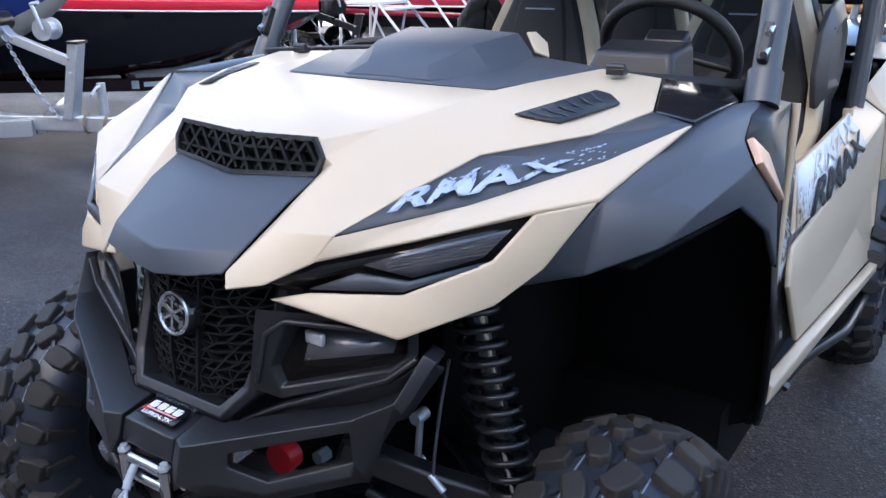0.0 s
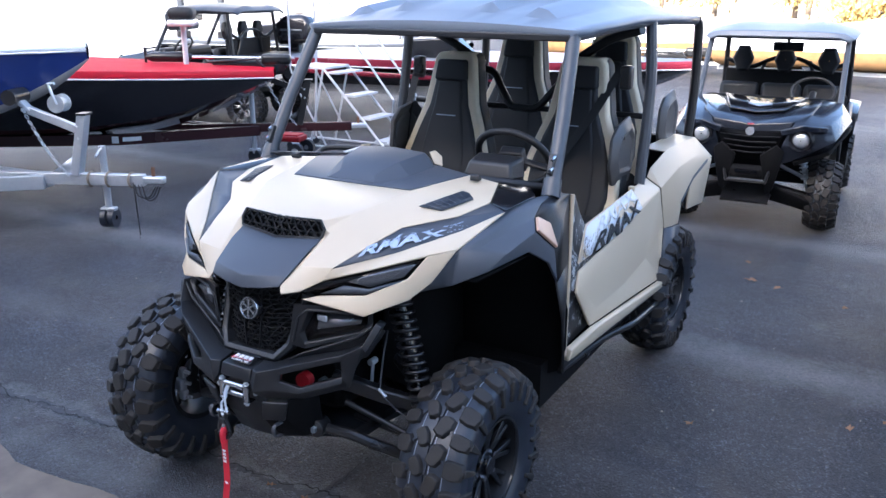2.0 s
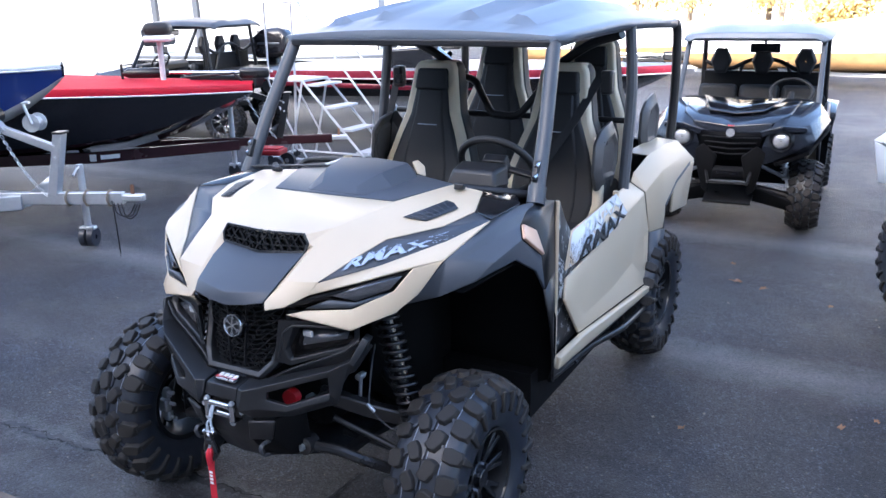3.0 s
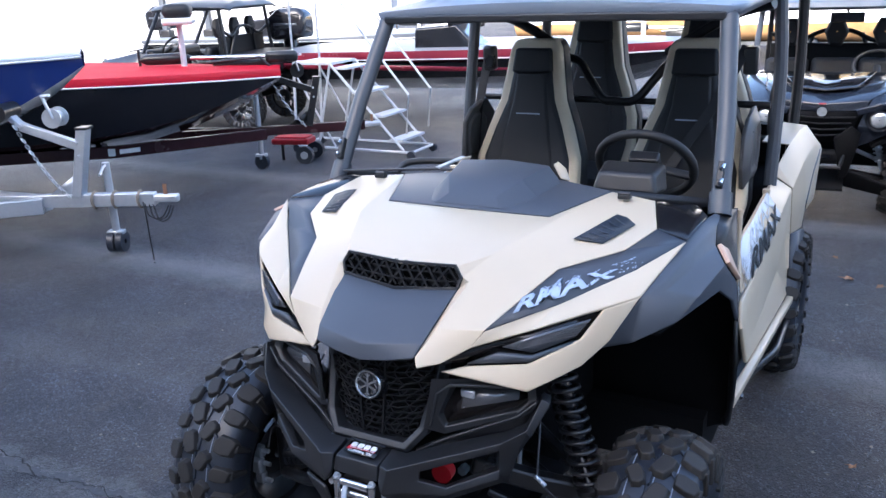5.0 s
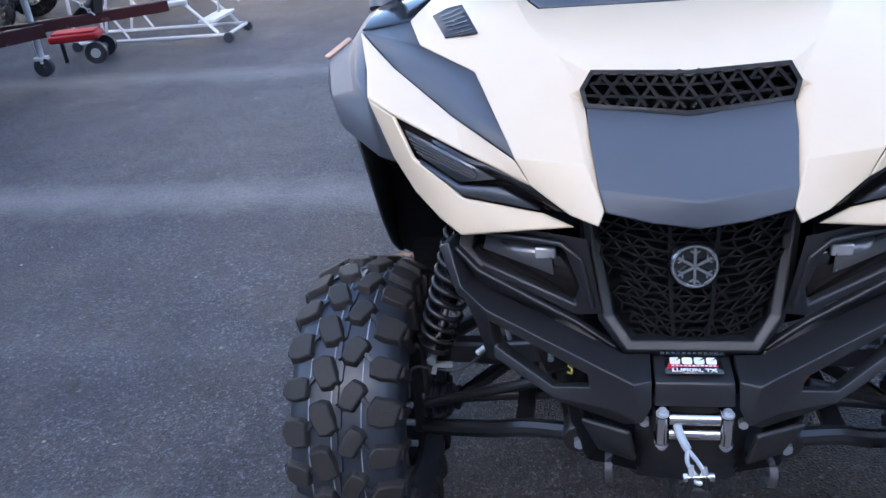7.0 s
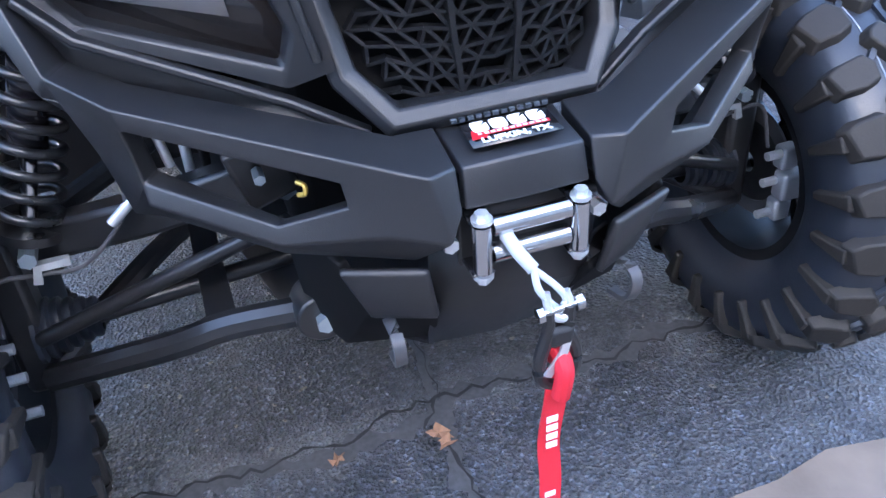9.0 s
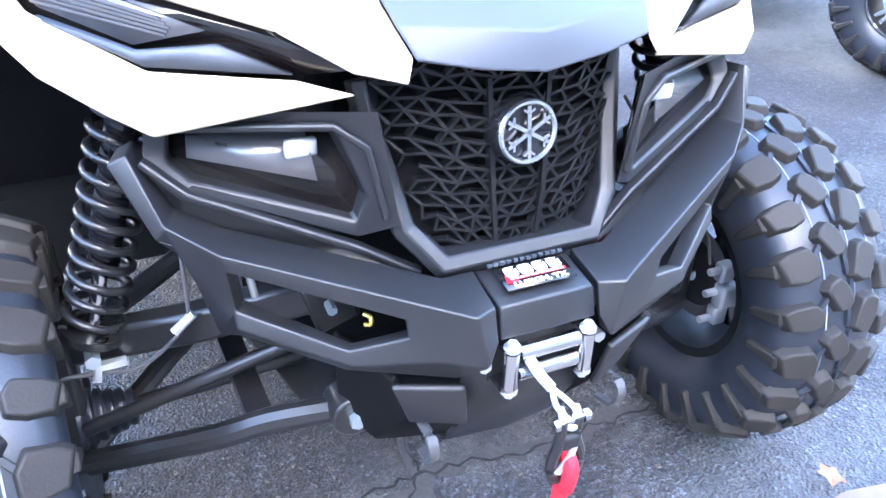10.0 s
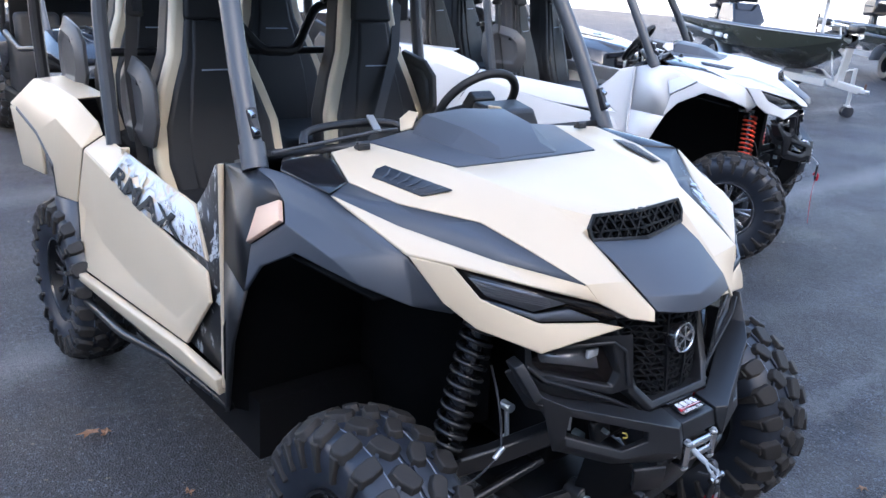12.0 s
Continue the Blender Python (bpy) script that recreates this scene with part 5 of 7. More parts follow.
def utility_vehicle(name, label, m, c, group=""):
    car = thing(name, label, "utility vehicle", m, group)
    hood(car, c)
    for sx in (1, -1):
        fender(car, c, sx)
        suspension(car, c, sx)
        side_body(car, c, sx)
        wheel(car, "front_wheel", 0.715 * sx, -0.03, 0.378, sx, rim_mat=c["rim"])
        wheel(car, "rear_wheel", 0.765 * sx, 2.19, 0.378, sx, rim_mat=c["rim"])
    grille(car, c)
    bumper(car, c)
    cage(car, c)
    # cabin shell
    part("floor_pan", box_bm((0, 1.50, 0.41), (1.45, 1.85, 0.20)), M["liner"], car)
    part("dash_panel", faces_bm([(-0.70, 0.60, 1.29), (0.70, 0.60, 1.29), (0.70, 0.78, 1.22), (-0.70, 0.78, 1.22), (-0.70, 0.75, 0.55), (0.70, 0.75, 0.55)], [(0, 1, 2, 3), (3, 2, 5, 4)]), M["black"], car, "black dashboard", solid=0.03)
    # plain near-black block fills the shaded hollow between the arches
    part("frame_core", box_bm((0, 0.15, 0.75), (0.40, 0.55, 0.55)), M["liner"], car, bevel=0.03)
    part("rear_bulkhead", box_bm((0, 2.70, 0.85), (1.40, 0.06, 0.65)), M["liner"], car)
    part("cargo_tub", box_bm((0, 2.72, 1.02), (1.36, 0.3, 0.20)), M["black"], car, bevel=0.03)
    for sx in (1, -1):
        seat(car, 0.40 if sx > 0 else -0.36, 1.57, 0.865, c)
        seat(car, 0.30 * sx, 2.32, 0.95, c)
        for yy, zz in ((1.52, 1.08), (2.34, 1.14)):
            o = [(0, 0.10), (0.05, 0.0), (0.30, -0.02), (0.36, 0.10), (0.36, 0.25), (0.27, 0.33), (0.10, 0.30), (0.02, 0.24)]
            i_ = [(0.06, 0.12), (0.09, 0.06), (0.27, 0.05), (0.30, 0.12), (0.30, 0.22), (0.24, 0.27), (0.13, 0.25), (0.08, 0.21)]
            n = len(o)
            v = [(0.655, yy + a, zz + b) for a, b in o] + [(0.680, yy + a, zz + b) for a, b in i_] + [(0.668, yy + 0.19 + (a - 0.19) * 0.8, zz + 0.16 + (b - 0.16) * 0.8) for a, b in i_]
            f = [(k, (k + 1) % n, n + (k + 1) % n, n + k) for k in range(n)] + [(n + k, n + (k + 1) % n, 2 * n + (k + 1) % n, 2 * n + k) for k in range(n)] + [tuple(range(2 * n, 3 * n))]
            g = part("shoulder_guard", faces_bm(v, f, sx=sx), M["guard"], car, "grey plastic shoulder guard", smooth=30, solid=0.02, bevel=0.004)
            part("guard_slot", box_bm((0.672 * sx, yy + 0.12, zz + 0.235), (0.006, 0.05, 0.022)), M["liner"], g, bevel=0.003)
        part("seat_belt", sweep_bm([(0.60 * sx, 1.80, 1.66), (0.50 * sx, 1.66, 1.42), (0.24 * sx, 1.46, 0.98)] if sx > 0 else [(-0.62, 1.80, 1.66), (-0.665, 1.74, 1.35), (-0.660, 1.66, 1.00)], rect_prof(0.045, 0.003), up=(0, -1, 0.4)), M["fabric"], car, "black seat belt")
        part("belt_retractor", box_bm((0.62 * sx, 1.80, 1.60), (0.06, 0.06, 0.12)), M["steel"], car, bevel=0.012)
    # instrument pod and steering wheel
    v = [(-0.145, -0.075, -0.03), (0.145, -0.075, -0.03), (0.155, 0.06, -0.045), (-0.155, 0.06, -0.045), (-0.12, -0.05, 0.05), (0.12, -0.05, 0.05), (0.14, 0.07, 0.07), (-0.14, 0.07, 0.07)]
    part("instrument_pod", faces_bm([(x * 0.80 + 0.385, y + 0.775, z * 0.86 + 1.280) for x, y, z in v], [(0, 1, 2, 3), (4, 5, 6, 7), (0, 1, 5, 4), (1, 2, 6, 5), (2, 3, 7, 6), (3, 0, 4, 7)]), M["black"], car, "black instrument pod", bevel=0.015, seg=3)
    sw = new("steering_wheel")
    sw.empty_display_size, sw.parent = 0.1, car
    sw.matrix_local = pose(0.395, 0.955, 1.300, 35, 0, 0)
    bm = sweep_bm([(0.175 * math.cos(a), 0, 0.165 * math.sin(a)) for a in [2 * math.pi * i / 40 for i in range(40)]], ring_prof(0.017, 10), closed=True, up=(0, 1, 0))
    part("wheel_rim", bm, M["fabric"], sw, "black steering wheel rim", smooth=60)
    bm = box_bm((0, 0.0, 0.0), (0.11, 0.05, 0.11))
    for a in (-0.25, math.pi + 0.25, -math.pi / 2):
        sweep_bm([(0, 0, 0), (0.17 * math.cos(a), 0, 0.17 * math.sin(a))], rect_prof(0.018, 0.035), bm, up=(0, 1, 0))
    part("wheel_spokes", bm, M["black"], sw, bevel=0.008)
    part("steering_column", rod_bm((0.395, 0.955, 1.300), (0.395, 0.72, 1.13), 0.03), M["black"], car)
    # passenger grab handle
    part("grab_handle", tube_bm([(-0.52, 0.69, 1.27), (-0.48, 0.73, 1.303), (-0.30, 0.76, 1.310), (-0.16, 0.74, 1.303), (-0.12, 0.69, 1.272)], 0.013, 4), M["black"], car, "black passenger grab handle")
    part("handle_bracket", sweep_bm([(-0.30, 0.62, 1.315), (-0.25, 0.74, 1.335)], rect_prof(0.022, 0.006)), M["zinc"], car, "bare steel bracket")
    return car


TAN = dict(letters=True, fender=M["grey"], fender_name="matt dark grey", panel=M["grey"], body=M["tan"], body_name="tan", door_front=M["splat_dark"], insert=M["orange"], spring=M["steel"], spring_name="black", seat_edge=M["seat_tan"], edge_name="tan vinyl", seat_name="black bucket seat with tan edging", rim=M["rim"])
WHITE = dict(TAN, letters=False, fender=M["white"], fender_name="white", panel=M["white"], body=M["white"], body_name="white", door_front=M["white"], insert=M["white"], spring=M["spring_red"], spring_name="red", seat_edge=M["fabric2"], edge_name="charcoal vinyl", seat_name="black bucket seat", rim=M["silver"])
utv = utility_vehicle("utility_vehicle", "tan and black four-seat off-road vehicle with roof parked on asphalt", pose(0, 0, 0), TAN, "parked off-road vehicles")
winch_hook(utv)
part("red_reflector", rod_bm((0.195, -0.332, 0.695), (0.193, -0.300, 0.695), 0.029, n=24), M["red"], utv, "round red plastic cap in the bumper")
text_on_strip("RMAX", [(0.357, -0.205, 1.145), (0.455, -0.085, 1.165), (0.563, 0.050, 1.193)], [(0.355, -0.160, 1.168), (0.432, -0.030, 1.196), (0.556, 0.066, 1.205)], M["worn_decal"], utv, "worn pale blue lettering on the side panel", Vector((0.0025, -0.002, 0.0055)), 0.034, 0.15)
r = random.Random(21)
bm = bmesh.new()
for k in range(46):
    a, b = 0.25 + 0.95 * r.random(), r.uniform(0.96, 1.14) if k % 3 else r.uniform(0.1, 0.9)
    a = a if k % 3 else 1.0 + 0.25 * r.random()
    p = Vector((0.357, -0.205, 1.145)).lerp(Vector((0.563, 0.050, 1.193)), a).lerp(Vector((0.355, -0.160, 1.168)).lerp(Vector((0.548, 0.078, 1.211)), a), b) + Vector((0.002, -0.002, 0.0065))
    d, e = Vector((0.206, 0.255, 0.048)).normalized() * r.uniform(0.002, 0.006), Vector((-0.01, 0.03, 0.02)).normalized() * r.uniform(0.001, 0.003)
    bm.faces.new([bm.verts.new(q) for q in (p - d, p - e, p + d, p + e)])
tagged(part("fleck_print", bm, M["decal"], utv, "pale blue flecks trailing from the lettering", smooth=0), kind="stuff")
white_utv = utility_vehicle("utility_vehicle", "white four-seat off-road vehicle with red springs parked alongside", pose(3.83, 1.83, 0, 0, 0, 26), WHITE, "parked off-road vehicles")
winch_hook(white_utv)


# ---- ground ----
def ground_material():
    m = bpy.data.materials.new("asphalt")
    m.use_nodes = True
    nt = m.node_tree
    p = nt.nodes["Principled BSDF"]
    tc = nt.nodes.new("ShaderNodeTexCoord")

    def noise_at(scale, detail=5, rough=0.6):
        n = nt.nodes.new("ShaderNodeTexNoise")
        n.inputs["Scale"].default_value, n.inputs["Detail"].default_value, n.inputs["Roughness"].default_value = scale, detail, rough
        nt.links.new(tc.outputs["Object"], n.inputs["Vector"])
        return n.outputs["Fac"]

    def ramp(fac, *stops):
        r = nt.nodes.new("ShaderNodeValToRGB")
        els = r.color_ramp.elements
        while len(els) < len(stops):
            els.new(0.5)
        for e, (pos, v) in zip(els, stops):
            e.position, e.color = pos, (*v, 1) if isinstance(v, tuple) else (v, v, v, 1)
        nt.links.new(fac, r.inputs[0])
        return r.outputs[0]

    def mix(kind, fac, a, b):
        x = nt.nodes.new("ShaderNodeMix")
        x.data_type, x.blend_type = "RGBA", kind
        for sock, val in (("Factor", fac), ("A", a), ("B", b)):
            if hasattr(val, "links"):
                nt.links.new(val, x.inputs[sock])
            else:
                x.inputs[sock].default_value = val
        return x.outputs["Result"]
    base = ramp(noise_at(0.7, 6), (0.30, (0.027, 0.0295, 0.039)), (0.70, (0.046, 0.0505, 0.065)))
    # aggregate: each stone its own brightness
    vor = nt.nodes.new("ShaderNodeTexVoronoi")
    vor.inputs["Scale"].default_value = 140
    nt.links.new(tc.outputs["Object"], vor.inputs["Vector"])
    rgb = nt.nodes.new("ShaderNodeSeparateColor")
    nt.links.new(vor.outputs["Color"], rgb.inputs[0])
    stone = ramp(rgb.outputs[0], (0.0, 0.3), (0.55, 0.75), (0.86, 1.3), (1.0, 2.8))
    col = mix("MULTIPLY", 1.0, base, stone)
    col = mix("MULTIPLY", 1.0, col, ramp(noise_at(30, 4, 0.7), (0.35, 0.6), (0.65, 1.4)))
    col = mix("MULTIPLY", 1.0, col, ramp(noise_at(2.6, 8, 0.7), (0.32, 0.62), (0.5, 1.0), (0.68, 1.5)))
    col = mix("MULTIPLY", 0.6, col, ramp(noise_at(0.45, 3), (0.4, (1.0, 0.93, 0.85)), (0.6, (0.92, 1.0, 1.12))))
    dust = ramp(noise_at(1.6, 8, 0.7), (0.55, 0.0), (0.72, 0.5))
    col = mix("MIX", dust, col, (0.115, 0.102, 0.09, 1))
    speck = ramp(noise_at(38, 1), (0.715, 0.0), (0.75, 0.7))
    col = mix("MIX", speck, col, (0.22, 0.19, 0.15, 1))
    # pale worn bands across the yard
    sep = nt.nodes.new("ShaderNodeSeparateXYZ")
    nt.links.new(tc.outputs["Object"], sep.inputs[0])

    def math_node(op, a, b=0.0, c=0.0):
        x = nt.nodes.new("ShaderNodeMath")
        x.operation = op
        for i, val in enumerate((a, b, c)):
            if hasattr(val, "links"):
                nt.links.new(val, x.inputs[i])
            else:
                x.inputs[i].default_value = val
        return x.outputs[0]
    gritty = ramp(noise_at(55, 6, 0.85), (0.40, 0.30), (0.58, 1.0))
    for slope, y0, half, amount in ((0.0, 2.23, 0.18, 1.0), (0.0, 4.87, 0.18, 0.8), (0.01, -0.36, 0.12, 0.45), (0.03, -0.05, 0.06, 0.6), (-0.01, 0.75, 0.10, 0.2)):
        d = math_node("ABSOLUTE", math_node("SUBTRACT", sep.outputs["Y"], math_node("MULTIPLY_ADD", sep.outputs["X"], slope, y0)))
        d = math_node("ADD", d, math_node("MULTIPLY", math_node("SUBTRACT", noise_at(3.5, 8, 0.8), 0.5), 0.62))
        mask = math_node("MULTIPLY", ramp(d, (0.0, amount), (half * 1.6, 0.0)), gritty)
        col = mix("MIX", mask, col, (0.18, 0.185, 0.195, 1))
    nt.links.new(col, p.inputs["Base Color"])
    p.inputs["Specular IOR Level"].default_value = 0.6
    rr = nt.nodes.new("ShaderNodeMapRange")
    rr.inputs["To Min"].default_value, rr.inputs["To Max"].default_value = 0.32, 0.78
    nt.links.new(noise_at(0.9, 5), rr.inputs["Value"])
    nt.links.new(rr.outputs["Result"], p.inputs["Roughness"])
    bp = nt.nodes.new("ShaderNodeBump")
    bp.inputs["Strength"].default_value, bp.inputs["Distance"].default_value = 1.0, 0.013
    hgt = mix("ADD", 1.0, vor.outputs["Distance"], noise_at(95, 4, 0.7))
    nt.links.new(hgt, bp.inputs["Height"])
    nt.links.new(bp.outputs["Normal"], p.inputs["Normal"])
    return m


M["asphalt"] = ground_material()
M["concrete"] = material("worn_concrete", (0.155, 0.122, 0.095), 0.9, vary=0.45, scale=9, bump=0.8, grain_scale=120)
M["crack"] = material("crack_dirt", (0.012, 0.012, 0.013), 0.95, vary=0.3, scale=60, bump=0.5, grain_scale=100)
M["patch"] = material("crumbled_asphalt", (0.055, 0.056, 0.060), 0.8, vary=0.7, scale=90, bump=0.5, grain_scale=90)

ground = part("ground", faces_bm([(-600, -600, 0), (600, -600, 0), (600, 600, 0), (-600, 600, 0)], [(0, 1, 2, 3)]), M["asphalt"], None)
tagged(ground, "dark worn asphalt yard with cracks and stains", "ground", kind="structure")
rng = random.Random(11)


def ragged_strip(pts, w, jag, z, name, mat, label, seed=1, step=0.04, parent=None):
    """A flat ragged ribbon along a path on the ground."""
    r = random.Random(seed)
    P = []
    for a, b in zip(pts, pts[1:]):
        a, b = Vector((*a, 0)), Vector((*b, 0))
        n = max(2, int((b - a).length / step))
        P += [a.lerp(b, i / n) for i in range(n)]
    P.append(Vector((*pts[-1], 0)))
    bm = bmesh.new()
    last = None
    off = 0.0
    for i, p in enumerate(P):
        t = (P[min(i + 1, len(P) - 1)] - P[max(0, i - 1)]).normalized()
        s = Vector((-t.y, t.x, 0))
        off = off * 0.8 + r.uniform(-jag, jag)
        k = w * r.uniform(0.4, 1.5)
        cur = (bm.verts.new(p + s * (off + k / 2) + Vector((0, 0, z))), bm.verts.new(p + s * (off - k / 2) + Vector((0, 0, z))))
        if last:
            bm.faces.new((last[0], last[1], cur[1], cur[0]))
        last = cur
    ob = part(name, bm, mat, parent, smooth=0)
    return tagged(ob, label, "pavement", kind="structure") if not parent else ob


def crack(pts, w, seed):
    ragged_strip(pts, w * 2.6, w * 0.9, 0.0012 + 0.0006 * seed, "crack", M["patch"], "crumbled pale edge of a crack in the asphalt", seed + 50, 0.018)
    ragged_strip(pts, w * 0.42, w * 0.9, 0.0044 + 0.0006 * seed, "crack", M["crack"], "dark open crack in the asphalt", seed, 0.018)


crack([(-2.9, -0.15), (-2.3, -0.12), (-1.7, -0.12), (-1.2, -0.09), (-0.45, -0.05), (-0.20, -0.075), (0.015, -0.024), (0.20, -0.034), (0.40, -0.035), (0.56, -0.034), (0.80, -0.05), (1.4, -0.02)], 0.016, 2)
crack([(0.015, -0.024), (-0.015, -0.09), (-0.015, -0.148), (-0.011, -0.27), (0.0, -0.46)], 0.015, 3)
crack([(0.015, -0.024), (0.027, 0.091), (0.03, 0.3)], 0.007, 4)
# concrete slab in front, its edge ragged
r = random.Random(4)
edge = [(-30 + 0.12 * i, -0.455 - 0.05 * math.exp(-(-29 + 0.12 * i) ** 2) + 0.06 * min(1.0, max(0.0, -30.2 + 0.12 * i)) - 0.12 * min(1.0, max(0.0, (-30.95 + 0.12 * i) / 0.3)) + 0.14 * min(3.0, max(0.0, 28.0 - 0.12 * i)) + 0.02 * math.sin(i * 0.7) + r.uniform(-0.018, 0.018)) for i in range(340)]
bm = bmesh.new()
top = [bm.verts.new((x, y, 0.006)) for x, y in edge]
low = [bm.verts.new((x, -9, 0.006)) for x, y in edge]
for i in range(len(edge) - 1):
    bm.faces.new((top[i], low[i], low[i + 1], top[i + 1]))
slab = part("pavement", bm, M["concrete"], None, smooth=0, solid=0.01)
tagged(slab, "worn tan concrete slab with a ragged edge", "pavement", kind="structure")


# ---- boats on trailers ----
def hull_bm(sections, side=None):
    """sections: (along, half beam, keel z, chine z, gunwale z). Local +x is the bow. side: True sides only, False bottom only."""
    bm = bmesh.new()
    rows = []
    for a, hb, kz, cz, gz in sections:
        prof = [(0, kz), (hb * 0.45, kz + (cz - kz) * 0.55), (hb * 0.80, cz), (hb * 0.93, cz + (gz - cz) * 0.5), (hb, gz)]
        half = [Vector((a, y, z)) for y, z in prof]
        rows.append([bm.verts.new(Vector((p.x, -p.y, p.z))) for p in reversed(half[1:])] + [bm.verts.new(p) for p in half])
    for r0, r1 in zip(rows, rows[1:]):
        for j in range(len(r0) - 1):
            if side is None or side == (j in (0, 1, 6, 7)):
                bm.faces.new((r0[j], r0[j + 1], r1[j + 1], r1[j]))
    if side is not False:
        bm.faces.new(rows[0])
    bmesh.ops.delete(bm, geom=[v for v in bm.verts if not v.link_faces], context="VERTS")
    return bm, rows


def deck_bm(sections, z_up=0.0, inner=1.0, crown=0.03):
    bm = bmesh.new()
    rows = [[bm.verts.new((a, -hb * inner, gz + z_up)), bm.verts.new((a, 0, gz + z_up + crown)), bm.verts.new((a, hb * inner, gz + z_up))] for a, hb, kz, cz, gz in sections]
    for r0, r1 in zip(rows, rows[1:]):
        for j in range(2):
            bm.faces.new((r0[j], r0[j + 1], r1[j + 1], r1[j]))
    return bm


def band_bm(sec, drop, thick, out=0.012):
    """A band wrapped round both gunwales."""
    bm = bmesh.new()
    for s in (1, -1):
        rows = [[bm.verts.new((a + (0.01 if w < 0.1 else 0), s * (w + 0.004), gz - drop - thick)), bm.verts.new((a, s * (w + out), gz - drop - thick / 2)), bm.verts.new((a, s * (w + 0.002), gz - drop))] for a, w, kz, cz, gz in sec]
        for r0, r1 in zip(rows, rows[1:]):
            for j in range(2):
                bm.faces.new((r0[j], r0[j + 1], r1[j + 1], r1[j]))
    return bm


def boat(name, label, m, length, hull, bottom, trim, deck, bow_z=1.15, stern_z=1.0, beam=1.15, keel=0.5, band=0.05, bass=True, blunt=0.10, chine=0.35):
    b = thing(name, label, "boat", m, "boats on trailers")
    L = length
    sec = []
    for t in (0, 0.15, 0.35, 0.5, 0.6, 0.7, 0.78, 0.85, 0.91, 0.95, 0.98, 1.0):
        w = beam * (1 - (1 - blunt) * max(0, (t - 0.40) / 0.60) ** 2.4) * (0.94 + 0.06 * min(1, t * 4))
        kz = keel + (bow_z - 0.10 - keel) * max(0, (t - 0.62) / 0.38) ** 2.4
        gz = stern_z + (bow_z - stern_z) * t
        cz = kz + (gz - kz) * (chine + 0.4 * chine * t + 0.01)
        sec.append((-L + L * t, max(w, 0.02), kz, cz, gz))
    bm, _ = hull_bm(sec, True)
    hb = part("hull", bm, hull, b, "glossy hull sides", smooth=50)
    bm, _ = hull_bm(sec, False)
    part("hull_bottom", bm, bottom, hb, smooth=50)
    part("gunwale", band_bm(sec, -0.012, band), trim, b, "coloured gunwale edge", smooth=50)
    part("rub_rail", band_bm(sec, band - 0.010, 0.018, 0.020), M["gel_white"], b, "thin rub rail", smooth=50)
    part("deck", deck_bm(sec, 0.010, 1.0), deck, b, smooth=40)
    part("hull_stripe", faces_bm([(-L * 0.32, -beam * 0.985, stern_z - 0.20), (-L * 0.98, -beam * 0.975, stern_z - 0.12), (-L * 0.98, -beam * 0.97, stern_z - 0.20), (-L * 0.55, -beam * 0.985, stern_z - 0.23)], [(0, 1, 2, 3)]), trim, hb, "tapered stripe along the side", solid=0.02)
    if not bass:
        return b
    part("console", faces_bm([(-L * 0.50, -0.75, stern_z), (-L * 0.50, -0.15, stern_z), (-L * 0.56, -0.70, stern_z + 0.34), (-L * 0.56, -0.2, stern_z + 0.34), (-L * 0.66, -0.72, stern_z + 0.30), (-L * 0.66, -0.18, stern_z + 0.30), (-L * 0.66, -0.75, stern_z), (-L * 0.66, -0.15, stern_z)], [(0, 1, 3, 2), (2, 3, 5, 4), (4, 5, 7, 6), (0, 2, 4, 6), (1, 7, 5, 3)]), M["gel_black"], b, "black steering console", bevel=0.03, seg=3)
    ws = part("windscreen", sweep_bm([(-L * 0.58, -0.72, stern_z + 0.36), (-L * 0.54, -0.60, stern_z + 0.44), (-L * 0.54, -0.30, stern_z + 0.44), (-L * 0.58, -0.18, stern_z + 0.36)], rect_prof(0.01, 0.16)), M["gloss"], b, "smoked low windscreen")
    # trolling motor laid along the bow
    tm = part("trolling_motor", tube_bm([(-0.02, 0.06, bow_z + 0.13), (-1.0, 0.10, bow_z + 0.15)], 0.022), M["chrome"], b, "black trolling motor folded on the bow")
    part("motor_head", box_bm((0.02, 0.06, bow_z + 0.12), (0.34, 0.13, 0.12)), M["steel"], tm, bevel=0.04, seg=3)
    part("motor_pod", lathe_bm([(-0.30, 0.012), (-0.22, 0.055), (0.12, 0.06), (0.22, 0.03), (0.24, 0.01)], 20), M["steel"], tm, smooth=50).matrix_local = pose(-1.15, 0.10, bow_z + 0.15)
    part("motor_mount", box_bm((-0.42, 0.08, bow_z + 0.07), (0.55, 0.16, 0.07)), M["steel"], tm, bevel=0.02)
    part("propeller", box_bm((-1.44, 0.10, bow_z + 0.15), (0.03, 0.03, 0.22)), M["steel"], tm, bevel=0.008)
    part("motor_bracket", tube_bm([(-0.10, -0.02, bow_z + 0.02), (-0.20, -0.02, bow_z + 0.13), (-0.75, 0.0, bow_z + 0.10)], 0.016), M["steel"], tm)
    st = part("pedestal_seat", box_bm((-0.98, 0.0, bow_z + 0.53), (0.30, 0.34, 0.07)), M["gel_white"], b, "pedestal seat on a white pole", bevel=0.03, seg=3)
    part("seat_pole", rod_bm((-0.98, 0, bow_z), (-0.98, 0, bow_z + 0.52), 0.030, n=16), M["ladder"], st, "white pole")
    part("seat_cushion", box_bm((-0.98, 0.0, bow_z + 0.63), (0.28, 0.32, 0.14)), M["fabric"], st, "black folded cushion", bevel=0.06, seg=4)
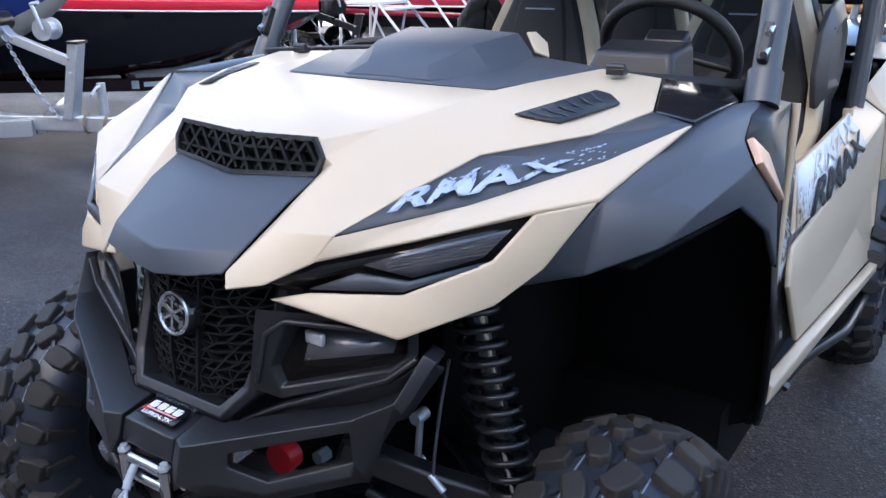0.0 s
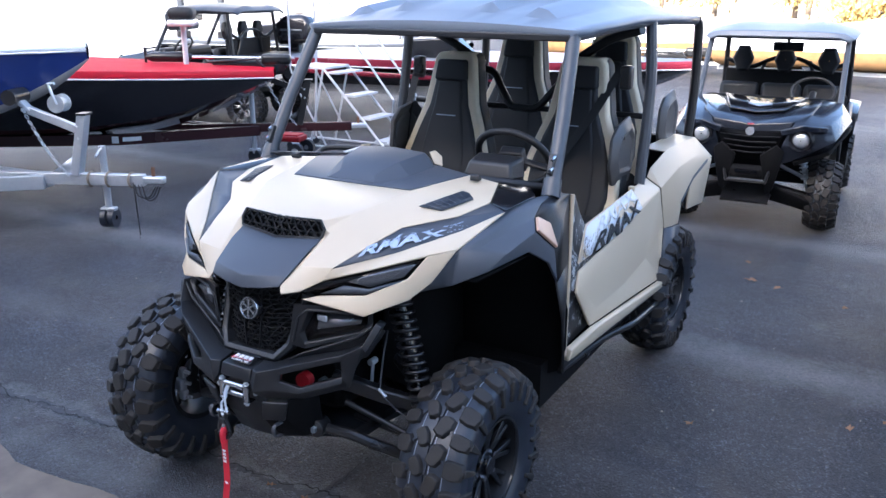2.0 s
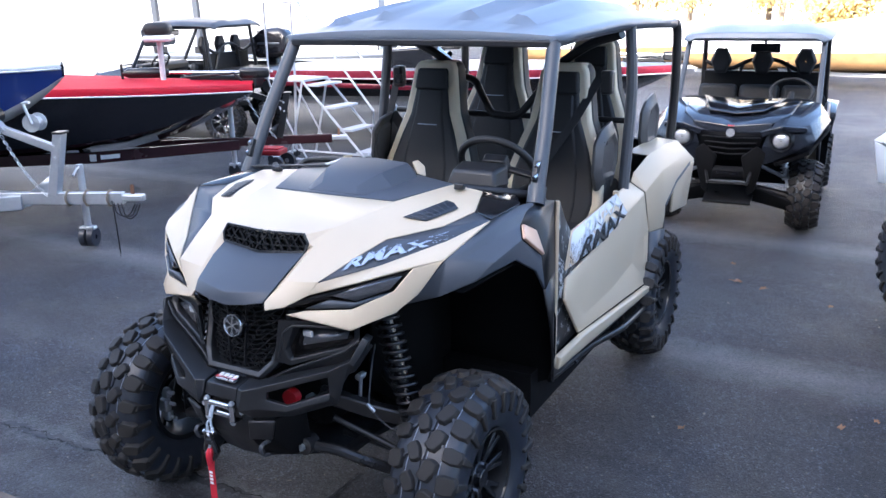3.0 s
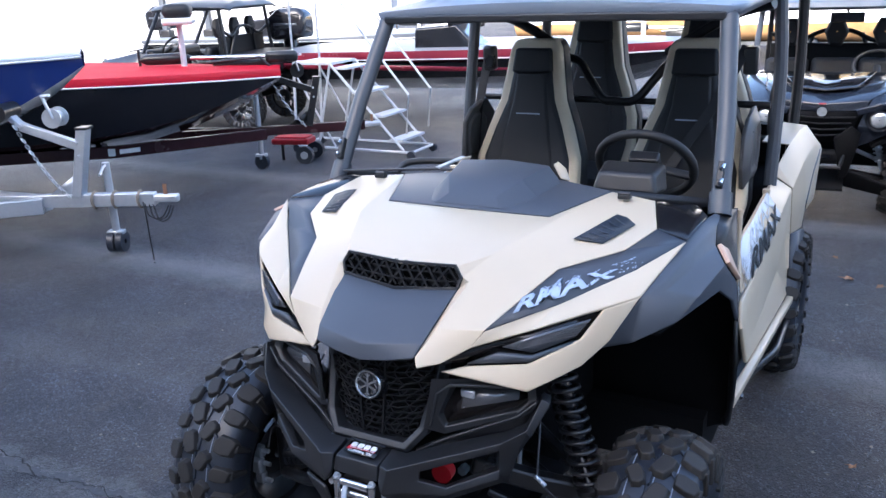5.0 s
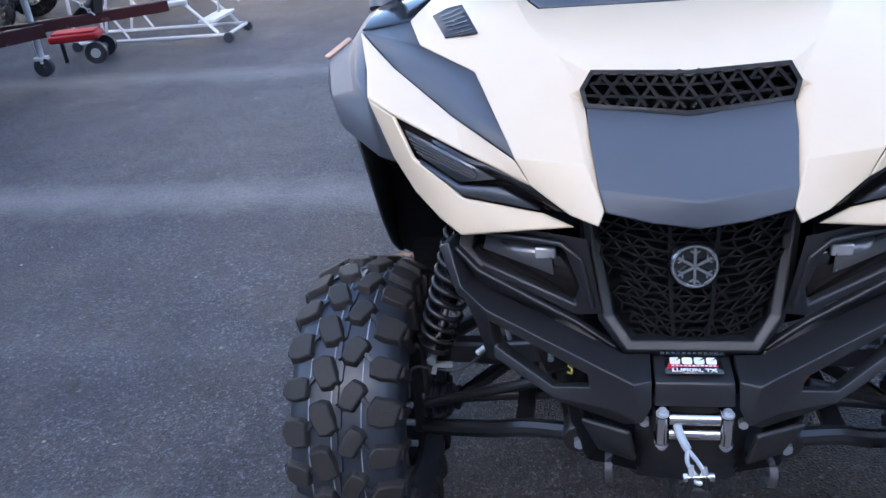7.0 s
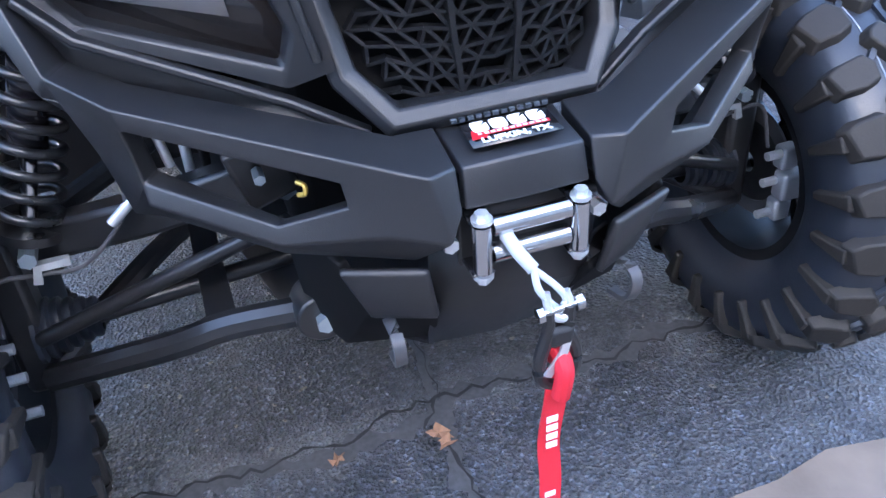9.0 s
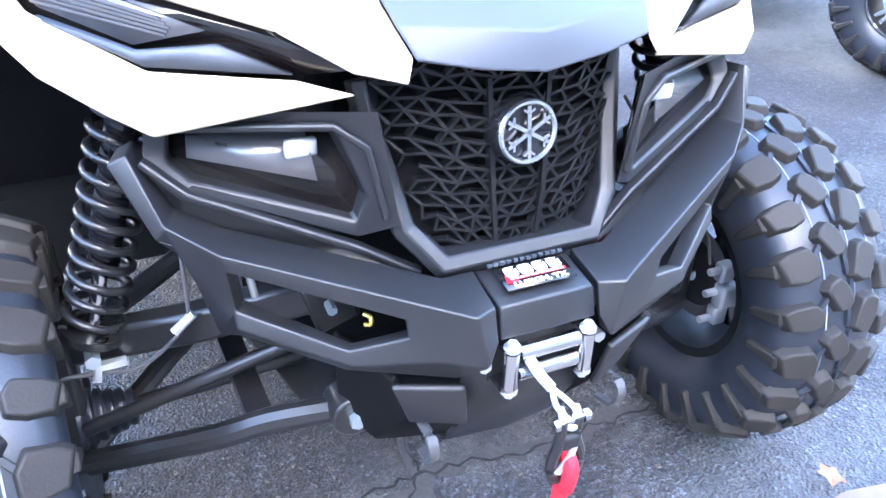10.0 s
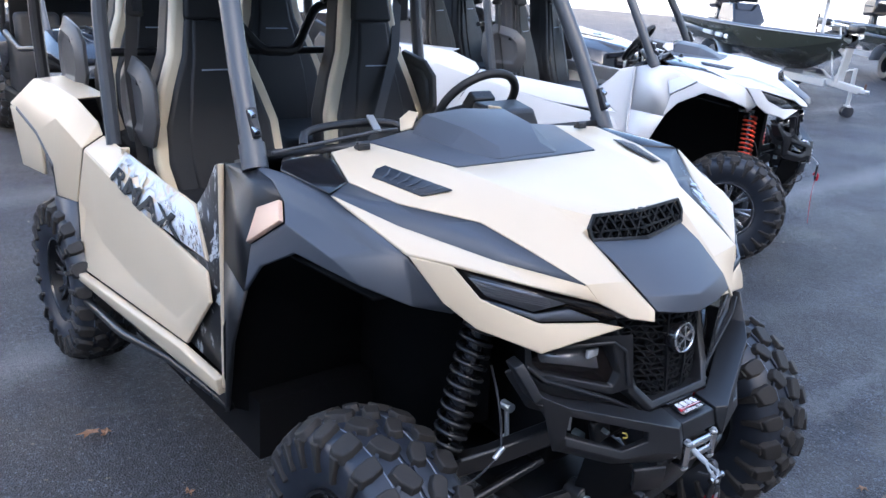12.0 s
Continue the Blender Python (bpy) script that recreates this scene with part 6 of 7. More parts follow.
    # outboard engine: cowl, leg and stripe
    om = part("outboard_motor", faces_bm([(-L - 0.55, y * 0.5, stern_z + 0.12) for y in (-0.4, 0.4)] + [(-L + 0.02, y * 0.5, stern_z + 0.16) for y in (-0.4, 0.4)] + [(-L - 0.62, y * 0.45, stern_z + 0.44) for y in (-0.4, 0.4)] + [(-L + 0.05, y * 0.4, stern_z + 0.49) for y in (-0.4, 0.4)] + [(-L - 0.45, y * 0.3, stern_z + 0.59) for y in (-0.4, 0.4)] + [(-L - 0.10, y * 0.3, stern_z + 0.61) for y in (-0.4, 0.4)], [(0, 1, 3, 2), (0, 2, 6, 4), (1, 5, 7, 3), (0, 4, 5, 1), (2, 3, 7, 6), (4, 6, 10, 8), (5, 9, 11, 7), (4, 8, 9, 5), (6, 7, 11, 10), (8, 10, 11, 9)]), M["gel_black"], b, "black outboard engine", bevel=0.07, seg=4)
    part("motor_leg", box_bm((-L - 0.30, 0, stern_z - 0.25), (0.22, 0.14, 0.85)), M["gel_black"], om, bevel=0.04)
    part("cowl_stripe", box_bm((-L - 0.28, 0, stern_z + 0.36), (0.40, 0.386, 0.03)), M["cage"], om, bevel=0.01)
    return b


def boat_trailer(name, label, m, L, mat, jack_x, beam=0.55, post_x=-1.12, post_mat=None, jack_top=0.72, twin=True, tip=0.0):
    t = thing(name, label, "boat trailer", m, "boats on trailers")
    part("tongue", sweep_bm([(tip, 0, 0.45), (-2.0, 0, 0.45)], rect_prof(0.075, 0.10)), mat, t, bevel=0.006)
    for s in (1, -1):
        part("side_rail", sweep_bm([(-1.1, 0.04 * s, 0.42), (-2.6, beam * s, 0.42), (-L, beam * s, 0.42)], rect_prof(0.07, 0.12)), mat, t, bevel=0.006)
        part("fender", faces_bm([(-L + 2.2 - 0.7 * math.cos(math.pi * i / 8), (beam + 0.12 + 0.26 * k) * s, 0.36 + 0.42 * math.sin(math.pi * i / 8)) for i in range(9) for k in (0, 1)], [(2 * i, 2 * i + 1, 2 * i + 3, 2 * i + 2) for i in range(8)]), mat, t, solid=0.01)
        w = lathe_bm([(-0.09, 0.16), (-0.10, 0.28), (-0.07, 0.325), (0.07, 0.325), (0.10, 0.28), (0.09, 0.16)], 32)
        wo = part("trailer_wheel", w, M["tyre"], t, "black trailer tyre")
        wo.matrix_local = pose(-L + 2.2, (beam + 0.25) * s, 0.325, 0, 0, 90)
    for xx in (-2.8, -L + 0.3, -L + 2.2):
        part("cross_member", sweep_bm([(xx, -beam, 0.40), (xx, beam, 0.40)], rect_prof(0.06, 0.08)), mat, t)
    # coupler, jack with wheel
    cp = part("coupler", box_bm((tip + 0.08, 0, 0.455), (0.20, 0.07, 0.06)), M["zinc"], t, bevel=0.015)
    part("coupler_latch", box_bm((tip + 0.08, 0, 0.52), (0.03, 0.02, 0.09)), M["rust"], cp, bevel=0.005)
    j = part("jack", rod_bm((jack_x, 0.09, 0.12), (jack_x, 0.09, jack_top), 0.030, n=16), M["zinc"], t, "swivel jack with a small wheel")
    part("jack_handle", tube_bm([(jack_x, 0.09, jack_top - 0.02), (jack_x + 0.02, 0.0, jack_top - 0.02), (jack_x + 0.03, -0.09, jack_top - 0.06)], 0.010), M["zinc"], j)
    part("jack_fork", box_bm((jack_x, 0.09, 0.165), (0.13, 0.07, 0.03)), M["zinc"], j, bevel=0.006)
    for d in (-0.035, 0.035) if twin else (0.0,):
        bm = lathe_bm([(-0.025, 0.02), (-0.025, 0.085), (0.025, 0.085), (0.025, 0.02)], 24)
        o = part("jack_wheel", bm, M["tyre"], j, "small black wheel")
        o.matrix_local = pose(jack_x + d, 0.09, 0.087, 0, 0, 0 if twin else 60)
    # winch post
    pm = post_mat or mat
    x0 = post_x
    post = part("winch_post", sweep_bm([(x0, 0, 0.48), (x0 + 0.12, 0, 1.0)], rect_prof(0.075, 0.10)), pm, t, "bow winch post", bevel=0.006)
    part("post_cap", box_bm((x0 + 0.125, 0, 1.005), (0.09, 0.115, 0.018)), M["steel"], post)
    part("post_gusset", faces_bm([(x0 - 0.02, -0.005, 0.50), (x0 - 0.22, -0.005, 0.50), (x0 + 0.01, -0.005, 0.66)], [(0, 1, 2)]), pm, post, solid=0.012)
    for dz in (0.80, 0.90):
        part("clamp_bolt", rod_bm((x0 + 0.075, -0.075, dz), (x0 + 0.075, 0.075, dz), 0.011, n=8), M["zinc"], post)
    part("winch_arm", sweep_bm([(x0 + 0.09, 0, 0.86), (x0 - 0.36, 0, 1.03)], rect_prof(0.055, 0.065)), pm, t, bevel=0.006)
    wn = part("winch_drum", rod_bm((x0 - 0.08, -0.05, 1.09), (x0 - 0.08, 0.05, 1.09), 0.045, n=24), M["zinc"] if not post_mat else M["steel"], t, "hand winch")
    for s in (-0.055, 0.055):
        part("winch_cheek", rod_bm((x0 - 0.08, s - 0.004, 1.09), (x0 - 0.08, s + 0.004, 1.09), 0.074, n=24), M["zinc"] if not post_mat else M["steel"], wn)
    part("winch_crank", tube_bm([(x0 - 0.06, -0.08, 1.09), (x0 - 0.10, -0.10, 1.26), (x0 - 0.02, -0.14, 1.27)], 0.012), M["zinc"], wn)
    part("roller_bracket", sweep_bm([(x0 - 0.34, 0, 1.02), (x0 - 0.44, 0, 1.13)], rect_prof(0.08, 0.03)), pm, t, bevel=0.004)
    part("bow_roller", rod_bm((x0 - 0.46, -0.11, 1.14), (x0 - 0.46, 0.11, 1.14), 0.065, n=20), M["steel"], t, "black rubber bow roller")
    bm = bmesh.new()
    a, b = Vector((x0 - 0.40, -0.05, 1.08)), Vector((x0 - 0.05, -0.07, 0.50))
    for k in range(16):
        p = a.lerp(b, k / 15) + Vector((0, 0, -0.06 * math.sin(math.pi * k / 15)))
        rot = Euler((0, 0.9, 0.0 if k % 2 else 1.57)).to_matrix()
        ring = [rot @ Vector((0.024 * math.cos(q), 0.014 * math.sin(q), 0)) + p for q in [2 * math.pi * i / 8 for i in range(8)]]
        sweep_bm(ring, ring_prof(0.005, 5), bm, closed=True, up=rot @ Vector((0, 0, 1)))
    part("safety_chain", bm, M["zinc"], t, "steel safety chain", smooth=60)
    return t


# silver trailer with the navy boat: the tongue points to +x
silver_trailer = boat_trailer("boat_trailer", "galvanised silver boat trailer on its jack wheel", pose(-3.50, 2.42, 0.02, 0, 0, 24), 7.5, M["zinc"], -0.62, post_x=-0.82, tip=-0.22)
part("side_reflector", lathe_bm([(-0.004, 0.005), (-0.006, 0.028), (0.006, 0.028), (0.008, 0.005)], 20), M["amber"], silver_trailer, "amber side reflector").matrix_local = pose(-2.02, -0.36, 0.42, 0, 0, 72) @ Matrix.Diagonal((1, 1.7, 0.8, 1))
for k in range(3):
    part("plug_wire", tube_bm([(-0.30 + 0.03 * k, -0.03, 0.43), (-0.27 + 0.04 * k, -0.05, 0.33 - 0.02 * k), (-0.18 + 0.03 * k, -0.04, 0.31), (-0.12 + 0.02 * k, -0.02, 0.40)], 0.006, 4), M["steel"], silver_trailer, "looped black plug wire")
for x in (-0.70, -0.54, -0.34):
    part("rope_lashing", lathe_bm([(x - 0.012, 0.060), (x, 0.074), (x + 0.012, 0.060)], 14), M["trunk"], silver_trailer, "rope lashing round the tongue").matrix_local = pose(0, 0, 0.45)
boat("boat", "navy and white fishing boat on a silver trailer", pose(-4.44, 2.48, 0.0, 0, 0, 26), 6.2, M["navy"], M["gel_white"], M["gel_white"], M["gel_white"], bow_z=1.54, stern_z=1.46, keel=0.72, band=0.030, bass=False, blunt=0.02, chine=0.02)
black_trailer = boat_trailer("boat_trailer", "black boat trailer with a swivel jack wheel", pose(-4.03, 5.76, 0, 0, 0, 36.6), 7.5, M["maroon"], -1.18, post_x=-0.62, post_mat=M["steel"], jack_top=0.98, twin=False)
bm = box_bm((-2.62, -0.60, 0.425), (0.07, 0.004, 0.075))
box_bm((-2.45, -0.55, 0.425), (0.20, 0.004, 0.045), bm, Euler((0, 0, 0.35)).to_matrix())
part("maker_mark", bm, M["print"], black_trailer, "plain white mark on the rail", smooth=0)
boat("boat", "red and black bass boat on a black trailer", pose(-4.58, 5.05, 0, 0, 0, 36.6), 6.2, M["gel_black"], M["gel_black"], M["gel_red"], M["deck_red"], bow_z=1.14, stern_z=1.37, beam=1.04, keel=0.40, band=0.075, chine=0.2)
boat("boat", "red and grey bass boat parked at the back of the yard", pose(-0.85, 9.35, -0.05, 0, 0, 8), 6.0, M["gel_black"], M["gel_black"], M["gel_maroon"], M["roof"], bow_z=1.16, stern_z=1.1, keel=0.5, band=0.10)

back_boat = boat("boat", "black bass boat with tall anchor poles behind the others", pose(-5.2, 11.0, 0, 0, 0, 8), 6.0, M["gel_black"], M["gel_black"], M["cage"], M["roof"], bow_z=1.12, stern_z=1.1, keel=0.5, band=0.06)
for x in (-5.85, -4.9):
    pole = part("anchor_pole", sweep_bm([(x, -0.5, 1.05), (x - 0.04, -0.5, 2.0), (x - 0.09, -0.5, 2.75)], rect_prof(0.12, 0.09)), M["cage"], back_boat, "dark folded anchor pole", bevel=0.01)
    part("pole_bracket", box_bm((x, -0.5, 1.15), (0.22, 0.16, 0.22)), M["steel"], pole, bevel=0.02)


# ---- rolling warehouse ladder ----
def rolling_ladder(m):
    t = thing("rolling_ladder", "white steel rolling warehouse ladder with handrails", "ladder", m)
    steps = 4
    run, rise, W = 0.235, 0.27, 0.54
    for s in (1, -1):
        y = s * W / 2
        part("stringer", tube_bm([(0, y, 0.10), (-run * steps, y, rise * steps)], 0.016), M["ladder"], t)
        part("handrail", tube_bm([(0.05, y, 0.30), (0.10, y, 0.75), (-run * steps * 0.6, y, rise * steps * 0.6 + 0.9), (-run * steps, y, rise * steps + 0.95), (-run * steps - 0.52, y, rise * steps + 0.95), (-run * steps - 0.52, y, rise * steps)], 0.014), M["ladder"], t)
        part("base_rail", tube_bm([(0.10, y, 0.08), (-1.52, y, 0.08)], 0.016), M["ladder"], t)
        part("rear_leg", tube_bm([(-run * steps - 0.52, y, rise * steps), (-1.52, y, 0.08)], 0.016), M["ladder"], t)
        part("brace", tube_bm([(-run * steps, y, rise * steps), (-run * steps - 0.25, y, 0.08)], 0.014), M["ladder"], t)
        part("brace", tube_bm([(-run * steps - 0.52, y, rise * steps * 0.9), (-run * steps, y, 0.1)], 0.012), M["ladder"], t)
        for xx in (0.10, -1.52):
            part("caster", rod_bm((xx, y - 0.02, 0.05), (xx, y + 0.02, 0.05), 0.05, n=16), M["tyre"], t)
    for i in range(steps):
        part("step", box_bm((-run * (i + 0.4), 0, rise * (i + 0.8)), (0.18, W, 0.025)), M["ladder"], t)
    part("platform", box_bm((-run * steps - 0.26, 0, rise * steps), (0.54, W, 0.03)), M["ladder"], t)
    part("base_rail", tube_bm([(-1.52, -W / 2, 0.08), (-1.52, W / 2, 0.08)], 0.016), M["ladder"], t)
    part("base_rail", tube_bm([(0.10, -W / 2, 0.08), (0.10, W / 2, 0.08)], 0.016), M["ladder"], t)
    return t


rolling_ladder(pose(-3.75, 6.37, 0, 0, 0, 1))


# ---- other side-by-sides ----
def side_by_side(m, label, paint, low, roofm, rim_mat):
    """Three-seat side-by-side with round headlights; its nose points to -y, origin under the front axle."""
    t = thing("utility_vehicle", label, "utility vehicle", m, "parked off-road vehicles")
    for s in (1, -1):
        for y in (0, 1.85):
            wheel(t, "front_wheel" if y == 0 else "rear_wheel", 0.60 * s, y, 0.315, s, R=0.315, W=0.23, rim_mat=rim_mat, detail=0)
        # fender shell arching over the wheel, with the headlight scooped into its front
        v = [(0.30, -0.46, 0.92), (0.44, -0.44, 0.94), (0.60, -0.30, 0.97), (0.66, 0.05, 1.02), (0.64, 0.34, 1.08),
             (0.34, -0.42, 1.00), (0.44, -0.22, 1.03), (0.48, 0.34, 1.10),
             (0.26, -0.48, 0.80), (0.50, -0.44, 0.76), (0.66, -0.34, 0.84), (0.73, -0.05, 0.94), (0.74, 0.30, 0.93), (0.70, 0.46, 0.84),
             (0.24, -0.44, 0.62), (0.34, -0.42, 0.66), (0.60, -0.34, 0.74), (0.70, 0.44, 0.50), (0.62, 0.44, 1.05)]
        f = [(0, 1, 6, 5), (1, 2, 3, 6), (6, 3, 4, 7), (2, 10, 11, 3), (3, 11, 12, 4), (4, 12, 13, 18), (8, 9, 1, 0), (9, 10, 2, 1), (14, 15, 9, 8), (15, 16, 10, 9), (4, 18, 7)]
        part("front_fender", faces_bm(v, f, sx=s), paint, t, "glossy arched front fender", smooth=40, solid=0.02, bevel=0.012, seg=3)
        part("fender_lip", sweep_bm([(0.36 * s, -0.40, 0.64), (0.60 * s, -0.33, 0.74), (0.70 * s, -0.10, 0.88), (0.72 * s, 0.20, 0.89), (0.70 * s, 0.42, 0.72), (0.70 * s, 0.46, 0.45)], rect_prof(0.05, 0.03)), low, t, "matt black wheel arch lip", smooth=40)
        hl = part("headlight", lathe_bm([(-0.035, 0.005), (-0.03, 0.05), (-0.01, 0.068), (0.02, 0.072)], 28), M["headlamp"], t, "round clear headlight in a dark housing", smooth=50)
        hl.matrix_local = pose(0.40 * s, -0.462, 0.85, 0, 0, 90)
        part("headlight_ring", lathe_bm([(-0.025, 0.070), (-0.03, 0.088), (0.03, 0.105), (0.04, 0.07)], 28), M["gloss"], hl, smooth=50)
        part("headlight_brow", sweep_bm([(0.24 * s, -0.49, 0.90), (0.40 * s, -0.50, 0.955), (0.58 * s, -0.36, 0.93)], rect_prof(0.03, 0.05)), paint, t, smooth=40, bevel=0.008)
        part("nose_blade", faces_bm([(0.10, -0.50, 0.70), (0.27, -0.49, 0.62), (0.29, -0.47, 0.74), (0.22, -0.50, 0.80), (0.17, -0.46, 0.36), (0.22, -0.44, 0.40)], [(0, 1, 2, 3), (0, 4, 5, 1)], sx=s), low, t, "black V-shaped nose blade", solid=0.03, bevel=0.01, seg=2)
        part("front_pillar", tube_bm([(0.62 * s, 0.36, 1.05), (0.60 * s, 0.70, 1.62)], 0.026), M["cage"], t)
        part("rear_pillar", tube_bm([(0.60 * s, 1.62, 1.62), (0.62 * s, 1.70, 0.85)], 0.026), M["steel"], t)
        part("roof_rail", tube_bm([(0.60 * s, 0.70, 1.62), (0.60 * s, 1.62, 1.62)], 0.026), M["cage"], t)
        part("door_rail", tube_bm([(0.64 * s, 0.5, 0.92), (0.68 * s, 0.95, 0.86), (0.66 * s, 1.45, 0.95)], 0.022), M["steel"], t)
        part("rear_fender", faces_bm([(0.50, 1.42, 0.90), (0.74, 1.45, 0.86), (0.50, 1.85, 0.98), (0.75, 1.85, 0.94), (0.50, 2.30, 0.92), (0.73, 2.28, 0.86), (0.72, 1.40, 0.62), (0.72, 2.36, 0.66)], [(0, 1, 3, 2), (2, 3, 5, 4), (0, 6, 1), (4, 5, 7)], sx=s), paint, t, smooth=40, solid=0.02, bevel=0.012, seg=3)
        part("side_sill", box_bm((0.62 * s, 0.95, 0.40), (0.18, 1.1, 0.14)), low, t, bevel=0.03)
        part("half_door", faces_bm([(0.67, 0.50, 0.46), (0.69, 0.95, 0.46), (0.67, 1.42, 0.48), (0.65, 1.44, 0.93), (0.69, 0.95, 0.84), (0.65, 0.50, 0.90)], [(0, 1, 4, 5), (1, 2, 3, 4)], sx=s), M["grille"], t, "black half door", smooth=40, solid=0.03, bevel=0.012)
        part("lower_arm", tube_bm([(0.16 * s, -0.06, 0.36), (0.50 * s, -0.02, 0.29)], 0.035), M["steel"], t)
        part("upper_arm", tube_bm([(0.20 * s, -0.04, 0.56), (0.50 * s, 0, 0.42)], 0.016), M["zinc"], t)
        part("skirt_flap", faces_bm([(0.20, -0.34, 0.42), (0.52, -0.30, 0.30), (0.52, -0.24, 0.20), (0.18, -0.28, 0.28)], [(0, 1, 2, 3)], sx=s), low, t, "black arm guard", solid=0.03, bevel=0.01)
        sh = part("shock", rod_bm((0.47 * s, -0.10, 0.38), (0.36 * s, -0.04, 0.78), 0.018), M["zinc"], t, "grey shock")
        part("shock_coil", sweep_bm([(0.45 * s - 0.07 * s * i / 60 + 0.034 * math.cos(i * 0.9), -0.09 + 0.03 * i / 60 + 0.034 * math.sin(i * 0.9), 0.44 + 0.27 * i / 60) for i in range(61)], ring_prof(0.007, 6)), M["zinc"], sh, smooth=60)
    # hood: flat front, sunken tray, dark rear deck
    hv = [(0.0, -0.47, 0.96), (0.32, -0.44, 0.99), (0.0, -0.30, 1.00), (0.26, -0.28, 1.03), (0.0, 0.34, 1.05), (0.48, 0.34, 1.10), (0.44, -0.20, 1.035), (0.0, -0.49, 0.90), (0.30, -0.46, 0.91)]
    hd = part("hood", faces_bm(hv, [(0, 1, 3, 2), (1, 6, 3), (3, 6, 5), (2, 3, 5, 4), (0, 7, 8, 1)], True), paint, t, "glossy hood", smooth=20, solid=0.02, bevel=0.012, seg=3)
    part("hood_deck", faces_bm([(0.0, -0.24, 1.035), (0.22, -0.22, 1.06), (0.36, 0.30, 1.125), (0.0, 0.30, 1.09)], [(0, 1, 2, 3)], True), M["gloss"], hd, "gloss black hood deck", solid=0.012, bevel=0.006)
    part("hood_badge", faces_bm([(-0.10, -0.05, 1.075), (0.10, -0.05, 1.075), (0.0, -0.12, 1.062)], [(0, 1, 2)]), M["decal"], hd, "small pale triangular mark", solid=0.012)
    gr = part("grille", faces_bm([(-0.27, -0.475, 0.90), (0.27, -0.475, 0.90), (0.22, -0.47, 0.76), (0.08, -0.45, 0.66), (-0.08, -0.45, 0.66), (-0.22, -0.47, 0.76)], [(0, 1, 2, 3, 4, 5)]), M["liner"], t, "black recessed grille", solid=0.02)
    for k in range(4):
        part("grille_bar", sweep_bm([(-0.24 + 0.03 * k, -0.485, 0.865 - 0.045 * k), (0, -0.495, 0.855 - 0.045 * k), (0.24 - 0.03 * k, -0.485, 0.865 - 0.045 * k)], rect_prof(0.012, 0.010)), M["steel"], gr)
    part("emblem", rod_bm((0, -0.515, 0.905), (0, -0.49, 0.905), 0.036, n=24), M["headlamp"], t, "round silver emblem")
    part("emblem_mark", box_bm((0.0, -0.50, 0.965), (0.05, 0.02, 0.008)), M["red"], t)
    bp = part("bumper", box_bm((0, -0.45, 0.55), (0.30, 0.08, 0.12)), low, t, "black moulded bumper", bevel=0.04, seg=3)
    part("bumper_slot", box_bm((0, -0.492, 0.56), (0.18, 0.012, 0.030)), M["gloss"], bp)
    part("bumper_bar", tube_bm([(-0.20, -0.45, 0.64), (-0.16, -0.48, 0.47), (0.16, -0.48, 0.47), (0.20, -0.45, 0.64)], 0.016), M["steel"], bp)
    part("skid_plate", box_bm((0, -0.30, 0.34), (0.40, 0.30, 0.02), rot=Euler((0.4, 0, 0)).to_matrix()), M["steel"], t)
    part("floor_pan", box_bm((0, 0.95, 0.40), (1.2, 1.5, 0.10)), M["liner"], t, bevel=0.02)
    part("firewall", box_bm((0, 0.30, 0.72), (1.1, 0.04, 0.60)), M["liner"], t)
    part("dash", box_bm((0, 0.42, 1.02), (1.16, 0.16, 0.16)), low, t, bevel=0.05, seg=3)
    part("cargo_bed", box_bm((0, 1.98, 0.90), (1.24, 0.80, 0.24)), low, t, "black cargo bed", bevel=0.04)
    part("cab_back", box_bm((0, 1.56, 1.0), (1.18, 0.03, 0.50)), M["grille"], t, "black cab back panel", bevel=0.01)
    part("bench", box_bm((0, 1.15, 0.72), (1.18, 0.46, 0.14)), M["fabric"], t, bevel=0.05, seg=3)
    for x in (-0.41, 0.0, 0.41):
        part("seat_back", box_bm((x, 1.36, 0.92), (0.39, 0.12, 0.42), rot=Euler((-0.15, 0, 0)).to_matrix()), M["fabric2"], t, "black seat back", bevel=0.05, seg=3)
        h = part("headrest", lathe_bm([(-0.04, 0.01), (-0.045, 0.12), (-0.01, 0.15), (0.04, 0.145), (0.045, 0.01)], 6), M["fabric2"], t, "black six-sided headrest", bevel=0.012)
        h.matrix_local = pose(x, 1.46, 1.36, 0, 0, 90) @ Matrix.Diagonal((1, 0.72, 1.0, 1))
    part("cage_bar", tube_bm([(-0.60, 1.64, 1.34), (-0.36, 1.62, 1.26), (-0.12, 1.60, 1.36), (0.12, 1.60, 1.36), (0.36, 1.62, 1.26), (0.60, 1.64, 1.34)], 0.022, 4), M["steel"], t, "bent black headrest bar")
    for x in (-0.20, 0.22):
        part("cage_brace", tube_bm([(x, 1.62, 1.34), (x * 1.6, 1.58, 1.0)], 0.020), M["steel"], t)
    part("cage_bar", tube_bm([(-0.60, 0.70, 1.62), (0.60, 0.70, 1.62)], 0.026), M["cage"], t)
    part("cage_bar", tube_bm([(-0.60, 1.62, 1.62), (0.60, 1.62, 1.62)], 0.026), M["cage"], t)
    part("mirror", box_bm((0.09, 0.74, 1.53), (0.27, 0.03, 0.085)), M["gloss"], t, "wide rear-view mirror", bevel=0.014, seg=3)
    part("mirror_stem", rod_bm((0.09, 0.74, 1.56), (0.09, 0.71, 1.63), 0.012), M["steel"], t)
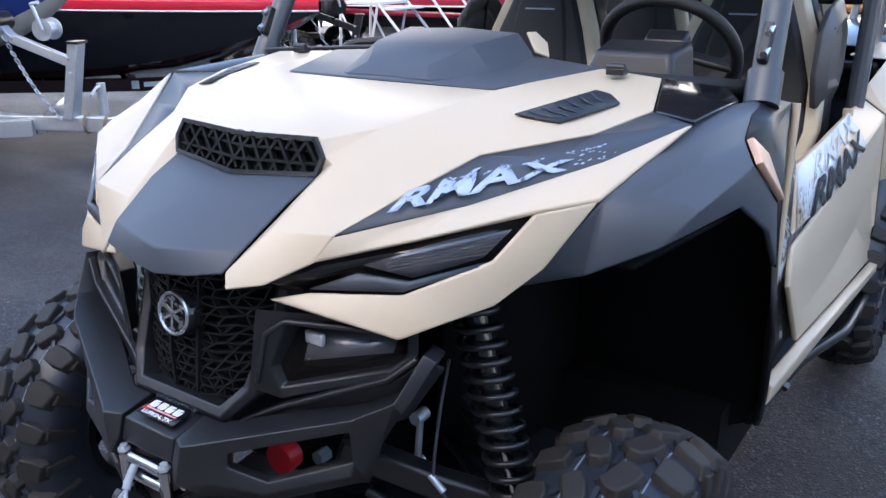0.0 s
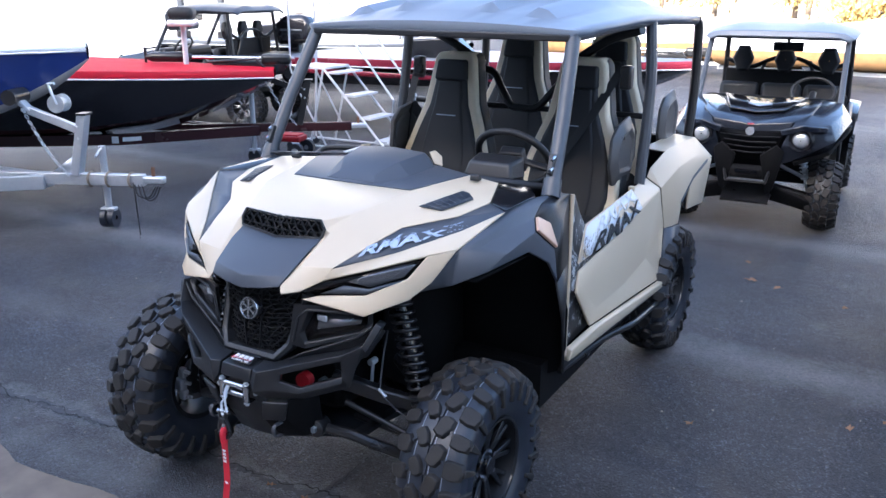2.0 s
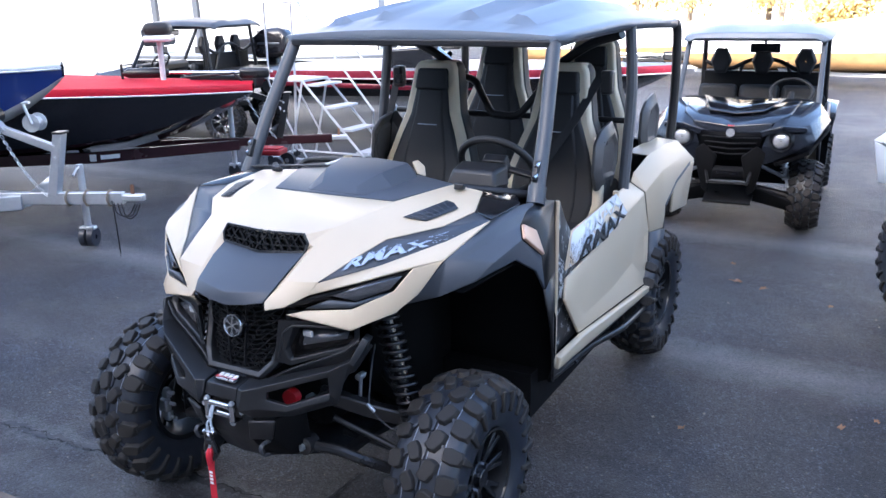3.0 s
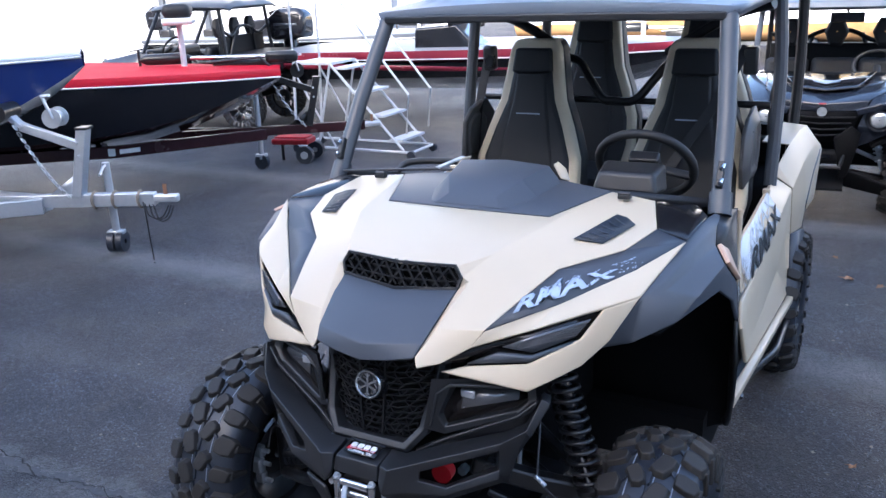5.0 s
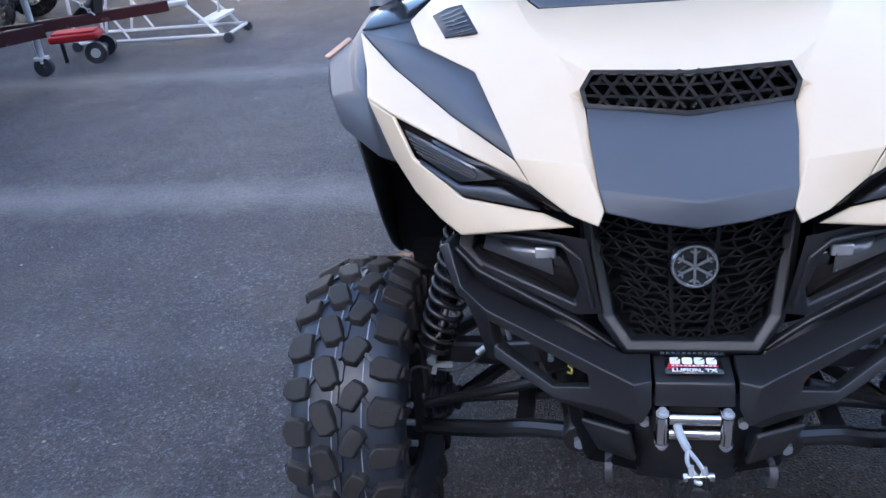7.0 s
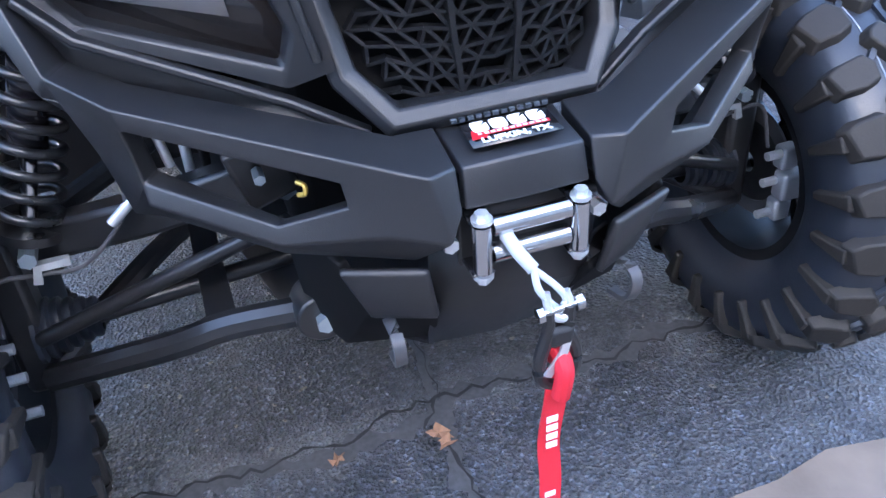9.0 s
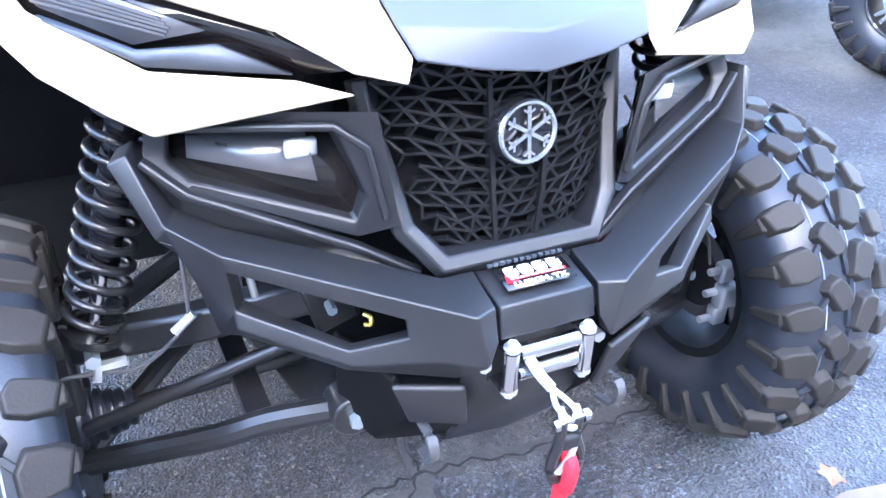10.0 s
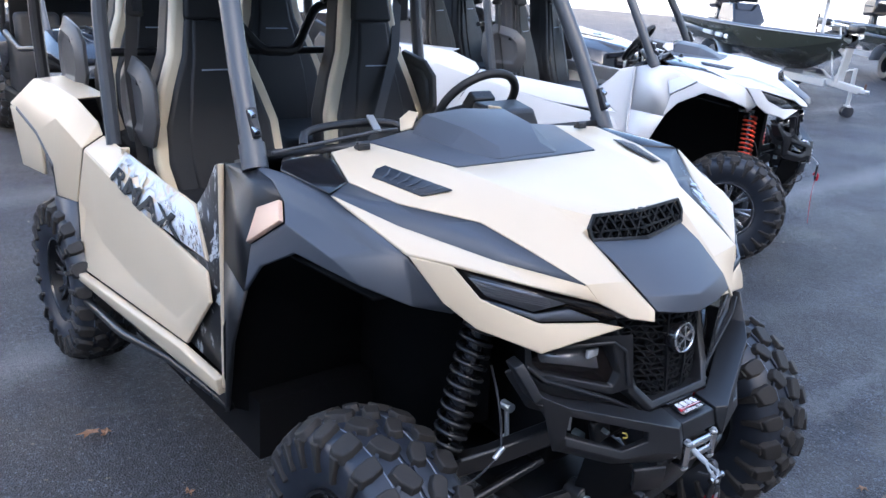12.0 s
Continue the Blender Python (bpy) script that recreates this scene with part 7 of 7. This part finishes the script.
    part("steering_wheel", sweep_bm([(0.36 + 0.185 * math.cos(2 * math.pi * i / 28), 0.66 + 0.08 * math.sin(2 * math.pi * i / 28), 1.13 + 0.12 * math.sin(2 * math.pi * i / 28)) for i in range(28)], ring_prof(0.015, 8), closed=True, up=(0, 1, 0)), M["fabric"], t, "black steering wheel", smooth=60)
    part("steering_column", rod_bm((0.36, 0.66, 1.12), (0.36, 0.45, 0.98), 0.03), M["fabric"], t)
    rows = []
    for y, w, z, c in ((0.58, 0.60, 1.625, 0.0), (0.61, 0.65, 1.65, 0.03), (0.85, 0.68, 1.67, 0.05), (1.3, 0.68, 1.68, 0.055), (1.75, 0.66, 1.66, 0.04), (1.82, 0.62, 1.63, 0.01)):
        rows.append([(w * (k / 8 - 1), y - 0.04 * (1 - (k / 8 - 1) ** 2) * (1 if y < 0.7 else 0), z + c * (1 - (k / 8 - 1) ** 4) + (0.014 if k in (3, 4, 5, 11, 12, 13) and 0.7 < y < 1.8 else 0) - (0.03 if k in (0, 16) else 0)) for k in range(17)])
    part("roof", faces_bm([p for r in rows for p in r], [(i * 17 + k, i * 17 + k + 1, (i + 1) * 17 + k + 1, (i + 1) * 17 + k) for i in range(5) for k in range(16)]), roofm, t, "moulded plastic roof", smooth=40, solid=0.03, bevel=0.008)
    return t


side_by_side(pose(0.70, 5.42, 0, 0, 0, 2), "dark blue-grey three-seat side-by-side with a grey roof", M["body_navy"], M["liner"], M["roof"], M["silver"])
side_by_side(pose(-8.98, 7.38, 0, 0, 0, -80) @ Matrix.Scale(1.05, 4), "black side-by-side with a roof parked behind the boat", M["body_black"], M["black"], M["cage"], M["silver"])
side_by_side(pose(5.5, 4.9, 0, 0, 0, 26) @ Matrix.Scale(1.08, 4), "black side-by-side parked beyond the white one", M["body_black"], M["black"], M["cage"], M["rim"])


# ---- far edge of the yard and the unseen wall added behind the camera to shade it ----
# wall_south is never in view; its height sets where the yard's shade ends
for nm, c, d in (("wall_south", (0, -16, 7.1), (80, 1.0, 14.2)), ("wall_north", (-26.9, 14.6, 4.5), (36, 0.3, 9)), ("wall_back", (3, 52, 7), (90, 0.3, 14)), ("wall_east", (36, 20, 3.0), (0.3, 60, 6)), ("wall_west", (-40, 2, 4.0), (0.3, 48, 8))):
    # wall_back and wall_east are added sunlit backdrops for the dazzling white distance
    tagged(part(nm, box_bm(c, d, rot=Euler((0, 0, radians(40 if nm == "wall_east" else 0))).to_matrix()), M["sun_block" if nm == "wall_south" else "wall"], None), "tall plain wall added round the yard", "wall", kind="structure")


def fence(x0, x1, y):
    t = thing("fence", "dark steel rail fence at the back of the yard", "fence", pose(x0, y, 0))
    n = int((x1 - x0) / 0.22)
    for zz in (0.25, 1.15):
        part("rail", sweep_bm([(0, 0, zz), (x1 - x0, 0, zz)], rect_prof(0.03, 0.03)), M["steel"], t)
    bar = bpy.data.meshes.new("bar")
    bm = box_bm((0, 0, 0.65), (0.018, 0.018, 1.3))
    bm.to_mesh(bar)
    bm.free()
    bar.materials.append(M["steel"])
    for i in range(n):
        o = new("picket", bar)
        o.parent = t
        o.matrix_local = pose(i * 0.22, 0, 0)
    return t


def tree(m, h, seed, leaf, low=0.62):
    r = random.Random(seed)
    t = thing("tree", "autumn tree with yellow leaves behind the yard", "tree", m, "autumn trees")
    part("trunk", rod_bm((0, 0, 0), (0.1, 0.05, h * 0.55), 0.16, r2=0.07), M["trunk"], t)
    for i in range(6):
        a = r.uniform(0, 6.28)
        p = Vector((0.08, 0.04, h * r.uniform(0.25, 0.5)))
        q = p + Vector((math.cos(a) * h * 0.22, math.sin(a) * h * 0.22, h * r.uniform(0.12, 0.3)))
        part("limb", rod_bm(p, q, 0.06, r2=0.02), M["trunk"], t)
    bm = bmesh.new()
    for k in range(26):
        a, b = r.uniform(0, 6.28), r.uniform(-0.5, 1.0)
        cc = Vector((math.cos(a) * h * 0.24 * r.random() ** 0.5, math.sin(a) * h * 0.24 * r.random() ** 0.5, h * (low + 0.26 * b)))
        for i in range(110):
            p = cc + Vector((r.gauss(0, 0.07), r.gauss(0, 0.07), r.gauss(0, 0.06))) * h
            e = Euler((r.uniform(0, 6), r.uniform(0, 6), r.uniform(0, 6))).to_matrix()
            s = r.uniform(0.05, 0.12)
            bm.faces.new([bm.verts.new(p + e @ Vector(o)) for o in ((s, 0, 0), (0, s * 0.6, 0), (-s, 0, 0), (0, -s * 0.6, 0))])
    tagged(part("crown", bm, leaf, t, "loose crown of small yellow leaves", smooth=0), kind="stuff")
    return t


def wrapped_boat(m, label="orange boat on a trailer, its tarpaulin coloured sunlit white", hull=None, cover=None):
    t = thing("boat", label, "boat", m, "boats on trailers")
    sec = [(-3 + 6 * u, 1.15 * (1 - max(0, (u - 0.5) / 0.5) ** 2.2) + 0.02, 0.30 + 0.4 * max(0, u - 0.6), 0.48, 0.76 + 0.1 * u) for u in (0, 0.2, 0.4, 0.6, 0.75, 0.9, 1.0)]
    bm, _ = hull_bm(sec)
    part("hull", bm, hull or M["tarp"], t, smooth=50)
    bm = bmesh.new()
    rows = [[bm.verts.new((a, s * w, gz + z)) for s, z in ((-1, 0), (-0.6, 0.35), (0, 0.62 + 0.08 * math.sin(a * 3)), (0.6, 0.35), (1, 0))] for a, w, kz, cz, gz in sec]
    for r0, r1 in zip(rows, rows[1:]):
        for j in range(4):
            bm.faces.new((r0[j], r0[j + 1], r1[j + 1], r1[j]))
    # the default white puts the glare of the sunlit top into the colour
    part("tarpaulin", bm, cover or M["gel_white"], t, "taut tarpaulin", smooth=30)
    part("trailer_frame", box_bm((0, 0, 0.32), (6, 1.1, 0.08)), M["zinc"], t)
    for s in (1, -1):
        o = part("trailer_wheel", lathe_bm([(-0.09, 0.16), (-0.10, 0.28), (-0.07, 0.325), (0.07, 0.325), (0.10, 0.28), (0.09, 0.16)], 24), M["tyre"], t)
        o.matrix_local = pose(-1.2, 0.75 * s, 0.325, 0, 0, 90)
    return t


wrapped_boat(pose(-4.6, 19.5, 0, 0, 0, 5))
wrapped_boat(pose(0.6, 18.5, 0, 0, 0, -4))
wrapped_boat(pose(5.6, 12.6, 0, 0, 0, 176), "dark boat under a grey tarpaulin on a trailer", M["gel_black"], M["roof"])
boat_trailer("boat_trailer", "galvanised boat trailer standing empty", pose(3.3, 15.6, 0, 0, 0, 186), 6.0, M["zinc"], -0.6)
fence(-8, 14, 22.5)
for i, (x, y, h) in enumerate(((0.3, 34, 6.5), (-3.5, 37, 6.0), (4.5, 36, 7.0), (9, 40, 8.5))):
    tree(pose(x, y, 0), h, 20 + i, M["leaf_y"])
tree(pose(-0.2, 29.5, 0), 4.2, 31, M["leaf_y"], 0.36)
for i, (x, y, h) in enumerate(((-9.0, 36, 6.0), (-6.2, 34, 5.2), (-2.8, 35.5, 5.6), (2.8, 34, 5.0), (5.6, 35, 5.8))):
    tree(pose(x, y, 0), h, 40 + i, M["leaf_y"], 0.45)

# boats and trailers to the east
green = boat("boat", "olive green aluminium fishing boat on a trailer", pose(10.9, 4.6, 0, 0, 0, -129), 6.0, M["gel_green"], M["gel_green"], M["roof"], M["gel_black"], bow_z=1.15, stern_z=1.1, keel=0.45, band=0.03)
for k, (x, w) in enumerate(((-3.2, 0.50), (-2.55, 0.28), (-2.15, 0.10))):
    part("hull_mark", box_bm((x, -1.13, 0.90), (w, 0.05, 0.07)), M["print"], green, "plain pale mark on the hull", bevel=0.01)
boat_trailer("boat_trailer", "grey boat trailer under the olive boat", pose(10.45, 4.05, 0, 0, 0, -129), 6.5, M["zinc"], -0.5, post_x=-0.75)
boat("boat", "olive green aluminium fishing boat on a trailer", pose(15.6, 3.4, 0, 0, 0, -129), 6.0, M["gel_green"], M["gel_green"], M["roof"], M["gel_black"], bow_z=1.15, stern_z=1.1, keel=0.45, band=0.03)
boat_trailer("boat_trailer", "white boat trailer under the olive boat", pose(15.1, 2.8, 0, 0, 0, -129), 6.5, M["ladder"], -0.5, post_x=-0.75)


# ---- dry leaves and grit on the asphalt ----
def dry_leaf(x, y, s, rz, seed):
    r = random.Random(seed)
    bm = bmesh.new()
    c = bm.verts.new((0, 0, 0.012))
    n = 11
    ring = [bm.verts.new((s * math.cos(2 * math.pi * i / n) * (1.0 if i % 2 else 0.55) * r.uniform(0.8, 1.2), 0.65 * s * math.sin(2 * math.pi * i / n) * (1.0 if i % 2 else 0.6), 0.006 + r.uniform(0, 0.018))) for i in range(n)]
    for i in range(n):
        bm.faces.new((c, ring[i], ring[(i + 1) % n]))
    o = part("dry_leaf", bm, M["wood_leaf"], None, smooth=0, solid=0.001)
    o.matrix_world = pose(x, y, 0.002, 0, 0, rz)
    return tagged(o, "curled brown dry leaf lying on the asphalt", "leaf", "dry leaves")


for i, (x, y, s) in enumerate(((-0.98, 1.48, 0.050), (-0.93, 1.46, 0.03), (-0.815, 0.93, 0.025), (-0.015, -0.112, 0.028), (-0.01, -0.14, 0.022), (-0.205, -0.104, 0.022), (0.835, -0.38, 0.04), (1.31, -0.435, 0.03), (1.20, 1.33, 0.03), (1.88, 1.67, 0.03), (2.03, 1.81, 0.025), (1.05, 3.68, 0.055), (1.25, 3.59, 0.04), (0.95, 4.1, 0.04), (1.7, 3.4, 0.03), (2.4, 3.0, 0.03))):
    dry_leaf(x, y, s, i * 47, i)


# ---- small things by the trailers ----
def trailer_dolly(m):
    t = thing("trailer_dolly", "red steel trailer dolly with a black wheel", "dolly", m)
    part("tray", box_bm((0, 0, 0.24), (0.46, 0.26, 0.07)), M["red"], t, "red pressed steel tray", bevel=0.02, seg=3)
    part("tray_rim", box_bm((0, 0, 0.285), (0.40, 0.20, 0.02)), M["gel_red"], t, bevel=0.008)
    for s in (1, -1):
        o = part("wheel", lathe_bm([(-0.03, 0.03), (-0.035, 0.10), (0.035, 0.10), (0.03, 0.03)], 24), M["tyre"], t, "black dolly wheel")
        o.matrix_local = pose(0.20, 0.17 * s, 0.10, 0, 0, 90)
        h = part("wheel_hub", rod_bm((0.20, 0.15 * s, 0.10), (0.20, 0.21 * s, 0.10), 0.045, n=16), M["zinc"], t)
    part("leg", rod_bm((-0.15, 0, 0.0), (-0.15, 0, 0.22), 0.02), M["steel"], t)
    return t


trailer_dolly(pose(-4.98, 5.66, 0, 0, 0, 15))
cable = part("trailer_cable", tube_bm([(-3.80, 2.28, 0.50), (-3.75, 2.25, 0.40), (-3.73, 2.24, 0.2), (-3.71, 2.23, 0.02), (-3.64, 2.17, 0.012)], 0.006, 4), M["steel"], None)
tagged(cable, "black wiring cable hanging from the trailer tongue", "cable")


# ---- loose grit and crumbs scattered over the yard ----
r = random.Random(77)
bm = bmesh.new()
for i in range(420):
    x, y = r.uniform(-6, 6), r.uniform(-0.42, 7.5)
    if abs(x) < 0.9 and -0.5 < y < 2.9:
        continue
    q = r.choice((0.003, 0.004, 0.005, 0.007, 0.010))
    a = r.uniform(0, 6.28)
    ring = [bm.verts.new((x + q * math.cos(a + k * 1.57) * r.uniform(0.6, 1.3), y + q * math.sin(a + k * 1.57) * r.uniform(0.5, 1.2), 0.001)) for k in range(4)]
    tip = bm.verts.new((x, y, q * r.uniform(0.5, 1.0)))
    for k in range(4):
        bm.faces.new((ring[k], ring[(k + 1) % 4], tip))
M["grit"] = material("pale_grit", (0.30, 0.27, 0.23), 0.8, vary=0.5, scale=3)
tagged(part("grit", bm, M["grit"], None, smooth=0), "pale grit and crumbs scattered on the asphalt", "grit", kind="stuff")
